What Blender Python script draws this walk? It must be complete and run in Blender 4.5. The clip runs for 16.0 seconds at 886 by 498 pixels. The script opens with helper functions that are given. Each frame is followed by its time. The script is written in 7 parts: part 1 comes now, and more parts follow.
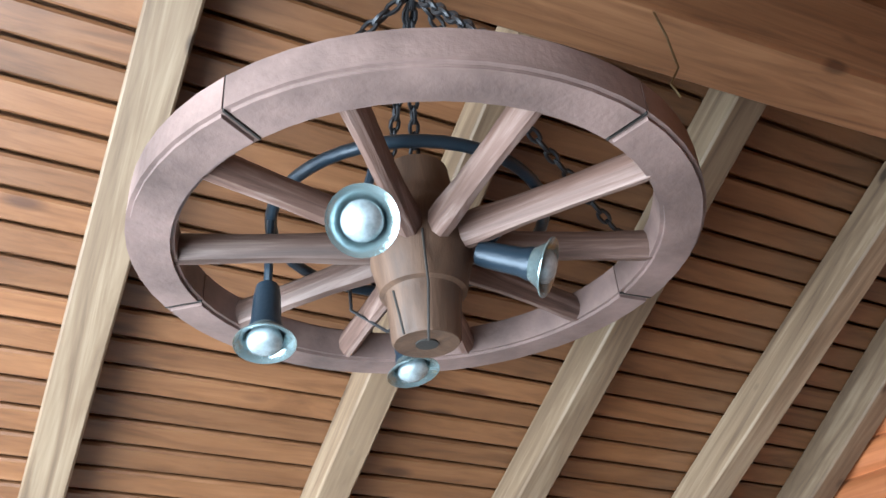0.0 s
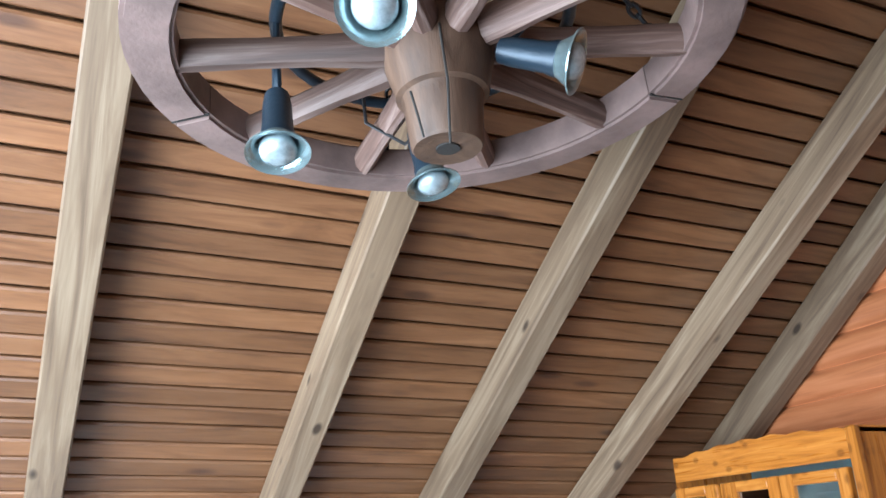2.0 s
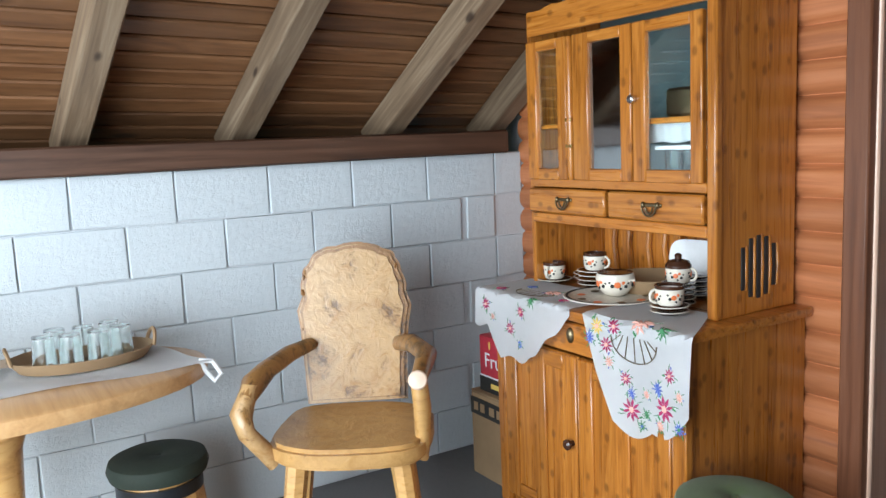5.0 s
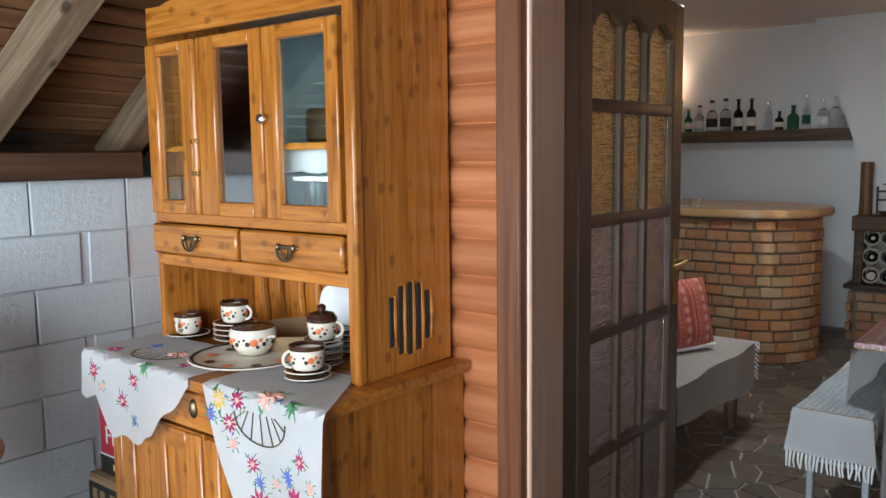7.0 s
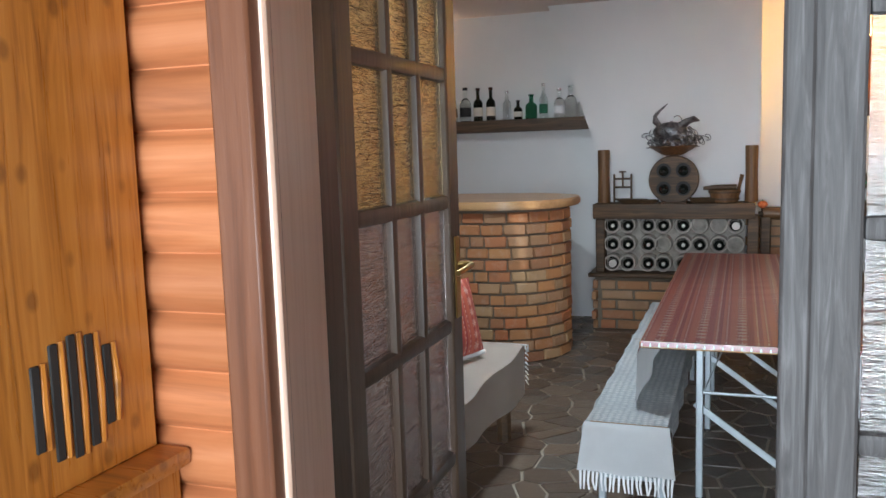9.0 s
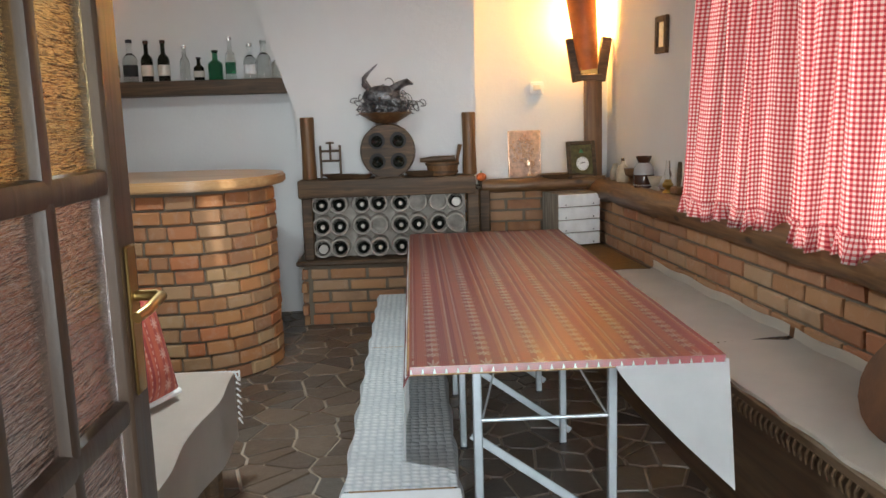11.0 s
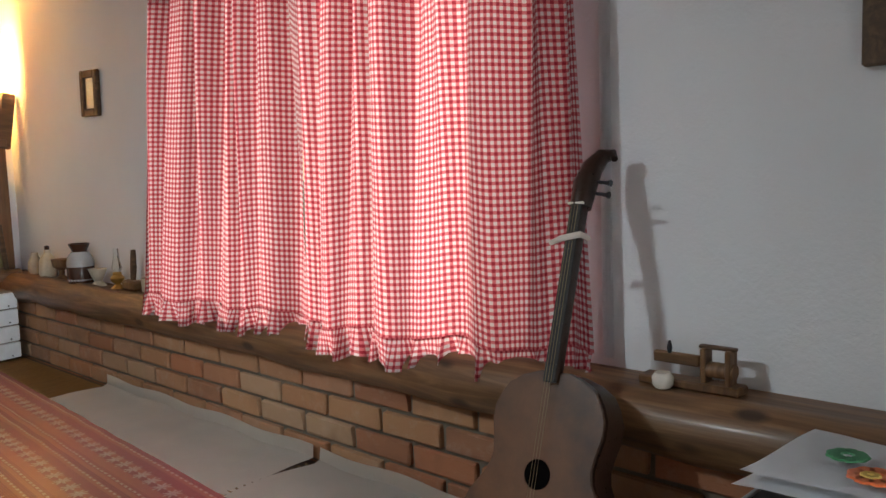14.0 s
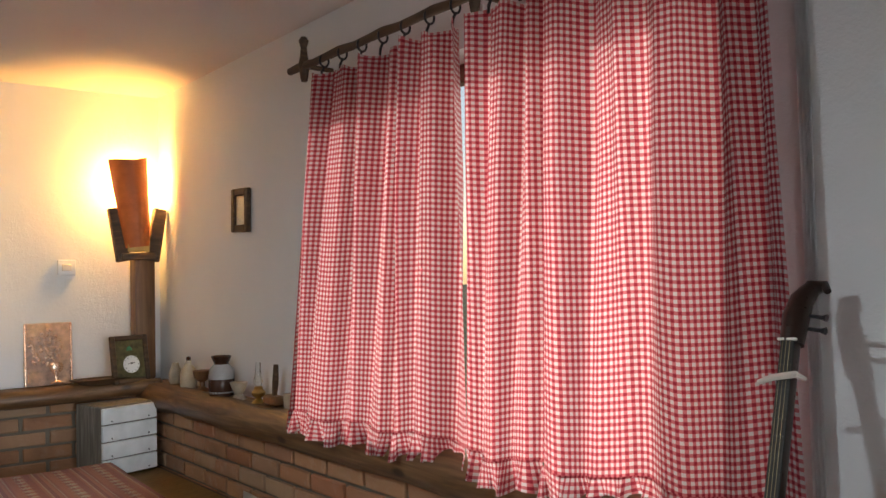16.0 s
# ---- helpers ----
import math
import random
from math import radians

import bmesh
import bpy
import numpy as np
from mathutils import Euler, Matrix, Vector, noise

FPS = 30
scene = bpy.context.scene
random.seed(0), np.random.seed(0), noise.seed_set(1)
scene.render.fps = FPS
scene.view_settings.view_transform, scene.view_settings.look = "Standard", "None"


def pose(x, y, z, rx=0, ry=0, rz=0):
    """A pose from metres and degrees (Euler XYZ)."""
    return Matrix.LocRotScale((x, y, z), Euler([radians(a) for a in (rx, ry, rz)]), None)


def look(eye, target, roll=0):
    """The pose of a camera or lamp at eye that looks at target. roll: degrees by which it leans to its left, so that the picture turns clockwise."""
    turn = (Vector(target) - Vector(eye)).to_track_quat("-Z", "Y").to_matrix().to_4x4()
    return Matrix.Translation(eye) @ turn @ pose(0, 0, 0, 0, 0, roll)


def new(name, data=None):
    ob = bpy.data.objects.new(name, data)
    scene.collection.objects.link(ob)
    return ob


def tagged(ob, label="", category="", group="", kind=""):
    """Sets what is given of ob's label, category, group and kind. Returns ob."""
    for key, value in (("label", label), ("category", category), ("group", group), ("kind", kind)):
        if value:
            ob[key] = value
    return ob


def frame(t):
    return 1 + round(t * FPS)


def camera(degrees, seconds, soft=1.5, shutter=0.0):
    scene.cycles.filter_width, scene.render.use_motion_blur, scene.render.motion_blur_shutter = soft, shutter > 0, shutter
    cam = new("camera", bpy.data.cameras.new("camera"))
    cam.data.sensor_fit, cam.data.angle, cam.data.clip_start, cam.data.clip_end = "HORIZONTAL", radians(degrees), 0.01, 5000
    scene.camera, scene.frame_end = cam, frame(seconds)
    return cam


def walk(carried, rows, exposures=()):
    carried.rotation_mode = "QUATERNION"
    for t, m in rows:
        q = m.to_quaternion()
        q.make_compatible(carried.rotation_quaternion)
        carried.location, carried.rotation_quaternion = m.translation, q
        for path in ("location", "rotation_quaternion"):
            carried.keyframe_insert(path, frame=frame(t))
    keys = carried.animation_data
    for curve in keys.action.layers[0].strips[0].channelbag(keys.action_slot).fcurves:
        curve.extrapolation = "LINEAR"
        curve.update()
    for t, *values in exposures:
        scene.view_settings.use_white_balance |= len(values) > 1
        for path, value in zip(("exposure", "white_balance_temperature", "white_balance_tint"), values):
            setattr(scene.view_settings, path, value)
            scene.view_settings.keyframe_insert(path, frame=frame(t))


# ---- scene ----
cam = camera(57.1, 16.0)
PATH = [
    (0, (0.216, 0.345, 1.796), (0.893, 1.923, 2.82), -1.9),
    (0.5, (0.222, 0.359, 1.794), (0.898, 1.953, 2.794), -2.2),
    (1, (0.231, 0.375, 1.792), (0.913, 2.001, 2.737), -2.4),
    (1.5, (0.236, 0.404, 1.783), (0.925, 2.081, 2.627), -2.4),
    (2, (0.235, 0.436, 1.765), (0.931, 2.181, 2.45), -2.9),
    (2.5, (0.24, 0.45, 1.728), (0.941, 2.25, 2.248), -2.7),
    (2.6, (0.247, 0.466, 1.725), (0.952, 2.276, 2.201), -2.5),
    (3, (0.258, 0.482, 1.688), (0.975, 2.32, 2.016), -2.2),
    (3.5, (0.265, 0.512, 1.648), (1.016, 2.361, 1.78), -2.2),
    (3.7, (0.272, 0.533, 1.622), (1.046, 2.377, 1.659), -2.3),
    (5.8, (0.396, 0.698, 1.588), (1.618, 2.25, 1.277), -1.5),
    (6, (0.455, 0.71, 1.591), (1.731, 2.221, 1.293), -1.3),
    (6.5, (0.648, 0.771, 1.59), (2.058, 2.165, 1.333), -0.9),
    (7, (0.797, 0.844, 1.593), (2.344, 2.091, 1.364), -0.7),
    (7.5, (0.934, 0.981, 1.597), (2.593, 2.079, 1.39), -0.9),
    (8, (1.047, 1.09, 1.597), (2.798, 2.034, 1.393), -1.1),
    (8.2, (1.109, 1.112, 1.589), (2.885, 2.008, 1.378), -1.2),
    (10.3, (2.099, 1.56, 1.451), (4.062, 1.814, 1.166), -2.3),
    (10.5, (2.207, 1.577, 1.46), (4.177, 1.752, 1.166), -2.2),
    (11, (2.404, 1.611, 1.457), (4.378, 1.545, 1.141), -1.8),
    (11.5, (2.6, 1.664, 1.451), (4.546, 1.338, 1.125), -1.6),
    (12, (2.765, 1.709, 1.454), (4.657, 1.143, 1.136), -1.4),
    (12.5, (2.906, 1.68, 1.453), (4.716, 0.884, 1.149), -1.4),
    (13, (3.035, 1.633, 1.455), (4.737, 0.62, 1.183), -1.6),
    (13.5, (3.152, 1.602, 1.479), (4.724, 0.39, 1.233), -1.8),
    (14, (3.313, 1.579, 1.498), (4.773, 0.226, 1.301), -1.9),
    (14.5, (3.41, 1.611, 1.5), (4.794, 0.173, 1.369), -2.0),
    (15, (3.444, 1.623, 1.527), (4.83, 0.183, 1.486), -2.2),
    (15.5, (3.474, 1.642, 1.558), (4.948, 0.29, 1.598), -1.8),
    (16, (3.513, 1.682, 1.555), (5.127, 0.503, 1.626), -1.3),
]
walk(cam, [(t, look(eye, target, roll)) for t, eye, target, roll in PATH],
     exposures=[(0, -0.05, 6350, 10), (2.0, -0.1, 6050, 10), (3.5, -0.35, 5750, 10), (6.0, -0.8, 7000, 10), (8.0, -0.3, 6300, 10), (10.5, 0.2, 6800, 10), (12.0, 0.15, 7100, 10),
                (13.0, 0.05, 7000, 10), (14.0, -0.02, 6600, 10), (15.0, -0.03, 6450, 10), (16.0, -0.25, 6700, 10)])

# ---- world and lights ----
world = bpy.data.worlds.new("sky")
scene.world = world
world.use_nodes = True
wn = world.node_tree.nodes
sky = wn.new("ShaderNodeTexSky")
sky.sky_type = "NISHITA"
sky.sun_disc = False
sky.sun_elevation = radians(19)
sky.sun_rotation = radians(165)
wn["Background"].inputs["Strength"].default_value = 0.15
world.node_tree.links.new(sky.outputs[0], wn["Background"].inputs[0])

sun = new("sun", bpy.data.lights.new("sun", "SUN"))
sun.data.energy, sun.data.angle, sun.data.color = 3.0, radians(0.5), (1.0, 0.95, 0.88)
sun.matrix_basis = look((5.4, -9, 3.7), (6.6, 0, 0.6))


def area_light(name, eye, target, sx, sy, power, color):
    ob = new(name, bpy.data.lights.new(name, "AREA"))
    ob.data.shape, ob.data.size, ob.data.size_y = "RECTANGLE", sx, sy
    ob.data.energy, ob.data.color = power, color
    ob.matrix_basis = look(eye, target)
    return ob


# daylight in the open side of the porch
area_light("porch_daylight", (-1.4, 1.35, 1.55), (1.2, 3.0, 1.55), 3.0, 2.0, 430, (0.78, 0.90, 1.0))
# cool white fill light added under the ceiling, no lamp known there
area_light("ceiling_light", (5.3, 2.45, 2.62), (5.3, 2.449, 0), 0.13, 0.13, 46, (0.78, 0.92, 1.0))
# daylight in the window, behind the curtains
area_light("window_daylight", (5.444, -0.138, 1.62), (5.384, 0.860, 1.62), 1.3, 1.2, 8, (1.0, 0.95, 0.88))


def bulb_light(name, at, power, color, radius=0.03):
    ob = new(name, bpy.data.lights.new(name, "POINT"))
    ob.data.energy, ob.data.color, ob.data.shadow_soft_size = power, color, radius
    ob.location = at
    return ob


WARM = (1.0, 0.55, 0.13)

# ---- materials ----


class Nodes:
    """A short way to write a node material."""

    def __init__(self, name):
        self.m = bpy.data.materials.new(name)
        self.m.use_nodes = True
        self.t = self.m.node_tree
        self.b = self.t.nodes["Principled BSDF"]

    def add(self, kind, **settings):
        n = self.t.nodes.new("ShaderNode" + kind)
        for k, v in settings.items():
            n.inputs[k.replace("_", " ")].default_value = v
        return n

    def link(self, a, b):
        self.t.links.new(a, b)

    def coords(self, scale=(1, 1, 1), shift=True, uv=False):
        c = self.add("TexCoord")
        mp = self.add("Mapping")
        mp.inputs["Scale"].default_value = scale
        self.link(c.outputs["UV" if uv else "Object"], mp.inputs["Vector"])
        if shift and not uv:
            info = self.add("ObjectInfo")
            mul = self.add("VectorMath")
            mul.operation = "SCALE"
            mul.inputs[0].default_value = (37.0, 53.0, 29.0)
            self.link(info.outputs["Random"], mul.inputs["Scale"])
            self.link(mul.outputs[0], mp.inputs["Location"])
        return mp.outputs[0]

    def noise(self, vec, scale, detail=4.0, rough=0.55, distortion=0.0):
        n = self.add("TexNoise", Scale=scale, Detail=detail, Roughness=rough, Distortion=distortion)
        self.link(vec, n.inputs["Vector"])
        return n.outputs["Fac"]

    def ramp(self, fac, stops):
        r = self.add("ValToRGB")
        el = r.color_ramp.elements
        while len(el) < len(stops):
            el.new(0.5)
        for e, (p, c) in zip(el, stops):
            e.position, e.color = p, (*c, 1)
        self.link(fac, r.inputs[0])
        return r.outputs[0]

    def mix(self, fac, a, b, mode="MIX"):
        n = self.t.nodes.new("ShaderNodeMix")
        n.data_type, n.blend_type = "RGBA", mode
        for s, v in ((n.inputs[0], fac), (n.inputs[6], a), (n.inputs[7], b)):
            if isinstance(v, (int, float)):
                s.default_value = v
            elif isinstance(v, tuple):
                s.default_value = (*v, 1)
            else:
                self.link(v, s)
        return n.outputs[2]

    def math(self, op, a, b=0.0):
        n = self.add("Math")
        n.operation = op
        for s, v in ((n.inputs[0], a), (n.inputs[1], b)):
            if isinstance(v, (int, float)):
                s.default_value = v
            else:
                self.link(v, s)
        return n.outputs[0]

    def done(self, color=None, rough=0.6, bump=None, depth=0.002, metal=0.0, **more):
        if color is not None:
            if isinstance(color, tuple):
                self.b.inputs["Base Color"].default_value = (*color, 1)
            else:
                self.link(color, self.b.inputs["Base Color"])
        if isinstance(rough, (int, float)):
            self.b.inputs["Roughness"].default_value = rough
        else:
            self.link(rough, self.b.inputs["Roughness"])
        self.b.inputs["Metallic"].default_value = metal
        for k, v in more.items():
            self.b.inputs[k.replace("_", " ")].default_value = v
        if bump is not None:
            n = self.add("Bump", Strength=1.0, Distance=depth)
            self.link(bump, n.inputs["Height"])
            self.link(n.outputs[0], self.b.inputs["Normal"])
        return self.m


def wood(name, dark, mid, light, along=0, grain=1.0, knots=0.5, rough=0.55, gloss_depth=0.0012, coat=0.0, vary=0.25, knot=0.14, spots=1.0):
    """Timber with rings drawn out along one axis, knots and a tone of its own for each piece."""
    k = Nodes(name)
    s = [14 * grain, 14 * grain, 14 * grain]
    s[along] = 0.9 * grain
    v = k.coords(tuple(s))
    warp = k.noise(v, 0.55, 2, 0.5)
    rings = k.noise(v, 1.6, 5, 0.6, 1.4)
    s2 = [60, 60, 60]
    s2[along] = 2.2
    fine = k.noise(k.coords(tuple(s2)), 1.5, 3, 0.6)
    body = k.math("ADD", k.math("MULTIPLY", rings, 0.75), k.math("MULTIPLY", fine, 0.25))
    col = k.ramp(body, [(0.3, dark), (0.5, mid), (0.72, light)])
    col = k.mix(k.math("MULTIPLY", warp, 0.45), col, mid)
    if knots:
        s3 = [5.5 * spots, 5.5 * spots, 5.5 * spots]
        s3[along] = 2.2 * spots ** 1.4
        vo = k.add("TexVoronoi", Scale=1.0)
        k.link(k.coords(tuple(s3)), vo.inputs["Vector"])
        near = k.ramp(vo.outputs["Distance"], [(knot * 0.5, (1, 1, 1)), (knot, (0, 0, 0))])
        col = k.mix(k.math("MULTIPLY", near, knots), col, tuple(c * 0.55 for c in dark))
    info = k.add("ObjectInfo")
    hsv = k.add("HueSaturation", Hue=0.5, Saturation=1.0)
    k.link(k.math("ADD", k.math("MULTIPLY", info.outputs["Random"], vary), 1 - vary / 2), hsv.inputs["Value"])
    k.link(col, hsv.inputs["Color"])
    r = k.math("ADD", k.math("MULTIPLY", fine, 0.25), rough - 0.12)
    return k.done(hsv.outputs[0], r, body, gloss_depth, Coat_Weight=coat, Coat_Roughness=0.2)


def plain(name, color, rough=0.5, metal=0.0, spread=0.12, scale=9.0, depth=0.0006, **more):
    """A painted or cast surface with faint blotches and grain."""
    k = Nodes(name)
    v = k.coords()
    n = k.noise(v, scale, 5, 0.6)
    f = k.noise(v, scale * 14, 3, 0.6)
    lo, hi = tuple(c * (1 - spread) for c in color), tuple(min(1, c * (1 + spread)) for c in color)
    col = k.ramp(n, [(0.3, lo), (0.7, hi)])
    r = k.math("ADD", k.math("MULTIPLY", f, 0.16), rough - 0.08)
    return k.done(col, r, f, depth, metal, **more)


def plaster(name, color, scale=1.0, depth=0.004):
    k = Nodes(name)
    v = k.coords(shift=False)
    big = k.noise(v, 1.1 * scale, 4, 0.6)
    mid = k.noise(v, 22 * scale, 6, 0.65)
    fine = k.noise(v, 110 * scale, 3, 0.6)
    col = k.ramp(big, [(0.3, tuple(c * 0.93 for c in color)), (0.7, color)])
    h = k.math("ADD", k.math("MULTIPLY", mid, 0.7), k.math("MULTIPLY", fine, 0.3))
    return k.done(col, 0.85, h, depth)


def brick_material(name, tones, dusty=0.35):
    k = Nodes(name)
    info = k.add("ObjectInfo")
    geo = k.add("NewGeometry")
    pick = k.math("FRACT", k.math("ADD", info.outputs["Random"], geo.outputs["Random Per Island"]))
    n = len(tones)
    col = k.ramp(pick, [((i + 0.5) / n, c) for i, c in enumerate(tones)])
    v = k.coords()
    blot = k.noise(v, 14, 5, 0.7)
    fine = k.noise(v, 120, 3, 0.6)
    dust = k.ramp(blot, [(0.52, (0, 0, 0)), (0.75, (1, 1, 1))])
    col = k.mix(k.math("MULTIPLY", dust, dusty), col, (0.5, 0.42, 0.34))
    soot = k.ramp(k.noise(v, 5, 3), [(0.25, (1, 1, 1)), (0.45, (0, 0, 0))])
    col = k.mix(k.math("MULTIPLY", soot, 0.45), col, (0.13, 0.07, 0.045))
    h = k.math("ADD", blot, k.math("MULTIPLY", fine, 0.5))
    return k.done(col, 0.82, h, 0.003)


def glass(name, tint=(0.93, 0.97, 0.96), rough=0.0, ripple=0.0, stretch=(1, 1, 1)):
    k = Nodes(name)
    if ripple:
        v = k.coords(stretch)
        h = k.noise(v, 30, 3, 0.6)
        k.done(tint, 0.12, h, ripple)
    else:
        k.done(tint, rough)
    k.b.inputs["Transmission Weight"].default_value = 1.0
    k.b.inputs["IOR"].default_value = 1.45
    return k.m


def cloth(name, color, weave=240.0, depth=0.0012, spread=0.08, through=0.0, uv=False):
    k = Nodes(name)
    v = k.coords(shift=False, uv=uv)
    n = k.noise(v, 6, 4, 0.6)
    w = k.noise(v, weave * 1.6, 2, 0.7)
    col = k.ramp(n, [(0.3, tuple(c * (1 - spread) for c in color)), (0.7, color)])
    return k.done(col, 0.9, w, depth, Sheen_Weight=0.15)


M_RAFTER = wood("rafter_wood", (0.06, 0.035, 0.021), (0.185, 0.125, 0.077), (0.36, 0.28, 0.19), 1, 0.8, 0.95, 0.55, knot=0.16, spots=1.7, vary=0.3)
M_BEAM = wood("beam_wood", (0.075, 0.03, 0.013), (0.20, 0.092, 0.042), (0.31, 0.16, 0.08), 0, 1.3, 0.8, 0.5, knot=0.16, spots=1.5)
M_PLATE = wood("plate_wood", (0.03, 0.015, 0.009), (0.072, 0.034, 0.02), (0.125, 0.062, 0.038), 0, 0.8, 0.6, 0.5)
M_LOG = wood("log_siding", (0.24, 0.075, 0.028), (0.42, 0.145, 0.055), (0.52, 0.21, 0.092), 1, 0.9, 0.55, 0.45, coat=0.08, vary=0.3, knot=0.10)
M_HUTCH = wood("honey_pine", (0.12, 0.03, 0.005), (0.42, 0.142, 0.02), (0.60, 0.25, 0.05), 2, 1.7, 0.5, 0.30, coat=0.4, vary=0.22, knot=0.28, spots=3.8)
M_HUTCH_H = wood("honey_pine_across", (0.12, 0.03, 0.005), (0.42, 0.142, 0.02), (0.60, 0.25, 0.05), 1, 1.7, 0.5, 0.30, coat=0.4, vary=0.22, knot=0.28, spots=3.8)
M_DOOR = wood("door_dark_wood", (0.022, 0.013, 0.008), (0.058, 0.034, 0.02), (0.095, 0.06, 0.038), 2, 1.0, 0.0, 0.45, coat=0.15)
M_DOORG = wood("door_weathered_wood", (0.03, 0.026, 0.025), (0.085, 0.077, 0.075), (0.21, 0.20, 0.20), 2, 2.4, 0.0, 0.62, 0.003)
M_CASING = wood("casing_wood", (0.075, 0.026, 0.012), (0.15, 0.055, 0.026), (0.21, 0.085, 0.042), 2, 1.0, 0.3, 0.4, coat=0.2)
M_PINK = wood("pale_pine", (0.56, 0.31, 0.20), (0.76, 0.50, 0.37), (0.84, 0.62, 0.50), 2, 0.8, 0.6, 0.4, coat=0.2)
M_RUSTIC = wood("rustic_dark_wood", (0.02, 0.012, 0.007), (0.085, 0.047, 0.023), (0.20, 0.115, 0.055), 1, 1.1, 0.7, 0.6, 0.003)
M_RUSTIC_X = wood("rustic_dark_wood_x", (0.035, 0.02, 0.011), (0.10, 0.056, 0.028), (0.20, 0.115, 0.055), 0, 0.8, 0.5, 0.6, 0.003)
M_POST = wood("post_wood", (0.04, 0.018, 0.007), (0.155, 0.072, 0.027), (0.30, 0.155, 0.06), 2, 1.0, 0.9, 0.5)
M_SILLLOG = wood("log_sill", (0.04, 0.017, 0.007), (0.15, 0.072, 0.028), (0.31, 0.17, 0.075), 0, 1.3, 0.85, 0.5, coat=0.15, knot=0.2, spots=1.6)
M_BARTOP = wood("bar_top_wood", (0.34, 0.18, 0.075), (0.50, 0.285, 0.125), (0.62, 0.385, 0.19), 1, 0.6, 0.3, 0.35, coat=0.3)
M_WHEEL = wood("old_wheel_wood", (0.035, 0.018, 0.013), (0.125, 0.072, 0.056), (0.33, 0.25, 0.22), 0, 1.3, 0.5, 0.6, 0.004, vary=1.0)
M_FELLOE = plain("worn_mauve_wood", (0.18, 0.122, 0.108), 0.58, 0, 0.5, 5, 0.0012)
M_HUB = wood("hub_wood", (0.035, 0.018, 0.011), (0.092, 0.05, 0.03), (0.17, 0.10, 0.062), 2, 0.8, 0.4, 0.6, 0.003)
def burl(name, pale, amber, bark, rim):
    """Polished burl: pale heartwood, amber eyes and dark bark at the rim."""
    k = Nodes(name)
    v = k.coords(shift=False)
    big = k.noise(v, 5.5, 6, 0.68, 1.6)
    eye = k.noise(v, 26, 4, 0.7, 0.8)
    col = k.ramp(big, [(0.32, amber), (0.5, pale), (0.62, tuple(c * 1.12 for c in pale)), (0.75, amber)])
    spots = k.ramp(eye, [(0.55, (0, 0, 0)), (0.68, (1, 1, 1))])
    col = k.mix(k.math("MULTIPLY", spots, 0.55), col, amber)
    crust = k.ramp(k.math("ADD", k.math("MULTIPLY", big, 0.65), k.math("MULTIPLY", eye, 0.35)), [(rim - 0.07, (1, 1, 1)), (rim, (0, 0, 0))])
    col = k.mix(k.math("MULTIPLY", crust, 0.85), col, bark)
    return k.done(col, k.math("ADD", k.math("MULTIPLY", eye, 0.3), 0.22), k.math("ADD", big, eye), 0.003, Coat_Weight=0.25, Coat_Roughness=0.2)


M_CHAIR = burl("burl_wood", (0.44, 0.265, 0.115), (0.33, 0.145, 0.034), (0.10, 0.045, 0.014), 0.475)
M_BARK = burl("burl_bark", (0.26, 0.125, 0.04), (0.17, 0.075, 0.022), (0.05, 0.025, 0.012), 0.5)
M_ARM = wood("arm_wood", (0.36, 0.17, 0.05), (0.58, 0.32, 0.11), (0.68, 0.42, 0.17), 0, 0.6, 0.3, 0.3, coat=0.5)
M_WALL = plaster("white_plaster", (0.80, 0.80, 0.80))
M_CEIL = plaster("ceiling_plaster", (0.74, 0.66, 0.62), depth=0.002)
M_BLOCK = plaster("painted_block", (0.57, 0.62, 0.65), 2.0, 0.006)
M_MORTAR = plaster("mortar", (0.19, 0.15, 0.11), 3.0, 0.006)
M_MORTARW = plaster("white_mortar", (0.60, 0.62, 0.64), 3.0, 0.006)
M_CONC = plaster("porch_concrete", (0.17, 0.175, 0.18), 1.5)
M_GROUT = plaster("grout", (0.40, 0.34, 0.27), 3.0)
M_BRICK = brick_material("brick_bar", [(0.37, 0.158, 0.062), (0.45, 0.215, 0.085), (0.27, 0.11, 0.053), (0.45, 0.285, 0.145), (0.32, 0.165, 0.085), (0.41, 0.145, 0.057)], 0.28)
M_BRICKY = brick_material("brick_low_wall", [(0.36, 0.17, 0.08), (0.43, 0.235, 0.115), (0.30, 0.125, 0.062), (0.40, 0.25, 0.145), (0.38, 0.15, 0.07)], 0.25)
M_STONE = brick_material("paving_stone", [(0.095, 0.066, 0.048), (0.135, 0.095, 0.068), (0.075, 0.057, 0.046), (0.17, 0.12, 0.085), (0.11, 0.092, 0.076)], 0.15)
M_STONE.node_tree.nodes["Principled BSDF"].inputs["Roughness"].default_value = 0.38
M_BLACK = plain("black_plastic", (0.015, 0.015, 0.017), 0.4)
M_IRON = plain("dark_iron", (0.03, 0.032, 0.036), 0.42, 0.6)
M_BLUEIRON = plain("blue_black_metal", (0.016, 0.03, 0.045), 0.35, 0.3)
M_STEEL = plain("zinc_steel", (0.50, 0.56, 0.60), 0.38, 0.6)
M_BRASS = plain("brass", (0.52, 0.36, 0.13), 0.32, 1.0)
M_RIM = plain("lamp_rim", (0.27, 0.36, 0.37), 0.24, 0.75)
M_OLDBRASS = plain("old_brass", (0.22, 0.17, 0.10), 0.4, 1.0)
M_SILVER = plain("silver", (0.62, 0.62, 0.62), 0.25, 1.0)
M_COPPER = plain("copper", (0.66, 0.44, 0.31), 0.28, 0.75)
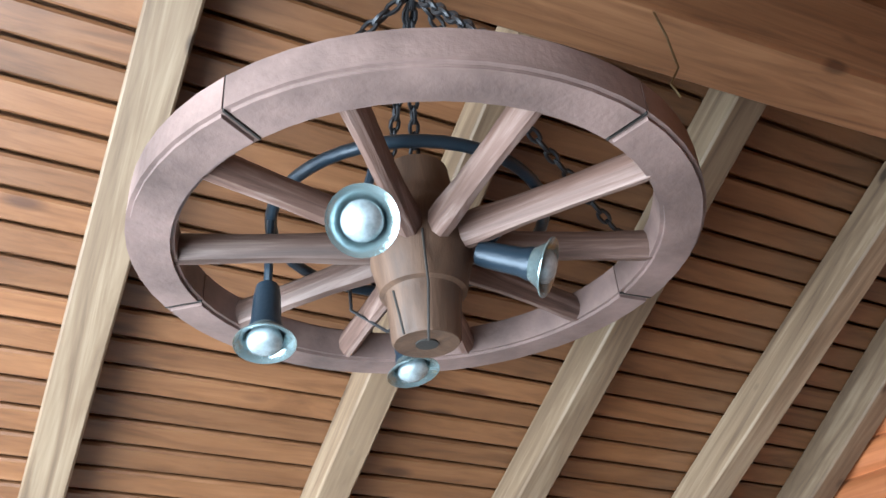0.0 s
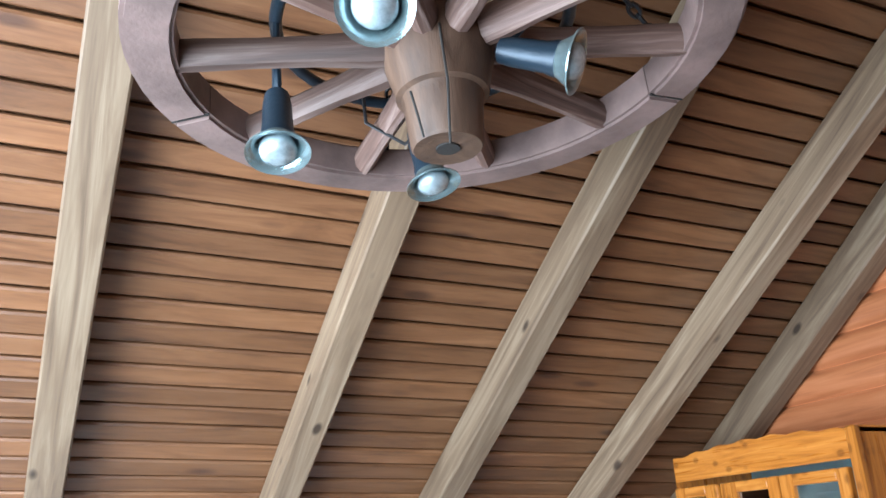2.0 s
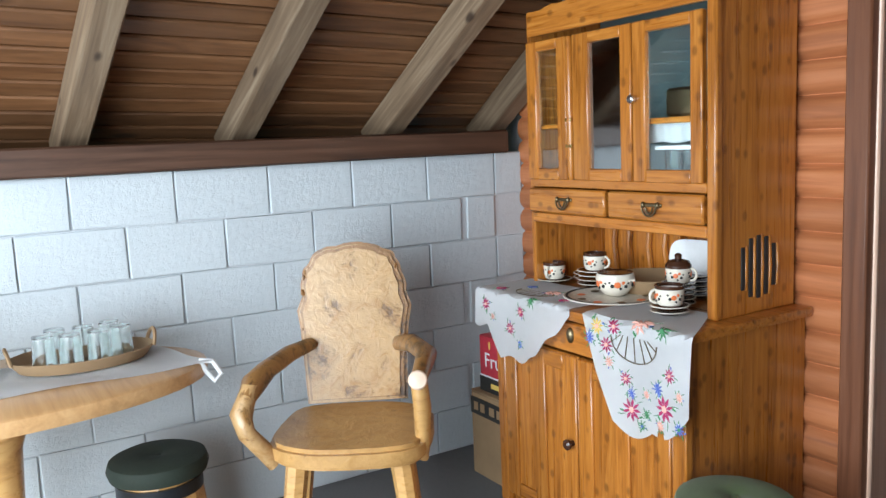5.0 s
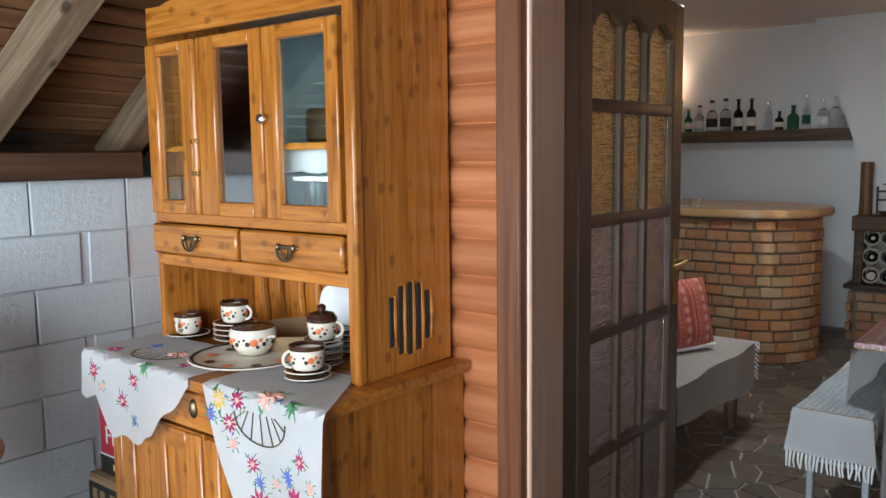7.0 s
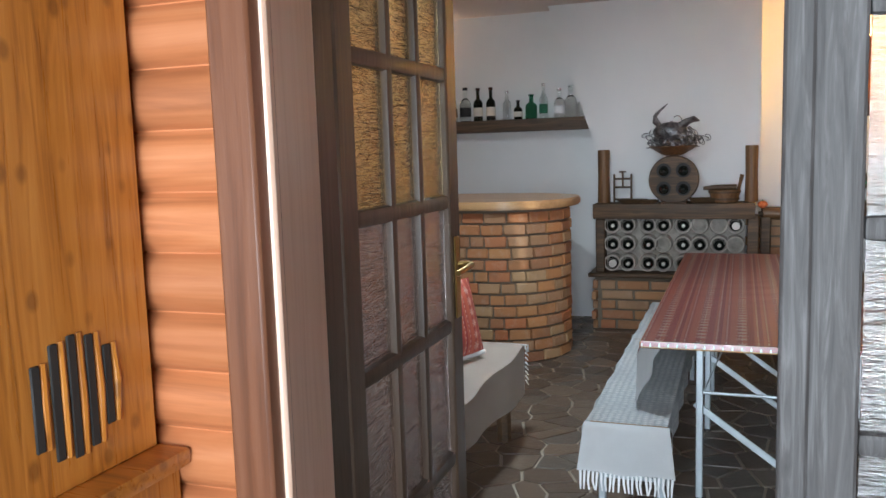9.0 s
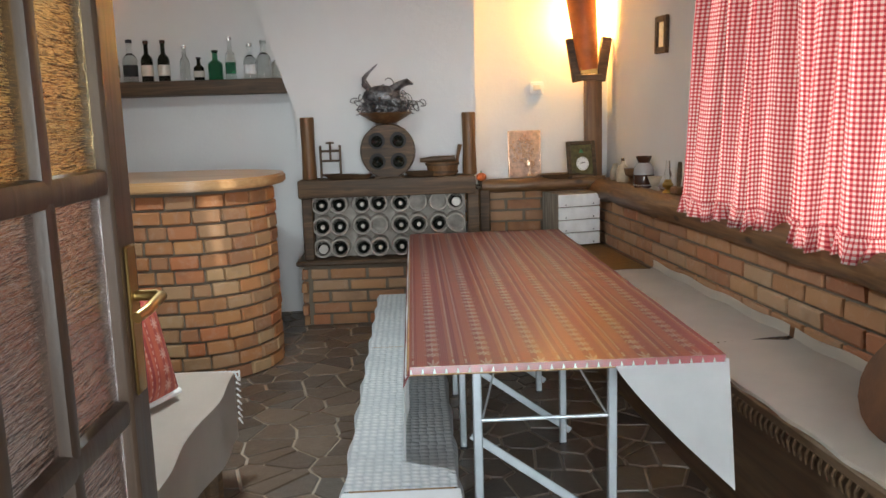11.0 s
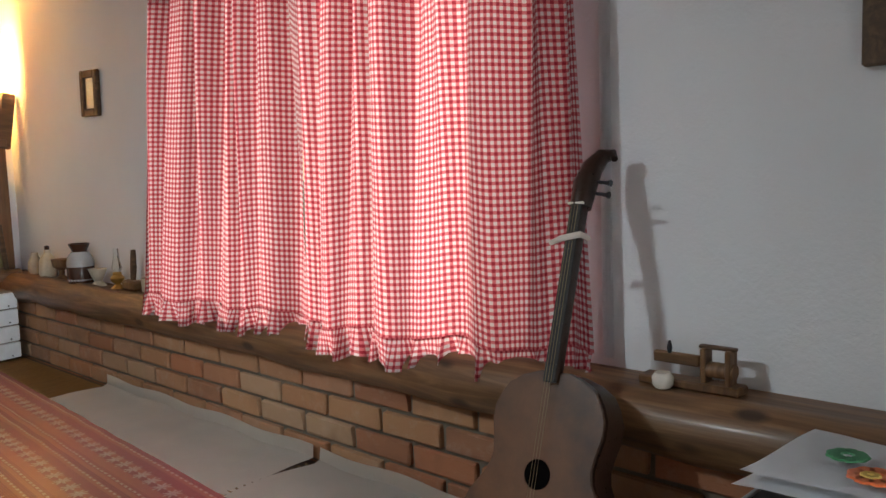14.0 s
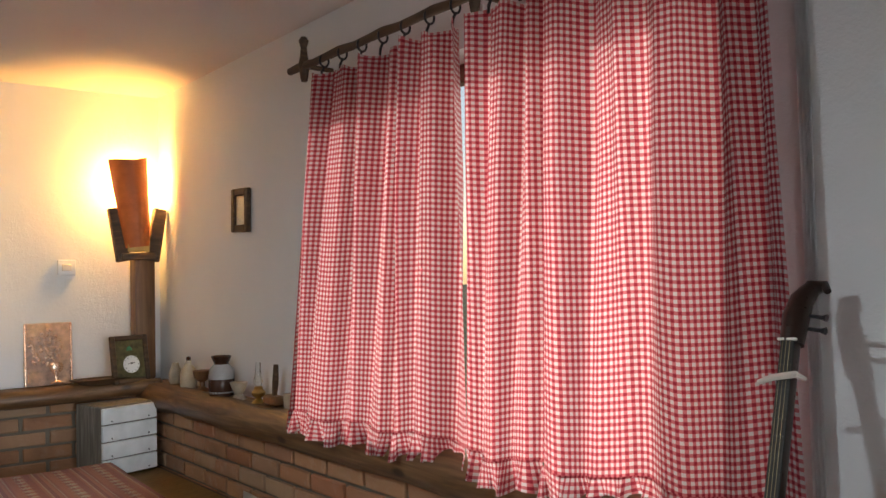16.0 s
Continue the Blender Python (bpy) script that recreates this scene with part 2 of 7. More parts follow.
M_CREAM = plain("cream_glaze", (0.74, 0.68, 0.58), 0.25)
M_BROWNGLAZE = plain("brown_glaze", (0.055, 0.022, 0.012), 0.2)
M_RED = plain("red_paint", (0.50, 0.03, 0.05), 0.5)
M_ORANGE = plain("orange_paint", (0.72, 0.17, 0.05), 0.45)
M_GREEN = plain("green_paint", (0.06, 0.24, 0.10), 0.5)
M_BLUE = plain("blue_thread", (0.10, 0.16, 0.48), 0.7)
M_YELLOW = plain("yellow_thread", (0.75, 0.52, 0.12), 0.7)
M_MAGENTA = plain("magenta_thread", (0.40, 0.025, 0.11), 0.7)
M_PEACH = plain("peach_thread", (0.80, 0.42, 0.34), 0.7)
M_WHITE = plain("white_paint", (0.78, 0.79, 0.80), 0.5)
M_CLAY = plain("cement_tube", (0.43, 0.39, 0.345), 0.85, 0, 0.2, 20, 0.003)
M_CARD = plain("cardboard", (0.30, 0.19, 0.10), 0.8, 0, 0.1)
M_TILE = plain("terracotta_shade", (0.50, 0.14, 0.035), 0.55, 0, 0.2)
M_VELVET = cloth("green_velvet", (0.085, 0.135, 0.04), 500, 0.001, 0.35)
M_LINEN = cloth("white_linen", (0.86, 0.87, 0.88))
M_RUNNER = cloth("cream_runner", (0.84, 0.75, 0.65), 420, 0.003)
M_GLASS = glass("clear_glass")
M_PANE = glass("hutch_pane", (0.84, 0.95, 0.95))
M_PANE.node_tree.nodes["Principled BSDF"].inputs["IOR"].default_value = 1.9
M_MIRROR = plain("mirror_pane", (0.42, 0.43, 0.43), 0.08, 1.0, 0.04, 3, 0.0)
# upper panes tinted amber for the warm lamplight behind, lower ones left mauve
M_RIPPLE = glass("amber_lamplit_ripple_glass", (0.97, 0.68, 0.28), ripple=0.007, stretch=(0.22, 0.22, 3.4))
M_RIPPLE_LOW = glass("mauve_ripple_glass", (0.84, 0.72, 0.70), ripple=0.006, stretch=(0.22, 0.22, 3.4))
M_RIPPLE_CLEAR = glass("clear_ripple_glass", (0.86, 0.84, 0.80), ripple=0.005, stretch=(0.3, 0.3, 3.0))
M_BOTTLE = glass("dark_bottle", (0.03, 0.04, 0.02), 0.02)
M_BOTTLEG = glass("green_bottle", (0.05, 0.30, 0.16), 0.02)
M_PAPER = plain("paper", (0.62, 0.52, 0.36), 0.8)
M_INK = plain("ink", (0.02, 0.018, 0.016), 0.7)

# ---- mesh helpers ----


def mesh_of(name, bm, material):
    me = bpy.data.meshes.new(name)
    bm.normal_update()
    bm.to_mesh(me)
    bm.free()
    me.materials.append(material)
    return me


def smooth(me, limit=40):
    me.polygons.foreach_set("use_smooth", [True] * len(me.polygons))
    me.set_sharp_from_angle(angle=radians(limit))
    return me


def part(name, bm, material, parent, label="", m=None, soft=True):
    """One mesh object under a thing or a part."""
    me = bm if isinstance(bm, bpy.types.Mesh) else mesh_of(name, bm, material)
    if soft and not isinstance(bm, bpy.types.Mesh):
        smooth(me)
    ob = new(name, me)
    ob.parent = parent
    if m is not None:
        ob.matrix_basis = m
    if label:
        tagged(ob, label)
    return ob


def thing(name, m, label, category, group="", kind=""):
    return_ob = new(name)
    return_ob.empty_display_size = 0.1
    return_ob.matrix_basis = m
    return tagged(return_ob, label, category, group, kind)


def solid(name, bm, material, m, label, category, group="", kind="", soft=True):
    """A thing of one mesh."""
    me = mesh_of(name, bm, material)
    if soft:
        smooth(me)
    ob = new(name, me)
    ob.matrix_basis = m
    return tagged(ob, label, category, group, kind)


def box(cx, cy, cz, sx, sy, sz, bevel=0.004, segs=1, bm=None, m=None):
    """A box with softened edges, added to bm."""
    b = bmesh.new()
    bmesh.ops.create_cube(b, size=1, matrix=Matrix.Translation((cx, cy, cz)) @ Matrix.Diagonal((sx, sy, sz, 1)))
    if bevel:
        bmesh.ops.bevel(b, geom=b.edges[:], offset=min(bevel, 0.45 * min(sx, sy, sz)), segments=segs, affect="EDGES", profile=0.6)
    if m is not None:
        b.transform(m)
    return join(bm, b)


def join(bm, b):
    if bm is None:
        return b
    me = bpy.data.meshes.new("tmp")
    b.to_mesh(me)
    b.free()
    bm.from_mesh(me)
    bpy.data.meshes.remove(me)
    return bm


def lathe(profile, segs=24, bm=None, m=None, cap=True):
    """Turns a profile of (radius, height) round z."""
    b = bmesh.new()
    rings = []
    for r, z in profile:
        rings.append([b.verts.new((r * math.cos(2 * math.pi * i / segs), r * math.sin(2 * math.pi * i / segs), z)) for i in range(segs)])
    for a, c in zip(rings, rings[1:]):
        for i in range(segs):
            b.faces.new((a[i], a[(i + 1) % segs], c[(i + 1) % segs], c[i]))
    if cap:
        b.faces.new(rings[0][::-1])
        b.faces.new(rings[-1])
    if m is not None:
        b.transform(m)
    return join(bm, b)


def tube(points, radius, segs=8, bm=None, closed=False):
    """A round bar along points; radius is a number or one for each point."""
    b = bmesh.new()
    pts = [Vector(p) for p in points]
    n = len(pts)
    radii = [radius] * n if isinstance(radius, (int, float)) else list(radius)
    side = None
    rings = []
    for i, p in enumerate(pts):
        if closed:
            d = pts[(i + 1) % n] - pts[i - 1]
        else:
            d = pts[min(i + 1, n - 1)] - pts[max(i - 1, 0)]
        d.normalize()
        if side is None:
            side = d.orthogonal().normalized()
        side = (side - d * side.dot(d)).normalized()
        up = d.cross(side)
        rings.append([b.verts.new(p + radii[i] * (math.cos(2 * math.pi * k / segs) * side + math.sin(2 * math.pi * k / segs) * up)) for k in range(segs)])
    pairs = list(zip(rings, rings[1:])) + ([(rings[-1], rings[0])] if closed else [])
    for a, c in pairs:
        for k in range(segs):
            b.faces.new((a[k], a[(k + 1) % segs], c[(k + 1) % segs], c[k]))
    if not closed:
        b.faces.new(rings[0][::-1])
        b.faces.new(rings[-1])
    return join(bm, b)


def prism(outline, z0, z1, bevel=0.0, bm=None, m=None):
    """An outline of (x, y) drawn up from z0 to z1."""
    b = bmesh.new()
    lo = [b.verts.new((x, y, z0)) for x, y in outline]
    hi = [b.verts.new((x, y, z1)) for x, y in outline]
    n = len(outline)
    b.faces.new(lo[::-1])
    b.faces.new(hi)
    for i in range(n):
        b.faces.new((lo[i], lo[(i + 1) % n], hi[(i + 1) % n], hi[i]))
    bmesh.ops.recalc_face_normals(b, faces=b.faces[:])
    if bevel:
        bmesh.ops.bevel(b, geom=[e for e in b.edges if abs(e.verts[0].co.z - e.verts[1].co.z) < 1e-6], offset=bevel, segments=2, affect="EDGES")
    if m is not None:
        b.transform(m)
    return join(bm, b)


def sheet(nu, nv, f, uv=None, thick=0.0):
    """A surface of nu x nv cells from f(u, v), u and v from 0 to 1, with uv in metres."""
    b = bmesh.new()
    lay = b.loops.layers.uv.new("uv")
    grid = [[b.verts.new(f(i / nu, j / nv)) for i in range(nu + 1)] for j in range(nv + 1)]
    for j in range(nv):
        for i in range(nu):
            fc = b.faces.new((grid[j][i], grid[j][i + 1], grid[j + 1][i + 1], grid[j + 1][i]))
            if uv:
                for lp, (a, c) in zip(fc.loops, ((i, j), (i + 1, j), (i + 1, j + 1), (i, j + 1))):
                    lp[lay].uv = uv(a / nu, c / nv)
    if thick:
        bmesh.ops.solidify(b, geom=b.faces[:], thickness=thick)
    return b


def wall_with_hole(name, m, width, height, thick, hole, material, label):
    """A wall in its own x-z plane with one opening (x0, x1, z0, z1); it is built of the pieces round it."""
    b = bmesh.new()
    x0, x1, z0, z1 = hole
    for a, c, d, e in ((0, x0, 0, height), (x1, width, 0, height), (x0, x1, 0, z0), (x0, x1, z1, height)):
        if c - a > 0.001 and e - d > 0.001:
            box((a + c) / 2, thick / 2, (d + e) / 2, c - a, thick, e - d, 0, 1, b)
    bmesh.ops.remove_doubles(b, verts=b.verts[:], dist=0.0005)
    return solid(name, b, material, m, label, "wall", kind="structure", soft=False)

# ---- structure: porch ----
PF = 0.21          # porch floor
RX0, RX1 = 2.95, 8.66   # room, front and back wall
RY1 = 4.35         # room, north wall
RZ = 2.72          # room ceiling
ALPHA = 3.43       # the window wall stands this many degrees off
WIN = pose(0, -0.404, 0, 0, 0, ALPHA)   # its own frame: x along the wall, y into the room

solid("ground", box(0, 0, -0.06, 300, 300, 0.1, 0), plain("yard_grass", (0.09, 0.12, 0.045), 0.9, 0, 0.4, 2), pose(0, 0, 0), "green grassy ground around the house", "ground", kind="structure")
solid("floor_porch", box(-0.25, 1.0, PF / 2 - 0.05, 6.3, 6.2, PF + 0.1, 0.01), M_CONC, pose(0, 0, 0), "bare grey concrete porch floor", "floor", kind="structure")

# block wall: mortar core, blocks proud of it
wall_block = solid("wall_north", box(-0.25, 3.72, 0.86, 6.2, 0.15, 1.32, 0), M_MORTARW, pose(0, 0, 0), "white-painted concrete block wall under the eaves", "wall", kind="structure", soft=False)


# roof frame: x along the boards, y up the slope, z out of the roof
SLOPE, SWING = 32.9, 4.6
ROOF = Matrix.Translation((0, 3.72, 1.62)) @ pose(0, 0, 0, 0, 0, 180) @ pose(0, 0, 0, SLOPE) @ pose(0, 0, 0, 0, 0, SWING)
# after the half turn x points to -x; boards and rafters are laid out along it


def roof_boards():
    b = bmesh.new()
    rnd = random.Random(4)
    pitch = 0.0835
    for i in range(-5, 56):
        y = (i + 0.5) * pitch
        box(0.4, y, 0.135 + rnd.uniform(-0.0015, 0.0015), 8.0, pitch - 0.010, 0.020, 0.006, 1, b)
    box(0.4, 2.1, 0.21, 8.2, 5.4, 0.02, 0, 1, b)
    return b


def board_material():
    """Stained boards, each with a tone of its own by its island."""
    k = Nodes("stained_roof_boards")
    geo = k.add("NewGeometry")
    c = k.add("TexCoord")
    add = k.add("VectorMath")
    add.operation = "MULTIPLY_ADD"
    sc = k.add("VectorMath")
    sc.operation = "SCALE"
    sc.inputs[0].default_value = (31, 17, 23)
    k.link(geo.outputs["Random Per Island"], sc.inputs["Scale"])
    k.link(c.outputs["Object"], add.inputs[0])
    add.inputs[1].default_value = (1.6, 13, 13)
    k.link(sc.outputs[0], add.inputs[2])
    v = add.outputs[0]
    rings = k.noise(v, 1.5, 5, 0.62, 1.2)
    fine = k.noise(v, 7, 3, 0.6)
    col = k.ramp(k.math("ADD", k.math("MULTIPLY", rings, 0.8), k.math("MULTIPLY", fine, 0.2)), [(0.22, (0.06, 0.023, 0.009)), (0.5, (0.16, 0.069, 0.028)), (0.8, (0.235, 0.112, 0.05))])
    vo = k.add("TexVoronoi", Scale=0.7)
    mp = k.add("VectorMath")
    mp.operation = "MULTIPLY"
    mp.inputs[1].default_value = (2.4, 0.85, 0.85)
    k.link(v, mp.inputs[0])
    k.link(mp.outputs[0], vo.inputs["Vector"])
    col = k.mix(k.math("MULTIPLY", k.ramp(vo.outputs["Distance"], [(0.07, (1, 1, 1)), (0.17, (0, 0, 0))]), 0.75), col, (0.04, 0.015, 0.008))
    hsv = k.add("HueSaturation", Saturation=1.0)
    k.link(k.math("ADD", k.math("MULTIPLY", geo.outputs["Random Per Island"], 0.5), 0.75), hsv.inputs["Value"])
    k.link(col, hsv.inputs["Color"])
    return k.done(hsv.outputs[0], k.math("ADD", k.math("MULTIPLY", fine, 0.25), 0.33), rings, 0.0015, Coat_Weight=0.12, Coat_Roughness=0.3)


M_BOARDS = board_material()
BOARD_TURN = Matrix.Translation((-0.7, 1.2, 0)) @ pose(0, 0, 0, 0, 0, -1.8) @ Matrix.Translation((0.7, -1.2, 0))
solid("ceiling_porch", roof_boards(), M_BOARDS, ROOF @ BOARD_TURN, "stained pine boards under the sloping porch roof", "ceiling", kind="structure", soft=False)
b = bmesh.new()
box(0.2, -1.15, 2.52, 7.6, 4.15, 0.03, 0, 1, b, Matrix.Translation((0, 0.75, 3.62)) @ pose(0, 0, 0, 32.9) @ Matrix.Translation((0, -0.9, -2.52)))
solid("roof_south_slope", b, M_BOARDS, pose(0, 0, 0), "stained boards of the far roof slope", "roof", kind="structure", soft=False)


def on_foot(x):
    """Place on the wall plate, in the roof's frame."""
    return ROOF.inverted() @ Vector((x, 3.72, 1.62))


for i, x in enumerate((-2.6, -1.98, -1.31, -0.69, -0.03, 0.695, 1.29, 1.935, 2.475)):
    f = on_foot(x)
    bm = box(-0.009, 1.9, 0.062, 0.094 if i != 4 else 0.107, 4.1, 0.124, 0.006, 1)
    r = solid("rafter", bm, M_RAFTER, ROOF @ Matrix.Translation(f) @ pose(0, 0, 0, 0, 0, -SWING if i == 8 else 0), "weathered greyish pine rafter under the roof boards", "rafter", "porch rafters")
solid("wall_plate_beam", box(0, 0, 0, 6.0, 0.17, 0.10, 0.008), M_PLATE, pose(-0.55, 3.665, 1.573), "dark brown timber wall plate on the block wall", "beam")
solid("purlin_beam", box(0, 0, 0, 6.2, 0.15, 0.26, 0.008), M_BEAM, pose(-0.45, 1.237, 3.06), "reddish brown timber purlin carrying the rafters", "beam")
solid("ridge_beam", box(0, 0, 0, 6.2, 0.14, 0.2, 0.008), M_PLATE, pose(-0.45, 0.72, 3.42), "dark brown ridge beam under the roof", "beam")

# log wall between porch and room, porch side; boards are laid on it at the end of the file
b = bmesh.new()
for y0, y1, z0, z1 in ((2.04, 3.64, PF, 3.9), (-2.2, 0.36, PF, 3.9), (0.36, 2.04, 2.22, 3.9)):
    box(2.63, (y0 + y1) / 2, (z0 + z1) / 2, 0.12, y1 - y0, z1 - z0, 0, 1, b)
wall_log = solid("wall_log", b, M_LOG, pose(0, 0, 0), "orange-stained half-log siding wall", "wall", kind="structure", soft=False)
wall_front = wall_with_hole("wall_front", pose(RX0, -0.5, 0, 0, 0, 90), 4.85, RZ, 0.26, (0.86, 2.66, 0.0, 2.2), M_WALL, "white plastered wall around the double door")
# unseen wall, raised and darkened to cut stray light on the roof
solid("wall_porch_south", box(-0.25, -2.25, 1.6, 6.2, 0.12, 3.0, 0), M_CASING, pose(0, 0, 0), "unseen brown timber wall added to keep light off the porch roof", "wall", kind="structure", soft=False)

# splayed door lining, casing, frame
g = thing("door_frame", pose(0, 0, 0), "brown casing and pale pine lining of the doorway", "door frame", kind="structure")
part("casing", box(2.535, 2.005, 1.21, 0.075, 0.075, 2.0, 0.006), M_CASING, g)
part("casing", box(2.535, 0.36, 1.21, 0.075, 0.08, 2.0, 0.006), M_CASING, g)
part("casing", box(2.535, 1.183, 2.215, 0.075, 1.563, 0.08, 0.006), M_CASING, g)
part("lining", box(0, 0, 0, 0.40, 0.03, 2.19, 0.006), M_PINK, g, "pale pine lining board", pose(2.72, 2.035, 1.10, 0, 0, 18.5))
part("lining", box(2.74, 0.375, 1.10, 0.33, 0.025, 2.17, 0.006), M_PINK, g, "pale pine lining board")
part("jamb", box(2.955, 2.12, 1.09, 0.09, 0.07, 2.18, 0.006), M_DOOR, g)
part("jamb", box(2.955, 0.42, 1.09, 0.09, 0.07, 2.18, 0.006), M_DOOR, g)
part("head", box(2.955, 1.27, 2.17, 0.09, 1.63, 0.06, 0.006), M_DOOR, g)
part("threshold", box(2.8, 1.27, PF / 2, 0.45, 1.7, PF - 0.01, 0.01), M_CONC, g, "grey concrete threshold step")


def door_leaf(name, m, label, material, lock=0.085, pane=None):
    """A glazed leaf in its own x-z plane, hinge at x = 0, 0.78 wide: stiles, rails, glazing bars and fifteen panes, the top ones arched."""
    g = thing(name, m, label, "door", kind="structure")
    W, H, T = 0.78, 2.12, 0.045
    xs = (0.085, 0.295, 0.485, 0.78 - lock)
    zs = (0.14, 0.575, 0.985, 1.36, 1.73, 2.03)
    part("stile", box(0.042, 0, H / 2, 0.085, T, H, 0.006), material, g)
    part("stile", box(W - lock / 2, 0, H / 2, lock, T, H, 0.006), material, g)
    part("bottom_rail", box((xs[0] + xs[3]) / 2, 0, 0.07, xs[3] - xs[0], T, 0.14, 0.005), material, g)
    top = bmesh.new()
    out = [(0.085, H), (0.085, 1.97)]
    for a, c in zip(xs, xs[1:]):
        x0, x1 = a + 0.012, c - 0.012
        out += [(x0, 1.97)] + [(x0 + (x1 - x0) * k / 8, 1.985 + 0.045 * math.sin(math.pi * k / 8)) for k in range(9)] + [(x1, 1.97)]
    out += [(xs[3], 1.97), (xs[3], H)]
    prism(out, -T / 2, T / 2, 0, top, pose(0, 0, 0, 90))
    part("top_rail", top, material, g, soft=False)
    for z in zs[1:5]:
        part("glazing_bar", box((xs[0] + xs[3]) / 2, 0, z, xs[3] - xs[0], T * 0.9, 0.042, 0.012, 2), material, g)
    for x in xs[1:3]:
        part("glazing_bar", box(x, 0, 1.06, 0.034, T * 0.86, 1.86, 0.010, 2), material, g)
    for i in range(3):
        for j in range(5):
            z0, z1 = zs[j], zs[j + 1]
            part("pane", box((xs[i] + xs[i + 1]) / 2, 0, (z0 + z1) / 2, xs[i + 1] - xs[i] - 0.01, 0.006, z1 - z0, 0), pane or (M_RIPPLE if j > 2 else M_RIPPLE_LOW), g, m=None, soft=False).visible_shadow = False
    return g


leaf = door_leaf("door_1", pose(3.0, 2.105, 0.015, 0, 0, 0), "open dark brown glazed door leaf with rippled panes", M_DOOR)
for s in (-1, 1):
    part("handle_plate", box(0.735, s * 0.026, 1.13, 0.04, 0.006, 0.25, 0.003), M_BRASS, leaf, "brass lever handle plate")
    h = tube([(0.735, s * 0.03, 1.17), (0.735, s * 0.065, 1.17), (0.725, s * 0.075, 1.17), (0.64, s * 0.078, 1.165), (0.615, s * 0.07, 1.16)], 0.009, 10)
    part("handle", h, M_BRASS, leaf, "brass lever handle")
leaf2 = door_leaf("door_2", pose(2.955, 0.42, 0.015, 0, 0, 90), "closed weathered grey glazed door leaf with rippled panes", M_DOORG, 0.12, M_RIPPLE_CLEAR)
part("cover_strip", box(0.765, 0.034, 1.06, 0.05, 0.022, 2.1, 0.006), M_DOORG, leaf2, "grey weathered cover strip")

# ---- structure: room ----
solid("floor", box((RX0 + RX1) / 2, 1.9, -0.06, RX1 - RX0 + 0.5, 5.6, 0.114, 0), M_GROUT, pose(0, 0, 0), "dark crazy-paving stone floor with pale joints", "floor", kind="structure")
solid("wall_back", box(RX1 + 0.1, 2.0, RZ / 2, 0.2, 5.2, RZ, 0), M_WALL, pose(0, 0, 0), "white plastered back wall", "wall", kind="structure", soft=False)
wall_window = wall_with_hole("wall_window", WIN @ pose(2.7, -0.28, 0), 6.3, RZ, 0.28, (2.03, 3.95, 0.98, 2.36), M_WALL, "white plastered wall with the curtained window")
solid("wall_far", box((RX0 + RX1) / 2, RY1 + 0.1, RZ / 2, RX1 - RX0 + 0.3, 0.2, RZ, 0), M_WALL, pose(0, 0, 0), "white plastered wall behind the bar", "wall", kind="structure", soft=False)
b = bmesh.new()
box((RX0 + RX1) / 2 - 0.05, 1.95, RZ + 0.06, RX1 - RX0 + 0.5, 5.4, 0.12, 0, 1, b)
solid("ceiling", b, M_CEIL, pose(0, 0, 0), "pinkish white plastered ceiling", "ceiling", kind="structure", soft=False)
# plaster body over the wine rack, wider at its top
b = prism([(1.138, 1.056), (2.44, 1.056), (2.44, 1.51), (2.83, RZ - 0.002), (1.138, RZ - 0.002)], 8.40, RX1 - 0.001, 0, None, Matrix(((0, 0, 1, 0), (1, 0, 0, 0), (0, 1, 0, 0), (0, 0, 0, 1))))
solid("wall_hood", b, M_WALL, pose(0, 0, 0), "white plastered sloping breast above the wine rack", "wall", kind="structure", soft=False)


def window(name, m, x0, x1, z0, z1, label):
    g = thing(name, m, label, "window", kind="structure")
    w, hgt, cx, cz = x1 - x0, z1 - z0, (x0 + x1) / 2, (z0 + z1) / 2
    for dx in (x0 + 0.035, x1 - 0.035, cx):
        part("window_frame", box(dx, 0, cz, 0.07, 0.06, hgt, 0.006), M_CASING, g)
    for dz in (z0 + 0.035, z1 - 0.035):
        part("window_frame", box(cx, 0, dz, w - 0.142, 0.058, 0.07, 0.006), M_CASING, g)
    for a, c in ((x0 + 0.07, cx - 0.035), (cx + 0.035, x1 - 0.07)):
        p = part("pane", box((a + c) / 2, 0.0, cz, c - a, 0.005, hgt - 0.14, 0), M_GLASS, g, soft=False)
        p.visible_shadow = False
    return g


window("window_1", WIN @ pose(0, -0.16, 0), 4.73, 6.65, 0.98, 2.36, "brown framed window behind the gingham curtains")

# ---- porch things ----


def frange(n):
    return [i / n for i in range(n + 1)]


def aim(at, way):
    """A pose at a place whose z axis points along way."""
    return Matrix.Translation(at) @ Vector(way).to_track_quat("Z", "Y").to_matrix().to_4x4()


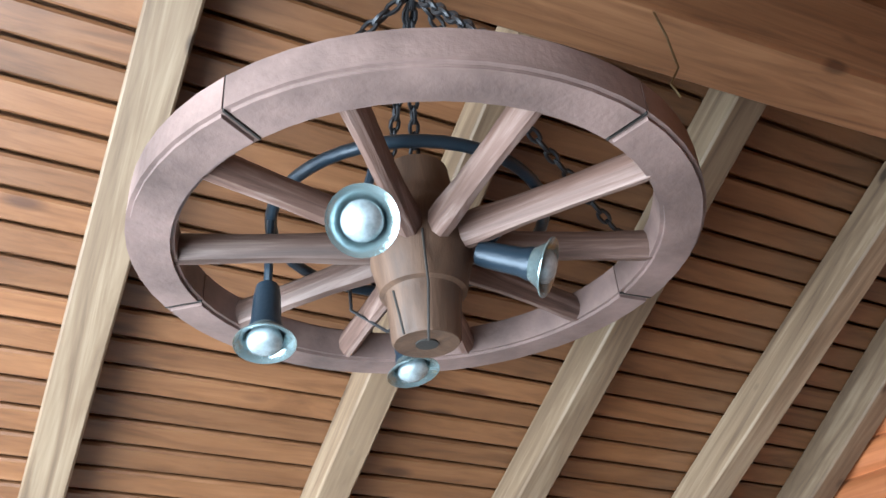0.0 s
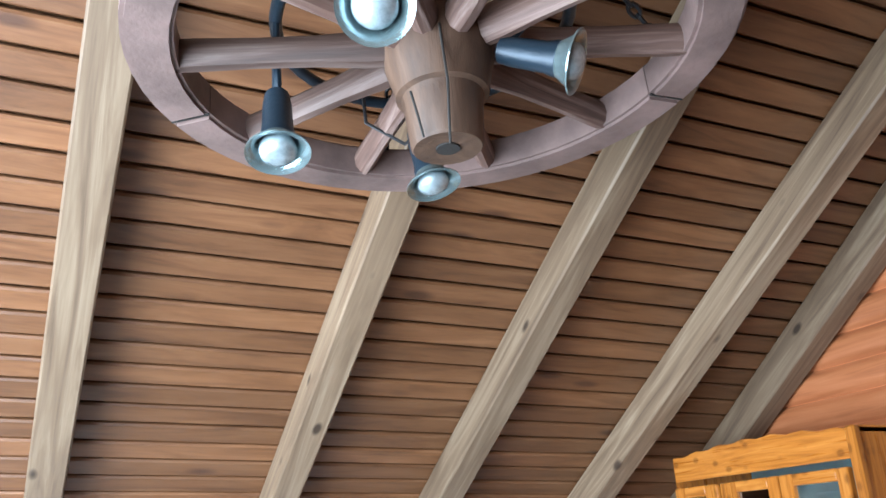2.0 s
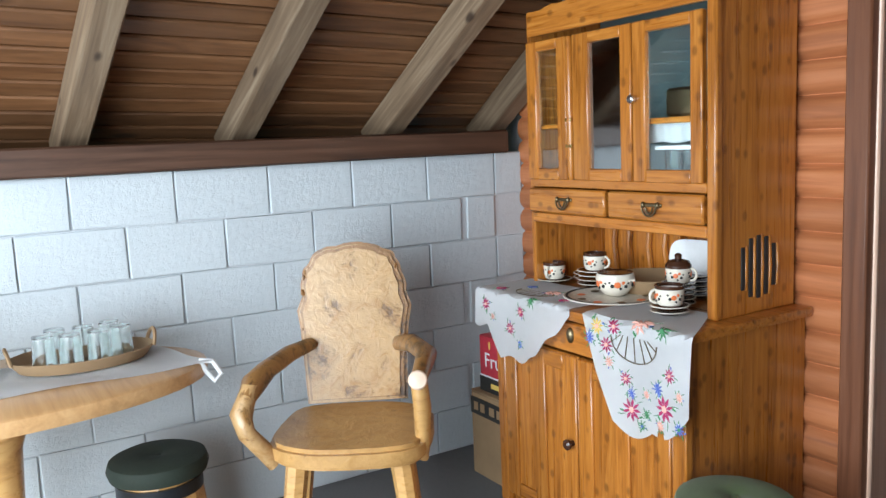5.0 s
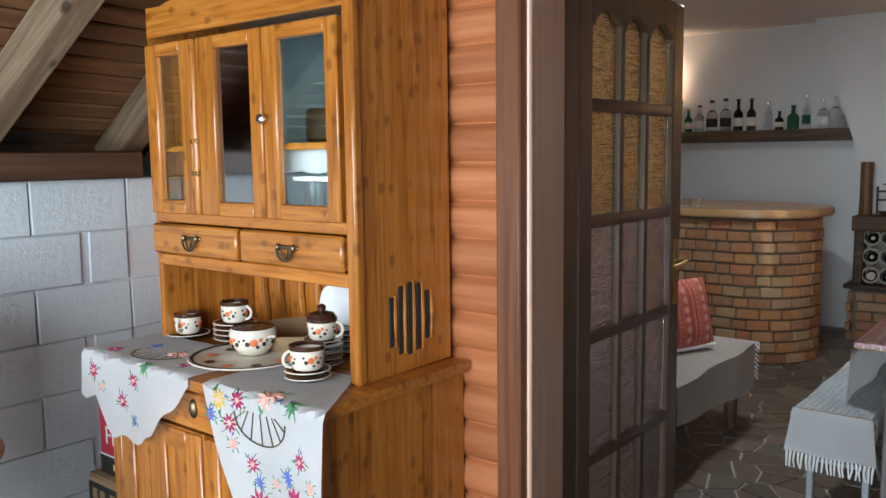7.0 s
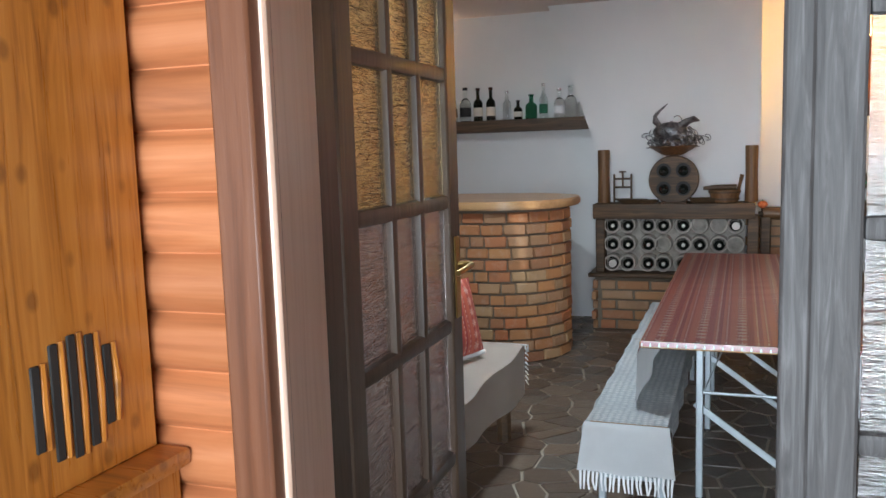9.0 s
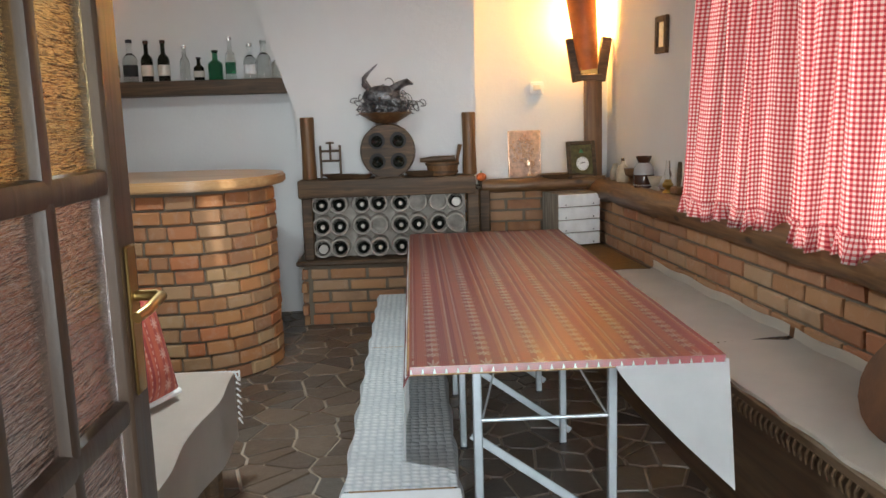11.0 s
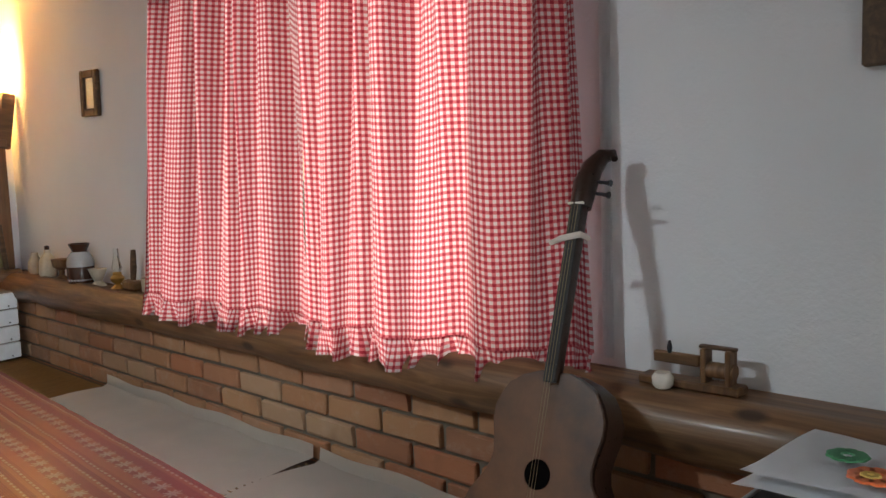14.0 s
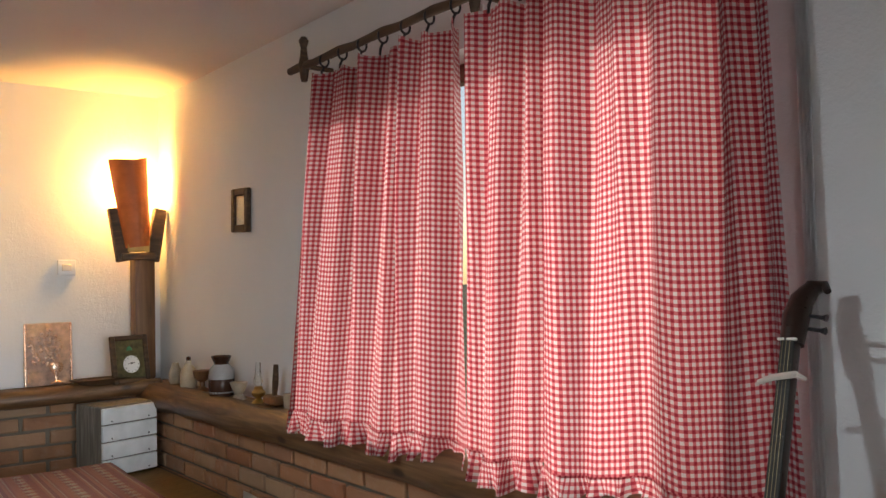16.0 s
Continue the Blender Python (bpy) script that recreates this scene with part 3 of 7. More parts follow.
# cart-wheel chandelier
WC = Vector((0.68, 1.53, 2.56))
g = thing("wheel_chandelier", Matrix.Translation(WC) @ pose(0, 0, 0, -1.5, -2.0, 0), "old wooden cart wheel chandelier with four spot bulbs on chains", "chandelier")
RO, RI, HT = 0.503, 0.425, 0.072
for k in range(5):
    a0, a1 = radians(72 * k + 1.2), radians(72 * k + 72.8)
    out = [(RO * math.cos(a0 + (a1 - a0) * s), RO * math.sin(a0 + (a1 - a0) * s)) for s in frange(12)]
    inn = [(RI * math.cos(a1 + (a0 - a1) * s), RI * math.sin(a1 + (a0 - a1) * s)) for s in frange(12)]
    part("felloe", prism(out + inn, -HT / 2, HT / 2, 0.007), M_FELLOE, g)
    # dark joint between two felloes
    am = radians(72 * k + 1)
    part("felloe_joint", box(0, 0, 0, RO - RI - 0.004, 0.003, HT - 0.006, 0, 1), M_INK, g, "dark open joint", pose((RO + RI) / 2 * math.cos(am), (RO + RI) / 2 * math.sin(am), 0, 0, 0, math.degrees(am)))
for k in range(10):
    a = 36 * k + 19.5
    sp = tube([(0.07, 0, 0.0), (0.12, 0, 0), (0.2, 0, 0), (0.3, 0, 0), (0.4, 0, 0), (RI + 0.01, 0, 0)], [0.03, 0.031, 0.026, 0.025, 0.027, 0.027], 10)
    sp.transform(Matrix.Diagonal((1, 0.82, 1.15, 1)))
    part("spoke", sp, M_WHEEL, g, m=pose(0, 0, 0, 0, 0, a))
hub = lathe([(0.02, -0.215), (0.02, -0.235), (0.056, -0.237), (0.060, -0.23), (0.066, -0.14), (0.069, -0.125), (0.078, -0.12), (0.083, -0.09), (0.092, -0.05), (0.095, 0.0), (0.092, 0.05), (0.08, 0.085), (0.077, 0.09), (0.068, 0.13), (0.062, 0.2), (0.06, 0.205)], 32, None, Matrix.Diagonal((1, 1, 0.82, 1)))
part("hub", hub, M_HUB, g)
# black plug paints the shade of a deeper bore
part("hub_bore", lathe([(0.0195, -0.1955), (0.0195, -0.17)], 20), M_INK, g, "black plug for the shade in the hub's bore")
for a, z0, z1 in ((250, -0.22, -0.02), (310, -0.10, 0.06), (215, -0.2, -0.13)):
    c = tube([(0.068 * math.cos(radians(a)), 0.068 * math.sin(radians(a)), z0), (0.089 * math.cos(radians(a + 3)), 0.089 * math.sin(radians(a + 3)), (z0 + z1) / 2), (0.094 * math.cos(radians(a)), 0.094 * math.sin(radians(a)), z1)], 0.0022, 6)
    part("drying_crack", c, M_INK, g)
ring = tube([(0.26 * math.cos(2 * math.pi * i / 48), 0.05 + 0.26 * math.sin(2 * math.pi * i / 48), 0.075) for i in range(48)], 0.0115, 10, closed=True)
lamp_ring = part("lamp_ring", ring, M_BLUEIRON, g, "blue-black metal lamp ring")
for at, way in (((0.489, 1.282, 2.424), (-0.27, -0.94, -0.63)), ((0.845, 1.389, 2.465), (0.72, -0.55, -0.42)), ((0.423, 1.619, 2.386), (-0.05, -0.25, -1)), ((0.742, 1.758, 2.422), (0.12, -0.2, -1))):
    at = Vector(at) - WC
    way = Vector(way).normalized()
    s = part("spot_lamp", lathe([(0.012, -0.125), (0.021, -0.12), (0.024, -0.10), (0.026, -0.04), (0.030, -0.025), (0.030, -0.02)], 20), M_BLUEIRON, g, "blue-black lamp holder", aim(at, way))
    part("reflector", lathe([(0.027, -0.024), (0.034, -0.012), (0.043, 0.002), (0.053, 0.007), (0.053, 0.0095), (0.042, 0.0055), (0.033, -0.01), (0.027, -0.02)], 28, cap=False), M_RIM, s, "blue-grey flared reflector rim")
    part("bulb", lathe([(0.018, -0.03), (0.024, -0.02), (0.030, -0.004), (0.031, 0.006), (0.027, 0.014), (0.016, 0.020), (0.004, 0.022)], 24), plain("bulb_glass", (0.42, 0.52, 0.56), 0.10, 0.55, 0.3, 60) if s.name == "spot_lamp" else bpy.data.materials["bulb_glass"], s, "pale frosted reflector bulb")
    d = Vector((at.x, at.y - 0.05, 0)).normalized() * 0.26
    top = Vector((d.x, d.y + 0.05, 0.075))
    back = at - way * 0.12
    part("stem", tube([top, top + Vector((0, 0, -0.03)), (top + back) / 2 + Vector((0, 0, -0.01)), back], 0.008, 8), M_BLUEIRON, g)
part("flex", tube([(-0.06, 0.25, 0.07), (-0.05, 0.27, 0.0), (0.02, 0.25, -0.05), (0.06, 0.2, -0.03), (0.05, 0.1, 0.05)], 0.004, 6), M_BLACK, g)


def chain(a, b, link=0.034):
    a, b = Vector(a), Vector(b)
    n = max(2, int((b - a).length / (link * 0.78)))
    bm = bmesh.new()
    q = (b - a).to_track_quat("X", "Z").to_matrix().to_4x4()
    for i in range(n):
        p = a + (b - a) * ((i + 0.5) / n)
        m = Matrix.Translation(p) @ q @ pose(0, 0, 0, 90 * (i % 2) + 20)
        pts = [(link / 2 * math.cos(t) * 0.98, 0.0085 * math.sin(t), 0) for t in [2 * math.pi * k / 10 for k in range(10)]]
        bm = tube([m @ Vector(p2) for p2 in pts], 0.0042, 5, bm, closed=True)
    return bm


APEX = (-0.10, -0.27, 0.345)
for a in (-4, 84, 173, 265):
    part("chain", chain((0.465 * math.cos(radians(a)), 0.465 * math.sin(radians(a)), 0.03), APEX), M_IRON, g, "dark iron chain")
part("chain", chain((0.0, 0.0, 0.2), APEX), M_IRON, g, "dark iron chain")
part("hook", tube([APEX, (-0.10, -0.275, 0.36), (-0.10, -0.28, 0.385)], 0.006, 8), M_IRON, g)
solid("hanging_wire", tube([(0, 0.02, 0.14), (0.0, 0, 0.05), (0.01, 0.0, -0.02), (-0.01, 0.005, -0.06), (0.0, 0.0, -0.09)], 0.0022, 6), M_OLDBRASS, pose(1.01, 1.155, 2.80), "loose twisted wire hanging from the purlin", "wire")

# hutch cupboard
HX, HY0, HY1 = 2.18, 2.215, 3.085
g = thing("hutch_cupboard", pose(0, 0, 0), "honey-coloured pine kitchen hutch with glazed doors", "cupboard")
up = part("upper_case", box(2.355, HY0 + 0.011, 1.535, 0.35, 0.022, 1.0, 0.004), M_HUTCH, g)
part("upper_side", box(2.355, HY1 - 0.011, 1.535, 0.35, 0.022, 1.0, 0.004), M_HUTCH, g)
part("face_post", box(2.178, HY0 + 0.012, 1.535, 0.03, 0.036, 1.0, 0.006), M_HUTCH, g)
part("back_panel", box(2.53, (HY0 + HY1) / 2, 1.535, 0.012, HY1 - HY0 - 0.05, 1.0, 0), M_HUTCH, g)
# thin blue-green sheet in front of the upper back panel
part("painted_lining", box(2.52, (HY0 + HY1) / 2, 1.73, 0.006, HY1 - HY0 - 0.052, 0.575, 0), plain("teal_lining", (0.11, 0.165, 0.17), 0.6), g, "dull blue-green lining")
part("top_board", box(2.36, (HY0 + HY1) / 2, 2.022, 0.36, HY1 - HY0, 0.02, 0.004), M_HUTCH_H, g)
cor = [(HY0 + 0.02, 1.945), (HY1 - 0.02, 1.945), (HY1 - 0.02, 2.02)]
for s in frange(24):
    cor.append((HY1 - 0.02 - (HY1 - HY0 - 0.04) * s, 2.028 + 0.022 * math.sin(math.pi * s) + 0.004 * math.cos(s * 40)))
YZ = Matrix(((0, 0, 1, 0), (1, 0, 0, 0), (0, 1, 0, 0), (0, 0, 0, 1)))
part("cornice", prism(cor, 2.168, 2.19, 0.003, None, YZ), M_HUTCH_H, g, "wavy carved cornice board")
for z in (1.62, 1.425, 1.29):
    part("shelf", box(2.36, (HY0 + HY1) / 2, z, 0.33, HY1 - HY0 - 0.046, 0.018, 0.003), M_HUTCH_H, g)
part("rail", box(2.178, (HY0 + HY1) / 2, 1.42, 0.024, HY1 - HY0 - 0.06, 0.03, 0.003), M_HUTCH_H, g)
part("rail", box(2.178, (HY0 + HY1) / 2, 1.293, 0.024, HY1 - HY0 - 0.06, 0.035, 0.003), M_HUTCH_H, g)


def glazed_door(y0, y1, gy0, gy1, pane=None):
    d = part("door", box(2.17, (y0 + gy0) / 2, 1.678, 0.024, gy0 - y0, 0.49, 0.004), M_HUTCH, g)
    part("door_stile", box(2.17, (gy1 + y1) / 2, 1.678, 0.024, y1 - gy1, 0.49, 0.004), M_HUTCH, d)
    part("door_rail", box(2.17, (gy0 + gy1) / 2, 1.905, 0.022, gy1 - gy0, 0.036, 0.003), M_HUTCH_H, d)
    part("door_rail", box(2.17, (gy0 + gy1) / 2, 1.452, 0.022, gy1 - gy0, 0.04, 0.003), M_HUTCH_H, d)
    part("pane", box(2.174, (gy0 + gy1) / 2, 1.68, 0.004, gy1 - gy0 + 0.004, 0.42, 0), pane or M_PANE, d, "mirror pane" if pane else "clear glass pane", soft=False).visible_shadow = False
    return d


glazed_door(2.845, 3.065, 2.895, 3.01)
glazed_door(2.535, 2.812, 2.585, 2.735, M_MIRROR)
d = glazed_door(2.255, 2.53, 2.3, 2.475)
part("knob", lathe([(0.007, 0), (0.006, 0.01), (0.013, 0.016), (0.014, 0.024), (0.008, 0.03)], 16, None, aim((2.158, 2.515, 1.69), (-1, 0, 0))), M_SILVER, d, "small metal knob plate")
part("cover_strip", lathe([(0.008, 1.435), (0.013, 1.45), (0.012, 1.6), (0.016, 1.68), (0.012, 1.76), (0.013, 1.91), (0.008, 1.92)], 12, None, Matrix.Translation((2.163, 2.829, 0))), M_HUTCH, g)
for z in (1.55, 1.64):
    part("hinge", box(2.155, 2.83, z, 0.008, 0.034, 0.012, 0.002), M_BRASS, g, "brass hinge")


def bail_pull(at, parent, s=1.0):
    bm = box(0, 0, 0.012, 0.006, 0.085 * s, 0.012, 0.003)
    for y in (-0.03, 0.03):
        box(-0.006, y * s, 0.012, 0.012, 0.012, 0.02, 0.004, 1, bm)
    tube([(-0.012, 0.03 * s * math.cos(t), 0.01 - 0.032 * s * math.sin(t)) for t in [math.pi * k / 10 for k in range(11)]], 0.0035, 6, bm)
    tube([(-0.010, 0.014 * s * math.cos(t), 0.006 - 0.02 * s * math.sin(t)) for t in [math.pi * k / 8 for k in range(9)]], 0.003, 6, bm)
    part("bail_pull", bm, M_OLDBRASS, parent, "ornate old brass bail pull", Matrix.Translation(at))


for y0, y1 in ((2.25, 2.645), (2.66, 3.065)):
    d = part("drawer", box(2.168, (y0 + y1) / 2, 1.357, 0.026, y1 - y0, 0.088, 0.006), M_HUTCH_H, g)
    bail_pull((2.153, (y0 + y1) / 2, 1.352), d)
# pierced panel in the side and two in the niche's back
for k, dx in enumerate((-0.07, -0.035, 0.0, 0.035, 0.07)):
    hgt = 0.19 * math.sqrt(max(0.05, 1 - (dx / 0.095) ** 2))
    # the side is solid; black strips paint the shade of its slots
    part("pierced_slot", box(2.355 + dx, HY0 - 0.0015, 1.175, 0.017, 0.005, hgt, 0.002), M_INK, g, "black strip for the shade of a slot in the side")
    part("pierced_bar", tube([(2.372 + dx, HY0 + 0.002, 1.175 - hgt / 2), (2.372 + dx * 1.05, HY0 - 0.001, 1.175), (2.372 + dx, HY0 + 0.002, 1.175 + hgt / 2)], 0.0065, 8), M_HUTCH, g)
for y in (2.72, 2.80, 2.90, 2.98):
    part("carved_bar", tube([(2.515, y, 1.05), (2.51, y + 0.012, 1.17), (2.515, y, 1.28)], 0.011, 8), M_HUTCH, g)
part("niche_post", box(2.5, 2.65, 1.16, 0.03, 0.03, 0.24, 0.004), M_HUTCH, g)
wt = part("worktop", box(2.25, (2.155 + 3.14) / 2, 1.02, 0.585, 3.14 - 2.155, 0.032, 0.010, 2), M_HUTCH_H, g, "dark-edged pine worktop")
BX = 2.015
part("base_side", box(2.285, 2.195, 0.61, 0.52, 0.022, 0.79, 0.004), M_HUTCH, g)
part("base_side", box(2.285, 3.075, 0.61, 0.52, 0.022, 0.79, 0.004), M_HUTCH, g)
part("base_back", box(2.53, 2.635, 0.61, 0.012, 0.86, 0.79, 0), M_HUTCH, g)
part("base_bottom", box(2.28, 2.635, 0.265, 0.5, 0.855, 0.02, 0), M_HUTCH, g)
part("plinth", box(2.05, 2.635, 0.235, 0.03, 0.88, 0.05, 0.003), M_HUTCH_H, g)
part("base_post", box(BX, 2.2, 0.62, 0.03, 0.05, 0.79, 0.004), M_HUTCH, g)
part("base_post", box(BX, 3.06, 0.62, 0.03, 0.05, 0.79, 0.004), M_HUTCH, g)
part("base_rail", box(BX + 0.004, 2.63, 0.995, 0.024, 0.8, 0.022, 0.003), M_HUTCH_H, g)
d = part("wide_drawer", box(BX - 0.002, 2.63, 0.93, 0.026, 0.8, 0.10, 0.006), M_HUTCH_H, g)
for y in (2.42, 2.66, 2.92):
    part("cup_pull", lathe([(0.024, 0), (0.022, 0.006), (0.012, 0.012), (0.002, 0.013)], 16, None, aim((BX - 0.015, y, 0.94), (-1, 0, 0)) @ Matrix.Diagonal((0.7, 1.1, 1, 1))), M_OLDBRASS, d, "oval old brass pull")
for y0, y1 in ((2.228, 2.628), (2.634, 3.032)):
    d = part("cabinet_door", box(BX, (y0 + y1) / 2, 0.57, 0.02, y1 - y0, 0.60, 0.004), M_HUTCH, g)
    for ys in (y0 + 0.035, y1 - 0.035, (y0 + y1) / 2):
        part("door_stile", box(BX - 0.013, ys, 0.57, 0.012, 0.066, 0.596, 0.004), M_HUTCH, d)
    for z in (0.30, 0.84):
        part("door_rail", box(BX - 0.0125, (y0 + y1) / 2, z, 0.011, y1 - y0 - 0.14, 0.055, 0.004), M_HUTCH_H, d)
part("cabinet_knob", lathe([(0.01, 0), (0.008, 0.012), (0.017, 0.02), (0.018, 0.03), (0.01, 0.037)], 16, None, aim((BX - 0.018, 2.655, 0.575), (-1, 0, 0))), M_BROWNGLAZE, g, "dark turned knob")

# things behind the panes
def tumbler(at, r=0.03, hgt=0.10):
    return solid("drinking_glass", lathe([(r * 0.8, 0), (r * 0.85, 0.004), (r, hgt), (r * 0.94, hgt), (r * 0.78, 0.012), (0.002, 0.012)], 16), M_GLASS, Matrix.Translation(at), "clear drinking glass standing on a cupboard shelf", "glass", "glasses in the hutch")


for x, y in ((2.27, 2.33), (2.3, 2.42), (2.26, 2.45), (2.38, 2.36), (2.40, 2.44), (2.28, 2.95), (2.36, 2.92)):
    tumbler((x, y, 1.434))
for y in (2.32, 2.40, 2.47):
    tumbler((2.34, y, 1.545), 0.026, 0.07)
solid("shelf_lace", sheet(24, 4, lambda u, v: (2.235 + 0.004 * math.sin(u * 50), 2.25 + 0.55 * u, 1.622 - 0.072 * v * (0.9 + 0.1 * abs(math.sin(u * 60)))), None, 0.002), M_LINEN, pose(0, 0, 0), "white crocheted lace hanging from the shelf edge", "lace")
solid("shelf_board_small", box(2.35, 2.385, 1.536, 0.24, 0.24, 0.012, 0.002), M_WHITE, pose(0, 0, 0), "white lower glass shelf in the hutch", "shelf")
solid("mantel_clock", join(lathe([(0.04, 0), (0.045, 0.004), (0.045, 0.02), (0.036, 0.026)], 24, None, aim((2.27, 2.33, 1.715), (-1, 0, 0.1))), box(2.33, 2.40, 1.675, 0.12, 0.2, 0.09, 0.01)), M_OLDBRASS, pose(0, 0, 0), "dark case with a brass ring on the hutch shelf", "clock")

# painted crockery
def motif(r, z, bm_o, bm_g, n=4, phase=0.0, s=0.011):
    for k in range(n):
        a = 2 * math.pi * k / n + phase
        for da, dz, t, q in ((0, 0, bm_o, 0.75), (0.30, 0.007, bm_o, 0.45), (-0.28, -0.004, bm_g, 0.45), (-0.42, 0.008, bm_g, 0.3), (0.46, -0.006, bm_g, 0.4), (0.16, -0.013, bm_g, 0.3), (0.6, 0.004, bm_g, 0.25)):
            p = Vector((r * math.cos(a + da), r * math.sin(a + da), z + dz))
            lathe([(s * q, -0.0015), (s * q * 0.9, 0.0012), (s * q * 0.4, 0.002)], 8, t, aim(p, (math.cos(a + da), math.sin(a + da), 0)))


def cup(at, lidded=False, label="cream coffee cup with brown rim and orange flowers", r=0.036, hgt=0.062, turn=0.0):
    g = thing("coffee_cup", Matrix.Translation(at) @ pose(0, 0, 0, 0, 0, turn), label, "cup", "painted crockery")
    part("body", lathe([(r * 0.55, 0), (r * 0.7, 0.003), (r * 0.93, hgt * 0.3), (r, hgt * 0.92), (r * 0.95, hgt * 0.92), (r * 0.85, 0.01), (0.003, 0.008)], 24), M_CREAM, g)
    part("rim", lathe([(r * 1.005, hgt * 0.84), (r * 1.02, hgt), (r * 0.93, hgt), (r * 0.92, hgt * 0.84)], 24, cap=False), M_BROWNGLAZE, g, "dark brown glazed rim")
    part("foot", lathe([(r * 0.62, 0.0), (r * 0.75, 0.001), (r * 0.75, 0.006), (r * 0.62, 0.007)], 24), M_BROWNGLAZE, g)
    part("handle", tube([(r * 0.9 + 0.02 * math.sin(t), 0, hgt * 0.5 + 0.02 * math.cos(t)) for t in [math.pi * k / 8 for k in range(9)]], 0.0042, 8), M_CREAM, g)
    o, gr = bmesh.new(), bmesh.new()
    motif(r * 0.97, hgt * 0.5, o, gr)
    tagged(part("flower_motif", o, M_ORANGE, g), kind="stuff")
    tagged(part("leaf_motif", gr, M_INK, g), kind="stuff")
    if lidded:
        part("lid", lathe([(r * 1.0, hgt), (r * 0.8, hgt + 0.012), (0.01, hgt + 0.018), (0.012, hgt + 0.03), (0.004, hgt + 0.036)], 20), M_BROWNGLAZE, g, "brown glazed lid with a knob")
    return g


def saucer(at, r=0.066, label="brown-rimmed saucer in a stack"):
    g = thing("saucer", Matrix.Translation(at), label, "saucer", "painted crockery")
    part("dish", lathe([(r * 0.5, 0), (r * 0.55, 0.002), (r * 0.95, 0.012), (r * 0.92, 0.014), (r * 0.5, 0.006), (0.004, 0.006)], 28), M_BROWNGLAZE, g)
    part("rim", lathe([(r * 0.90, 0.0105), (r, 0.0125), (r * 0.99, 0.0145), (r * 0.92, 0.0142)], 28, cap=False), M_CREAM, g, "cream glazed rim line")
    return g


WTZ = 1.0405
saucer((2.24, 3.03, WTZ)); cup((2.24, 3.03, WTZ + 0.008), turn=200, r=0.042, hgt=0.068)
for k in range(4):
    saucer((2.29, 2.86, WTZ + 0.0155 * k))
cup((2.29, 2.86, WTZ + 0.055), turn=290, r=0.042, hgt=0.068)
for k in range(2):
    saucer((2.36, 2.97, WTZ + 0.0155 * k), 0.06)
g = thing("serving_plate", Matrix.Translation((2.17, 2.64, WTZ)), "large cream plate with a dark rim line", "plate", "painted crockery")
part("dish", lathe([(0.09, 0), (0.1, 0.003), (0.165, 0.012), (0.163, 0.015), (0.1, 0.006), (0.004, 0.006)], 40), M_CREAM, g)
part("rim", lathe([(0.150, 0.0135), (0.158, 0.0150), (0.157, 0.0162), (0.149, 0.0147)], 40, cap=False), M_INK, g)
o, gr = bmesh.new(), bmesh.new()
for k in range(9):
    a = k * 0.7
    lathe([(0.016, 0), (0.013, 0.002), (0.004, 0.003)], 8, o if k % 2 else gr, pose(0.11 * math.cos(a), 0.11 * math.sin(a), 0.009))
tagged(part("flower_motif", o, M_ORANGE, g), kind="stuff"); tagged(part("leaf_motif", gr, M_OLDBRASS, g), kind="stuff")
g = thing("soup_bowl", Matrix.Translation((2.20, 2.66, WTZ + 0.008)), "cream soup bowl with brown inside and orange flowers", "bowl", "painted crockery")
part("body", lathe([(0.03, 0), (0.04, 0.004), (0.06, 0.03), (0.066, 0.06), (0.06, 0.075), (0.055, 0.075)], 28, cap=False), M_CREAM, g)
part("inside", lathe([(0.0595, 0.0755), (0.058, 0.078), (0.052, 0.074), (0.045, 0.03), (0.005, 0.02)], 28), M_BROWNGLAZE, g)
o, gr = bmesh.new(), bmesh.new(); motif(0.063, 0.043, o, gr, 5, 0.3, 0.016)
tagged(part("flower_motif", o, M_ORANGE, g), kind="stuff"); tagged(part("leaf_motif", gr, M_INK, g), kind="stuff")
for y in (-1, 1):
    part("handle", tube([(0.02 * math.sin(t), y * (0.062 + 0.014 * math.cos(t - 1.57)), 0.055) for t in [math.pi * (k / 6 - 0.5) * 2 for k in range(7)]], 0.004, 6), M_CREAM, g)
g = thing("tray_basket", Matrix.Translation((2.37, 2.66, WTZ)), "shallow brown wicker tray behind the bowl", "tray")
part("tray", lathe([(0.12, 0), (0.15, 0.05), (0.145, 0.055), (0.115, 0.008), (0.004, 0.008)], 32), M_CARD, g)
for k in range(5):
    saucer((2.40, 2.49, WTZ + 0.0155 * k), 0.072)
for k in range(5):
    saucer((2.24, 2.42, WTZ + 0.0155 * k), 0.054)
cup((2.24, 2.42, WTZ + 0.070), True, turn=300, r=0.04)
for k in range(4):
    saucer((2.33, 2.30, WTZ + 0.0155 * k), 0.056)
cup((2.33, 2.30, WTZ + 0.055), turn=250)
for k in range(2):
    saucer((2.11, 2.335, WTZ + 0.006 + 0.0155 * k), 0.058)
cup((2.11, 2.335, WTZ + 0.030), turn=150, r=0.044, hgt=0.066)
b = sheet(10, 6, lambda u, v: (2.42 + 0.05 * v + 0.01 * math.sin(u * 9), 2.24 + 0.19 * u, WTZ + 0.01 + (0.15 - 0.04 * u * u) * v + 0.01 * math.sin(u * 6)), None, 0.004)
solid("folded_napkin", b, M_LINEN, pose(0, 0, 0), "stiff white folded napkin standing against the hutch", "napkin")


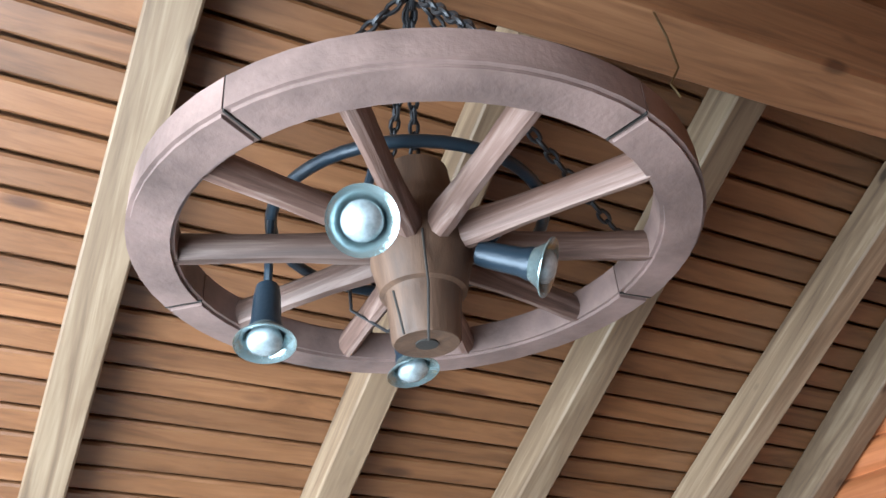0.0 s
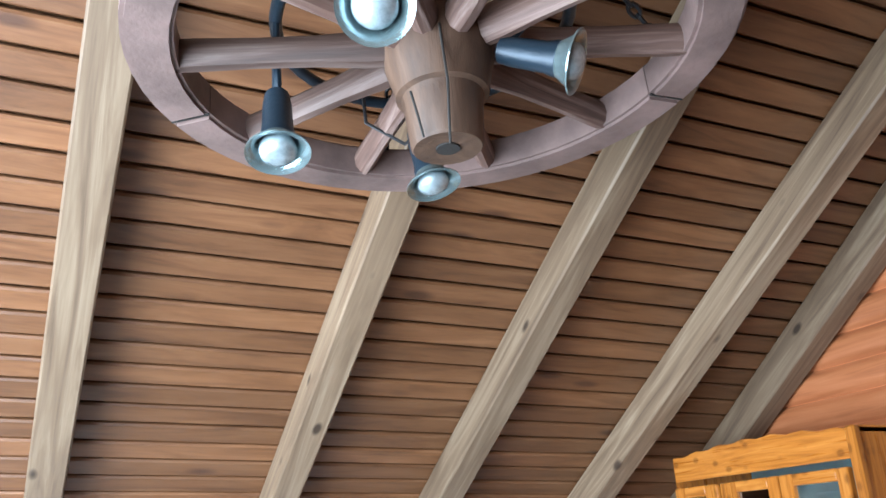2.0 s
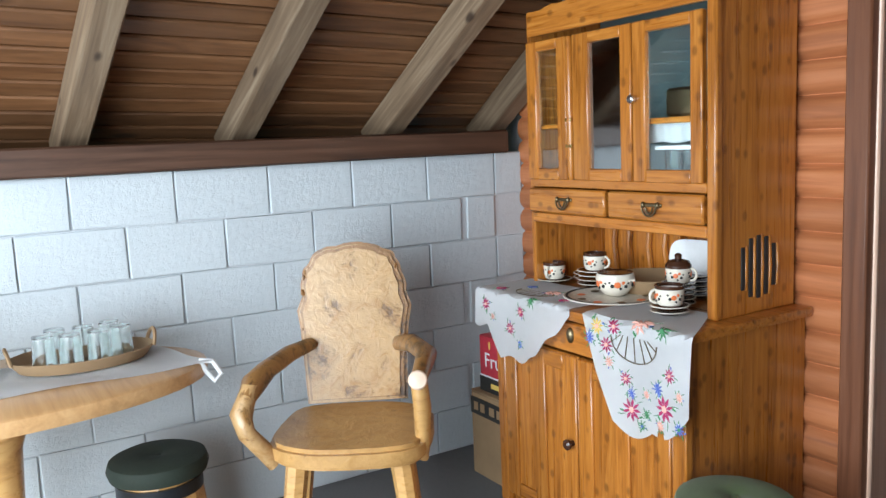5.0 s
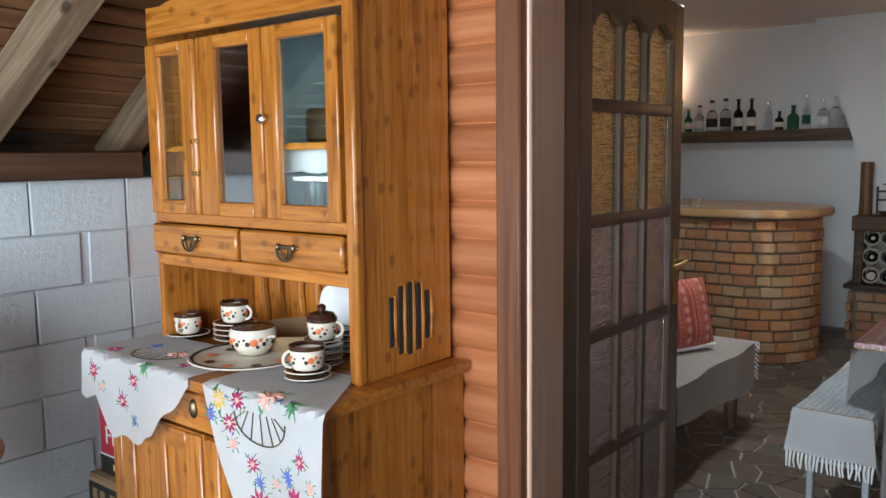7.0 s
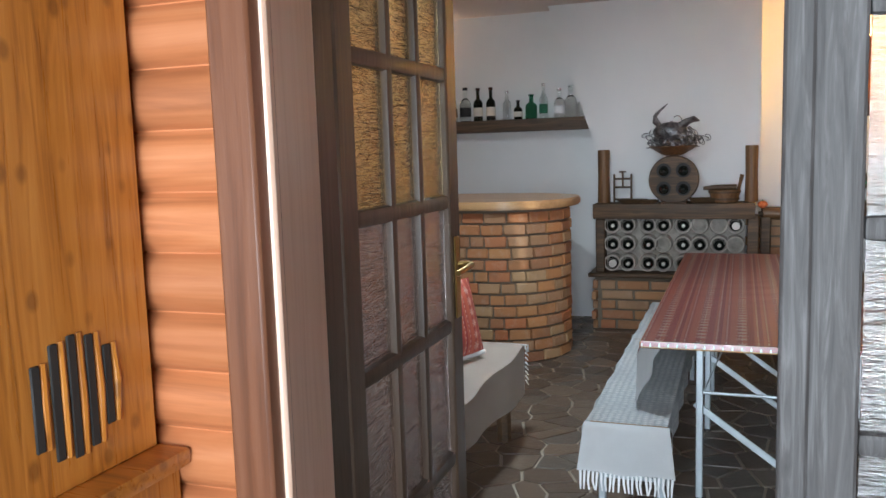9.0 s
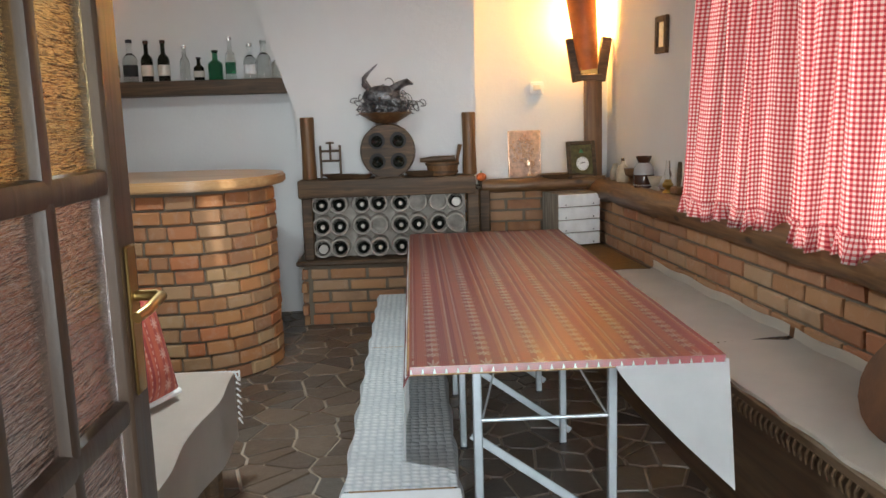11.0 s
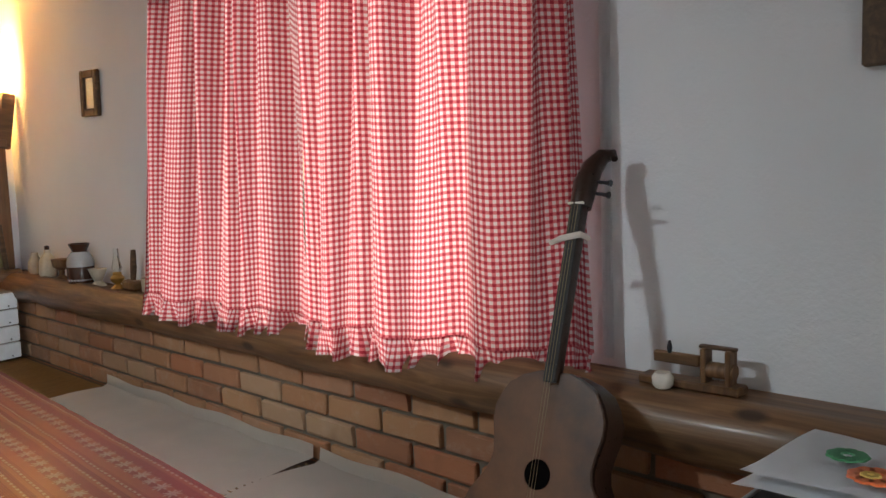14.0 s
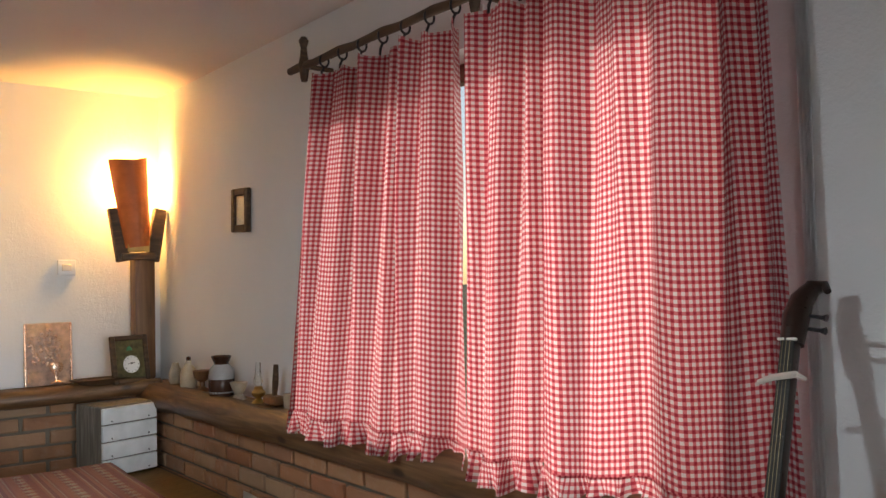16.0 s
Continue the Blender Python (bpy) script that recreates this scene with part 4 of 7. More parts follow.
# embroidered cloth hanging over the worktop
def embroidery(parent, spots, place):
    for u, v, r, mats in spots:
        bm = bmesh.new()
        for k in range(9):
            a = 2 * math.pi * k / 9 + u * 7
            p, nrm = place(u + 0.62 * r * math.cos(a), v + 0.62 * r * math.sin(a))
            tip, _ = place(u + 1.05 * r * math.cos(a), v + 1.05 * r * math.sin(a))
            root, _ = place(u + 0.25 * r * math.cos(a), v + 0.25 * r * math.sin(a))
            tube([root + nrm * 0.0005, p + nrm * 0.0012, tip], [r * 0.06, r * 0.15, r * 0.03], 5, bm)
        sprig = bmesh.new()
        for k in range(4):
            a = 0.6 + k * 1.7 + u * 23
            pts = [place(u + q * r * math.cos(a + 0.25 * q), v + q * r * math.sin(a + 0.25 * q))[0] for q in (0.9, 1.3, 1.7)]
            tube(pts, [0.0012, 0.0018, 0.0008], 4, sprig)
        tagged(part("embroidered_stem", sprig, M_GREEN, parent), kind="stuff")
        for k in range(3):
            a = 1.2 + k * 1.9 + u * 40
            q0, n0 = place(u + 1.15 * r * math.cos(a), v + 1.15 * r * math.sin(a))
            part("embroidered_leaf", lathe([(r * 0.15, -0.001), (r * 0.11, 0.0014)], 6, None, aim(q0, n0) @ pose(0, 0, 0, 0, 0, math.degrees(a)) @ Matrix.Diagonal((2.1, 0.8, 1, 1))), M_GREEN if k != 1 else M_BLUE, parent)
        fl = part("embroidered_flower", bm, mats[0], parent)
        p, nrm = place(u, v)
        part("flower_centre", lathe([(r * 0.35, -0.001), (r * 0.28, 0.0026)], 8, None, aim(p, nrm)), M_PEACH if mats[0] is M_MAGENTA else mats[-1], fl)


def hanging(y_left, y_right, drop, spots, label, xs=1.952, narrow=(0, 0), arcs=(), tuck=0.0):
    g = thing("embroidered_cloth", pose(0, 0, 0), label, "tablecloth", "cloths on the hutch")

    def place(u, v):
        # u along y from left edge (metres), v down from the worktop edge; negative v lies on the top
        y = y_left - u
        if v < 0:
            return Vector((xs - v * 0.97, y, WTZ + 0.0045 + 0.001 * math.sin(u * 30))), Vector((0, 0, 1))
        return Vector((xs - 0.006 - 0.012 * math.sin(u * 16 + 1) * min(1, v * 6), y, WTZ + 0.003 - v)), Vector((-1, 0, 0))

    w = y_left - y_right

    def f(s, t):
        u, dp = s * w, drop(s)
        v = -0.26 + t * (0.26 + dp)
        sq = max(0, v) / max(dp, 0.01)
        u *= 1 - tuck * min(1, max(0, -v) / 0.235)
        u = u + (narrow[0] * (1 - s) + narrow[1] * s) * sq
        return place(u, v)[0]

    part("cloth", sheet(40, 26, f, None, 0.0015), M_LINEN, g)
    embroidery(g, spots, place)
    if arcs:
        bm = bmesh.new()
        for u, v, r in arcs:
            pts = [place(u + r * math.cos(t), v + 0.75 * r * math.sin(t))[0] + Vector((-0.002, 0, 0.001)) for t in [math.pi * k / 14 for k in range(15)]]
            tube(pts, 0.0018, 5, bm)
            for k in range(1, 14, 2):
                t = math.pi * k / 14
                tube([place(u + r * math.cos(t), v + 0.75 * r * math.sin(t))[0] + Vector((-0.002, 0, 0)), place(u + 0.6 * r * math.cos(t), v - 0.01)[0] + Vector((-0.002, 0, 0))], 0.0015, 4, bm)
        part("basket_stitching", bm, M_OLDBRASS, g)


FL = (M_MAGENTA, M_RED, M_MAGENTA)
hanging(3.13, 2.60, lambda s: 0.13 + 0.10 * min(1, max(0, (s - 0.15) / 0.12)) * (1 - max(0, (s - 0.52) / 0.48) ** 1.2) - 0.10 * max(0, (s - 0.55) / 0.45) + 0.008 * math.sin(s * 30),
        [(0.09, -0.05, 0.022, FL), (0.07, 0.05, 0.022, FL), (0.30, -0.12, 0.03, (M_PEACH,)), (0.42, -0.07, 0.022, FL), (0.2, 0.12, 0.022, FL), (0.27, 0.05, 0.02, FL), (0.15, -0.15, 0.018, (M_BLUE,)), (0.33, 0.0, 0.02, (M_GREEN,)), (0.25, 0.17, 0.014, (M_BLUE, M_GREEN)), (0.11, 0.09, 0.012, (M_PEACH,))],
        "white cloth embroidered with bright flowers over the worktop", narrow=(0.0, 0.0), arcs=((0.24, -0.10, 0.09),))
hanging(2.54, 2.105, lambda s: 0.31 - 0.09 * max(0, s - 0.5) * 2 + 0.035 * abs(math.sin(s * math.pi * 2)) - 0.04 * (abs(s - 0.62) < 0.04),
        [(0.07, 0.03, 0.026, (M_YELLOW, M_PEACH)), (0.14, 0.02, 0.024, FL), (0.11, 0.08, 0.024, FL), (0.24, -0.01, 0.036, (M_PEACH,)), (0.33, 0.0, 0.022, (M_GREEN,)), (0.04, 0.07, 0.02, (M_BLUE,)), (0.12, 0.13, 0.016, (M_PEACH,)), (0.36, 0.12, 0.02, FL), (0.18, 0.17, 0.02, FL), (0.34, 0.22, 0.036, FL), (0.2, 0.26, 0.033, FL), (0.31, 0.17, 0.02, (M_BLUE,)), (0.2, 0.21, 0.016, (M_BLUE,)), (0.26, 0.2, 0.014, (M_PEACH,)), (0.4, 0.17, 0.014, (M_PEACH,)), (0.32, 0.275, 0.016, (M_PEACH,)), (0.26, 0.26, 0.014, (M_GREEN,)), (0.40, 0.26, 0.018, (M_BLUE, M_GREEN)), (0.24, 0.30, 0.014, (M_GREEN, M_BLUE))],
        "long white cloth corner embroidered with bright flowers", narrow=(0.13, 0.0), arcs=((0.22, 0.05, 0.09),), tuck=0.33)

# white board leaning at the back of the worktop
so = []
for k in range(32):
    t = 2 * math.pi * (k + 0.5) / 32
    so.append((0.125 * math.copysign(abs(math.cos(t)) ** 0.4, math.cos(t)), 0.09 + 0.09 * math.copysign(abs(math.sin(t)) ** 0.45, math.sin(t))))
solid("serving_board", prism(so, -0.007, 0.007, 0.004, None, pose(0, 0, 0, 90 - 8)), M_WHITE, pose(2.42, 2.50, WTZ + 0.002, 0, 0, -84), "white rounded serving board leaning inside the hutch", "board")

# slab-back armchair
g = thing("burl_armchair", pose(1.36, 2.98, PF, 0, 0, -28) , "rustic armchair of polished burl slabs", "chair")
so = []
for k in range(28):
    t = 2 * math.pi * k / 28
    so.append((0.255 * math.copysign(abs(math.cos(t)) ** 0.7, math.cos(t)) + 0.008 * math.sin(5 * t), 0.24 * math.copysign(abs(math.sin(t)) ** 0.75, math.sin(t)) + 0.01 * math.sin(3 * t + 1)))
part("seat", prism(so, 0.425, 0.49, 0.014), burl("burl_seat", (0.47, 0.26, 0.09), (0.38, 0.185, 0.05), (0.17, 0.085, 0.03), 0.40), g, "thick polished seat slab", pose(0, -0.02, 0))
rnd = random.Random(14)
bo = []
for q in frange(44):
    t = math.pi * (1.0 - q)
    w = 0.003 * math.sin(9 * t + 1) + 0.002 * math.sin(17 * t) + rnd.uniform(-0.001, 0.001)
    bo.append(((0.172 + w) * math.copysign(abs(math.cos(t)) ** 0.72, math.cos(t)), 0.37 + (0.172 + w) * math.sin(t) ** 0.8))
bo = [(-0.165, 0.0), (-0.17, 0.1), (-0.176, 0.2), (-0.18, 0.26), (-0.188, 0.32)] + bo + [(0.19, 0.32), (0.178, 0.26), (0.172, 0.2), (0.166, 0.1), (0.163, 0.0)]
back = part("backrest", prism(bo, -0.03, 0.03, 0.014, None, pose(0, 0.22, 0.49, 90 - 10)), M_CHAIR, g, "tall burl slab backrest with bark edges", soft=False)
part("bark_edge", prism([(x * 1.06 + 0.004, z * 1.022) for x, z in bo], -0.036, 0.021, 0.012, None, pose(0, 0.22, 0.488, 90 - 10)), M_BARK, back, "dark amber bark edge", soft=False)
# knobbly bark left along the rim of the slab
for q in sorted(rnd.sample(list(range(3, 17)) + list(range(len(bo) - 19, len(bo) - 3)), 18)):
    (x, z), r = bo[q], rnd.uniform(0.006, 0.013)
    bm = bmesh.new()
    bmesh.ops.create_icosphere(bm, subdivisions=1, radius=r)
    for v in bm.verts:
        v.co *= rnd.uniform(0.7, 1.3)
    bm.transform(pose(0, 0.22, 0.49, 90 - 10) @ Matrix.Translation((x * 0.985, z * 0.99, 0.012 if q % 4 else -0.012)) @ Matrix.Diagonal((0.75, 1.3, 1.1, 1)))
    part("bark_knob", bm, M_BARK, back)


def slab_bar(points, radii, flat):
    """An uneven, flattened bar: flat squeezes it across its own x axis."""
    bm = tube(points, radii, 12)
    cx = sum(p[0] for p in points) / len(points)
    for v in bm.verts:
        v.co.x = cx + (v.co.x - cx) * flat + 0.004 * math.sin(v.co.z * 70 + v.co.y * 50)
        v.co.z += 0.005 * math.sin(v.co.y * 62 + v.co.x * 40)
    return bm


part("arm", slab_bar([(-0.15, 0.21, 0.70), (-0.21, 0.10, 0.705), (-0.27, 0.0, 0.675), (-0.30, -0.08, 0.655), (-0.315, -0.13, 0.625)], [0.022, 0.027, 0.029, 0.036, 0.026], 1.0), M_BARK, g, "dark twisted arm with bark")
part("arm_post", slab_bar([(-0.305, -0.10, 0.66), (-0.335, -0.15, 0.58), (-0.315, -0.165, 0.53), (-0.27, -0.15, 0.47), (-0.245, -0.14, 0.42)], [0.024, 0.035, 0.032, 0.025, 0.022], 1.0), M_CHAIR, g)
part("arm", slab_bar([(0.15, 0.21, 0.69), (0.20, 0.10, 0.71), (0.245, 0.0, 0.70), (0.225, -0.10, 0.68), (0.205, -0.17, 0.66)], [0.024, 0.031, 0.034, 0.028, 0.026], 1.0), M_BARK, g, "dark twisted arm with bark")
part("arm_post", slab_bar([(0.208, -0.165, 0.665), (0.215, -0.17, 0.58), (0.212, -0.16, 0.50), (0.205, -0.15, 0.42)], [0.03, 0.032, 0.03, 0.026], 0.85), M_ARM, g)
for sx in (-1, 0.84):
    for sy in (-1, 1):
        part("leg", tube([(sx * 0.17, sy * 0.13 - 0.02, 0.43), (sx * 0.2, sy * 0.16 - 0.02, 0.2), (sx * 0.225, sy * 0.19 - 0.02, 0.0)], [0.036, 0.032, 0.027], 8), M_ARM, g)
    part("stretcher", tube([(sx * 0.2, -0.18, 0.16), (sx * 0.2, 0.15, 0.16)], 0.02, 8), M_ARM, g)
part("front_stretcher", box(0, -0.19, 0.2, 0.40, 0.035, 0.05, 0.008), M_ARM, g)
part("knot_mark", lathe([(0.03, 0), (0.026, 0.006), (0.01, 0.009)], 12, None, aim((0.206, -0.198, 0.675), (0, -1, 0.3))), plain("pale_endgrain", (0.75, 0.55, 0.42), 0.4), g)

# stools, boxes, round table
def barrel_stool(at, label, top):
    g = thing("barrel_stool", Matrix.Translation(at), label, "stool", "barrel stools")
    hgt = 0.36
    for k in range(14):
        a0, a1 = 2 * math.pi * (k + 0.03) / 14, 2 * math.pi * (k + 0.97) / 14
        bm = bmesh.new()
        rings = []
        for z in (0, 0.09, 0.18, 0.27, hgt):
            r = 0.125 + 0.022 * math.sin(math.pi * z / hgt)
            rings.append([bm.verts.new((q * math.cos(a), q * math.sin(a), z)) for a, q in ((a0, r), (a1, r), (a1, r - 0.015), (a0, r - 0.015))])
        for p, q in zip(rings, rings[1:]):
            for i in range(4):
                bm.faces.new((p[i], p[(i + 1) % 4], q[(i + 1) % 4], q[i]))
        bm.faces.new(rings[0][::-1]); bm.faces.new(rings[-1])
        part("stave", bm, M_ARM, g, soft=False)
    for z in (0.05, 0.15, 0.33):
        r = 0.1275 + 0.022 * math.sin(math.pi * z / hgt)
        part("hoop", lathe([(r - 0.004, z - 0.02), (r + 0.002, z - 0.02), (r + 0.002, z + 0.02), (r - 0.004, z + 0.02)], 28), M_IRON, g)
    part("cushion", lathe([(0.11, hgt), (0.15, hgt + 0.005), (0.158, hgt + 0.03), (0.15, hgt + 0.055), (0.12, hgt + 0.068), (0.06, hgt + 0.070), (0.015, hgt + 0.064), (0.003, hgt + 0.055)], 32), top, g, "round buttoned velvet cushion")
    part("button", lathe([(0.012, hgt + 0.056), (0.01, hgt + 0.063), (0.003, hgt + 0.065)], 12), top, g)
    return g


barrel_stool((1.99, 2.0, PF), "barrel stool with a green velvet cushion beside the hutch", M_VELVET)
barrel_stool((0.80, 3.28, PF), "dark barrel stool with a deep green cushion at the table", plain("dark_green_velvet", (0.014, 0.022, 0.014), 0.8))

g = thing("carton_box", pose(2.255, 3.27, PF - 0.0), "brown cardboard carton standing by the hutch", "box")
part("carton", box(0, 0, 0.175, 0.36, 0.24, 0.35, 0.004), M_CARD, g)
part("flap", box(0, 0, 0.355, 0.36, 0.24, 0.006, 0.002), M_CARD, g)
part("printed_band", box(-0.1815, 0, 0.295, 0.003, 0.238, 0.07, 0), M_INK, g, "black printed band")
for k, (dy, w) in enumerate(((0.08, 0.03), (0.035, 0.03), (-0.03, 0.035), (-0.08, 0.03))):
    part("print_mark", box(-0.1832, dy, 0.295, 0.001, w, 0.035, 0), M_CARD, g, "plain printed bar")
g = thing("drink_box", pose(2.255, 3.265, PF + 0.3585), "red printed drinks box stacked on the carton", "box")
part("carton", box(0, 0, 0.115, 0.30, 0.19, 0.23, 0.004), M_RED, g)
part("black_band", box(-0.1515, 0, 0.03, 0.003, 0.188, 0.06, 0), M_INK, g)
part("white_line", box(-0.1525, 0, 0.065, 0.001, 0.188, 0.006, 0), M_WHITE, g)


def lettering(text, size, material, parent, m, name="lettering"):
    cu = bpy.data.curves.new("lettering", "FONT")
    cu.body, cu.size, cu.extrude, cu.align_x, cu.align_y = text, size, 0.0008, "CENTER", "CENTER"
    tmp = new("tmp_text", cu)
    me = bpy.data.meshes.new_from_object(tmp.evaluated_get(bpy.context.evaluated_depsgraph_get()))
    bpy.data.objects.remove(tmp)
    me.materials.clear()
    me.materials.append(material)
    ob = new(name, me)
    ob.parent = parent
    ob.matrix_basis = m
    return ob


bpy.context.view_layer.update()
FACE = Matrix(((0, 0, -1, 0), (-1, 0, 0, 0), (0, 1, 0, 0), (0, 0, 0, 1)))   # text on a face that looks to -x
lettering("Fru", 0.085, M_WHITE, g, Matrix.Translation((-0.1525, -0.0, 0.13)) @ FACE)
part("leaf_mark", lathe([(0.012, 0), (0.008, 0.001)], 10, None, aim((-0.152, 0.02, 0.195), (-1, 0, 0)) @ Matrix.Diagonal((0.6, 1.5, 1, 1))), M_YELLOW, g)
part("yellow_print", box(-0.1532, -0.03, 0.03, 0.001, 0.09, 0.02, 0), M_YELLOW, g, "yellow unreadable print bar")

g = thing("round_table", pose(0.35, 3.25, PF), "round wooden table with a thick top", "table")
part("tabletop", lathe([(0.55, 0.685), (0.575, 0.69), (0.58, 0.71), (0.575, 0.73), (0.56, 0.737), (0.01, 0.737)], 48, None, Matrix.Diagonal((1.07, 0.62, 1, 1))), M_BARTOP, g)
part("column", lathe([(0.10, 0.04), (0.09, 0.1), (0.06, 0.3), (0.075, 0.55), (0.12, 0.685)], 20), M_ARM, g)
part("foot_plate", lathe([(0.25, 0), (0.26, 0.02), (0.2, 0.04), (0.09, 0.045)], 28, None, Matrix.Diagonal((1, 0.9, 1, 1))), M_ARM, g)
TZ = PF + 0.7375
b = sheet(20, 14, lambda u, v: (0.03 + 0.92 * u - 0.1 * v, 3.06 + 0.36 * v + 0.02 * math.sin(u * 5) + 0.05 * u, TZ + 0.004 + 0.003 * math.sin(u * 14 + v * 9) + 0.0), None, 0.003)
g = thing("table_runner", pose(0, 0, 0), "white linen cloth with a loop lying on the round table", "tablecloth")
part("cloth", b, M_LINEN, g)
part("loop", tube([(0.92, 3.13, TZ + 0.004), (0.955, 3.11, TZ), (0.975, 3.095, TZ - 0.04), (0.955, 3.10, TZ - 0.06), (0.935, 3.11, TZ - 0.03), (0.92, 3.13, TZ + 0.003)], 0.008, 8), M_LINEN, g)
g = thing("wicker_tray", pose(0.62, 3.33, TZ + 0.010), "wicker tray holding upturned glasses", "tray")
part("tray", lathe([(0.16, 0), (0.185, 0.035), (0.18, 0.037), (0.155, 0.006), (0.003, 0.006)], 28, None, Matrix.Diagonal((1.15, 0.8, 1, 1))), M_CARD, g)
for sx in (-1, 1):
    part("tray_handle", tube([(sx * (0.20 + 0.012 * math.sin(t)), 0.05 * math.cos(t), 0.03 + 0.045 * math.sin(t)) for t in [math.pi * k / 8 for k in range(9)]], 0.006, 6), M_CARD, g)
for dx, dy in ((-0.11, -0.03), (-0.04, -0.06), (0.04, -0.06), (0.11, -0.02), (-0.07, 0.05), (0.01, 0.04), (0.09, 0.06)):
    solid("upturned_glass", lathe([(0.034, 0), (0.036, 0.004), (0.03, 0.1), (0.003, 0.104), (0.003, 0.098), (0.027, 0.094), (0.032, 0.002)], 16), M_GLASS, pose(0.62 + dx, 3.33 + dy, TZ + 0.0165), "clear upturned glass on the wicker tray", "glass", "glasses on the tray")
g = thing("storm_lantern", pose(0.245, 3.27, TZ + 0.009), "old metal storm lantern with a clear globe", "lantern")
part("tank", lathe([(0.05, 0), (0.055, 0.008), (0.055, 0.03), (0.035, 0.042), (0.03, 0.05)], 24), M_OLDBRASS, g)
part("globe", lathe([(0.034, 0.05), (0.052, 0.085), (0.056, 0.11), (0.046, 0.145), (0.034, 0.16)], 24, cap=False), M_CREAM, g, "milky glass globe")
part("chimney", lathe([(0.036, 0.16), (0.034, 0.2), (0.032, 0.215)], 20), M_COPPER, g)
part("cap", lathe([(0.062, 0.208), (0.058, 0.214), (0.03, 0.235), (0.012, 0.243), (0.003, 0.244)], 8), M_IRON, g, "ribbed dark metal cap")
for sx in (-1, 1):
    part("side_tube", tube([(sx * 0.05, 0, 0.02), (sx * 0.066, 0, 0.06), (sx * 0.066, 0, 0.15), (sx * 0.04, 0, 0.19)], 0.005, 6), M_OLDBRASS, g)

# ---- room things ----
def W(x, d, z, *turn):
    """A pose in the window wall's own frame."""
    return WIN @ pose(x, d, z, *turn)


# gingham curtains
def gingham():
    k = Nodes("red_gingham")
    c = k.add("TexCoord")
    sep = k.add("SeparateXYZ")
    k.link(c.outputs["UV"], sep.inputs[0])
    bars = []
    for ax in ("X", "Y"):
        f = k.math("FRACT", k.math("DIVIDE", sep.outputs[ax], 0.019))
        bars.append(k.math("GREATER_THAN", f, 0.5))
    s = k.math("MULTIPLY", k.math("ADD", bars[0], bars[1]), 0.5)
    n = k.noise(k.coords(shift=False), 400, 2)
    col = k.ramp(s, [(0.0, (0.54, 0.49, 0.48)), (0.45, (0.54, 0.49, 0.48)), (0.5, (0.45, 0.125, 0.135)), (0.99, (0.45, 0.125, 0.135)), (1.0, (0.25, 0.018, 0.032))])
    k.t.nodes[col.node.name].color_ramp.interpolation = "CONSTANT"
    k.done(col, 0.85, n, 0.0006, Sheen_Weight=0.1)
    tr = k.add("BsdfTranslucent")
    k.link(col, tr.inputs["Color"])
    mx = k.add("MixShader", Fac=0.64)
    k.link(k.b.outputs[0], mx.inputs[1])
    k.link(tr.outputs[0], mx.inputs[2])
    k.link(mx.outputs[0], k.t.nodes["Material Output"].inputs["Surface"])
    return k.m


M_GINGHAM = gingham()


def curtain(x0, x1, bx0, bx1, seed, label, near=0.155):
    rnd = random.Random(seed)
    ph = [rnd.uniform(0, 6) for _ in range(6)]
    ztop, zbot = 2.385, 1.02

    def fold(u, v):
        a = 0.35 + 0.65 * min(1, (1 - v) * 1.2 + 0.25)
        w = u * 43 + ph[0] + 1.3 * math.sin(u * 9 + ph[1]) + 0.5 * math.sin(v * 2.2 + ph[5])
        d = 0.034 * (math.sin(w) + 0.28 * math.sin(2 * w + 0.7)) + 0.026 * math.sin(u * 21 + ph[2] + v * 0.9)
        d += 0.026 * v * math.sin(u * 13 + ph[3])
        return d * a

    def f(u, v):
        x = (x0 + (x1 - x0) * u) * (1 - v) + (bx0 + (bx1 - bx0) * u) * v + 0.004 * math.cos(u * 46 + ph[0])
        z = ztop + (zbot - ztop) * v + 0.008 * math.sin(u * 70) * (v < 0.01) + 0.012 * math.sin(u * 19 + ph[4]) * v
        return Vector((x, near + (0.155 + 0.055 * v - near) * min(1, u * 1.6) + fold(u, v), z))

    def ruffle(u, v):
        p = f(u, 1.0)
        return p + Vector((0.010 * math.sin(u * 118 + ph[5]) * v, (0.020 * math.sin(u * 84 + ph[5]) + 0.010 * math.sin(u * 131 + ph[2])) * (0.12 + v) + 0.004, 0.004 - 0.09 * v + 0.010 * v * math.sin(u * 52)))

    arc = [0.0]
    for i in range(400):
        arc.append(arc[-1] + (f((i + 1) / 400, 0.6) - f(i / 400, 0.6)).length)

    def along(u):
        return arc[round(u * 400)]

    g = thing("gingham_curtain", WIN, label, "curtain", "window curtains")
    part("cloth", sheet(200, 40, f, lambda u, v: (along(u), v * 1.37)), M_GINGHAM, g)
    part("ruffle", sheet(260, 6, ruffle, lambda u, v: (along(u) * 1.25, 1.4 + v * 0.09)), M_GINGHAM, g, "gathered gingham ruffle along the hem")
    n = 7
    for k in range(n):
        x = x0 + (x1 - x0) * (k + 0.4) / n
        part("curtain_ring", tube([(x, 0.14 + 0.021 * math.cos(t), 2.447 + 0.024 * math.sin(t)) for t in [2 * math.pi * j / 14 for j in range(14)]], 0.0045, 6, closed=True), M_IRON, g, "dark curtain ring")
        part("clip", tube([(x, 0.14, 2.425), (x, 0.152, 2.40), (x, 0.155, 2.375)], 0.005, 6), M_IRON, g)
    return g


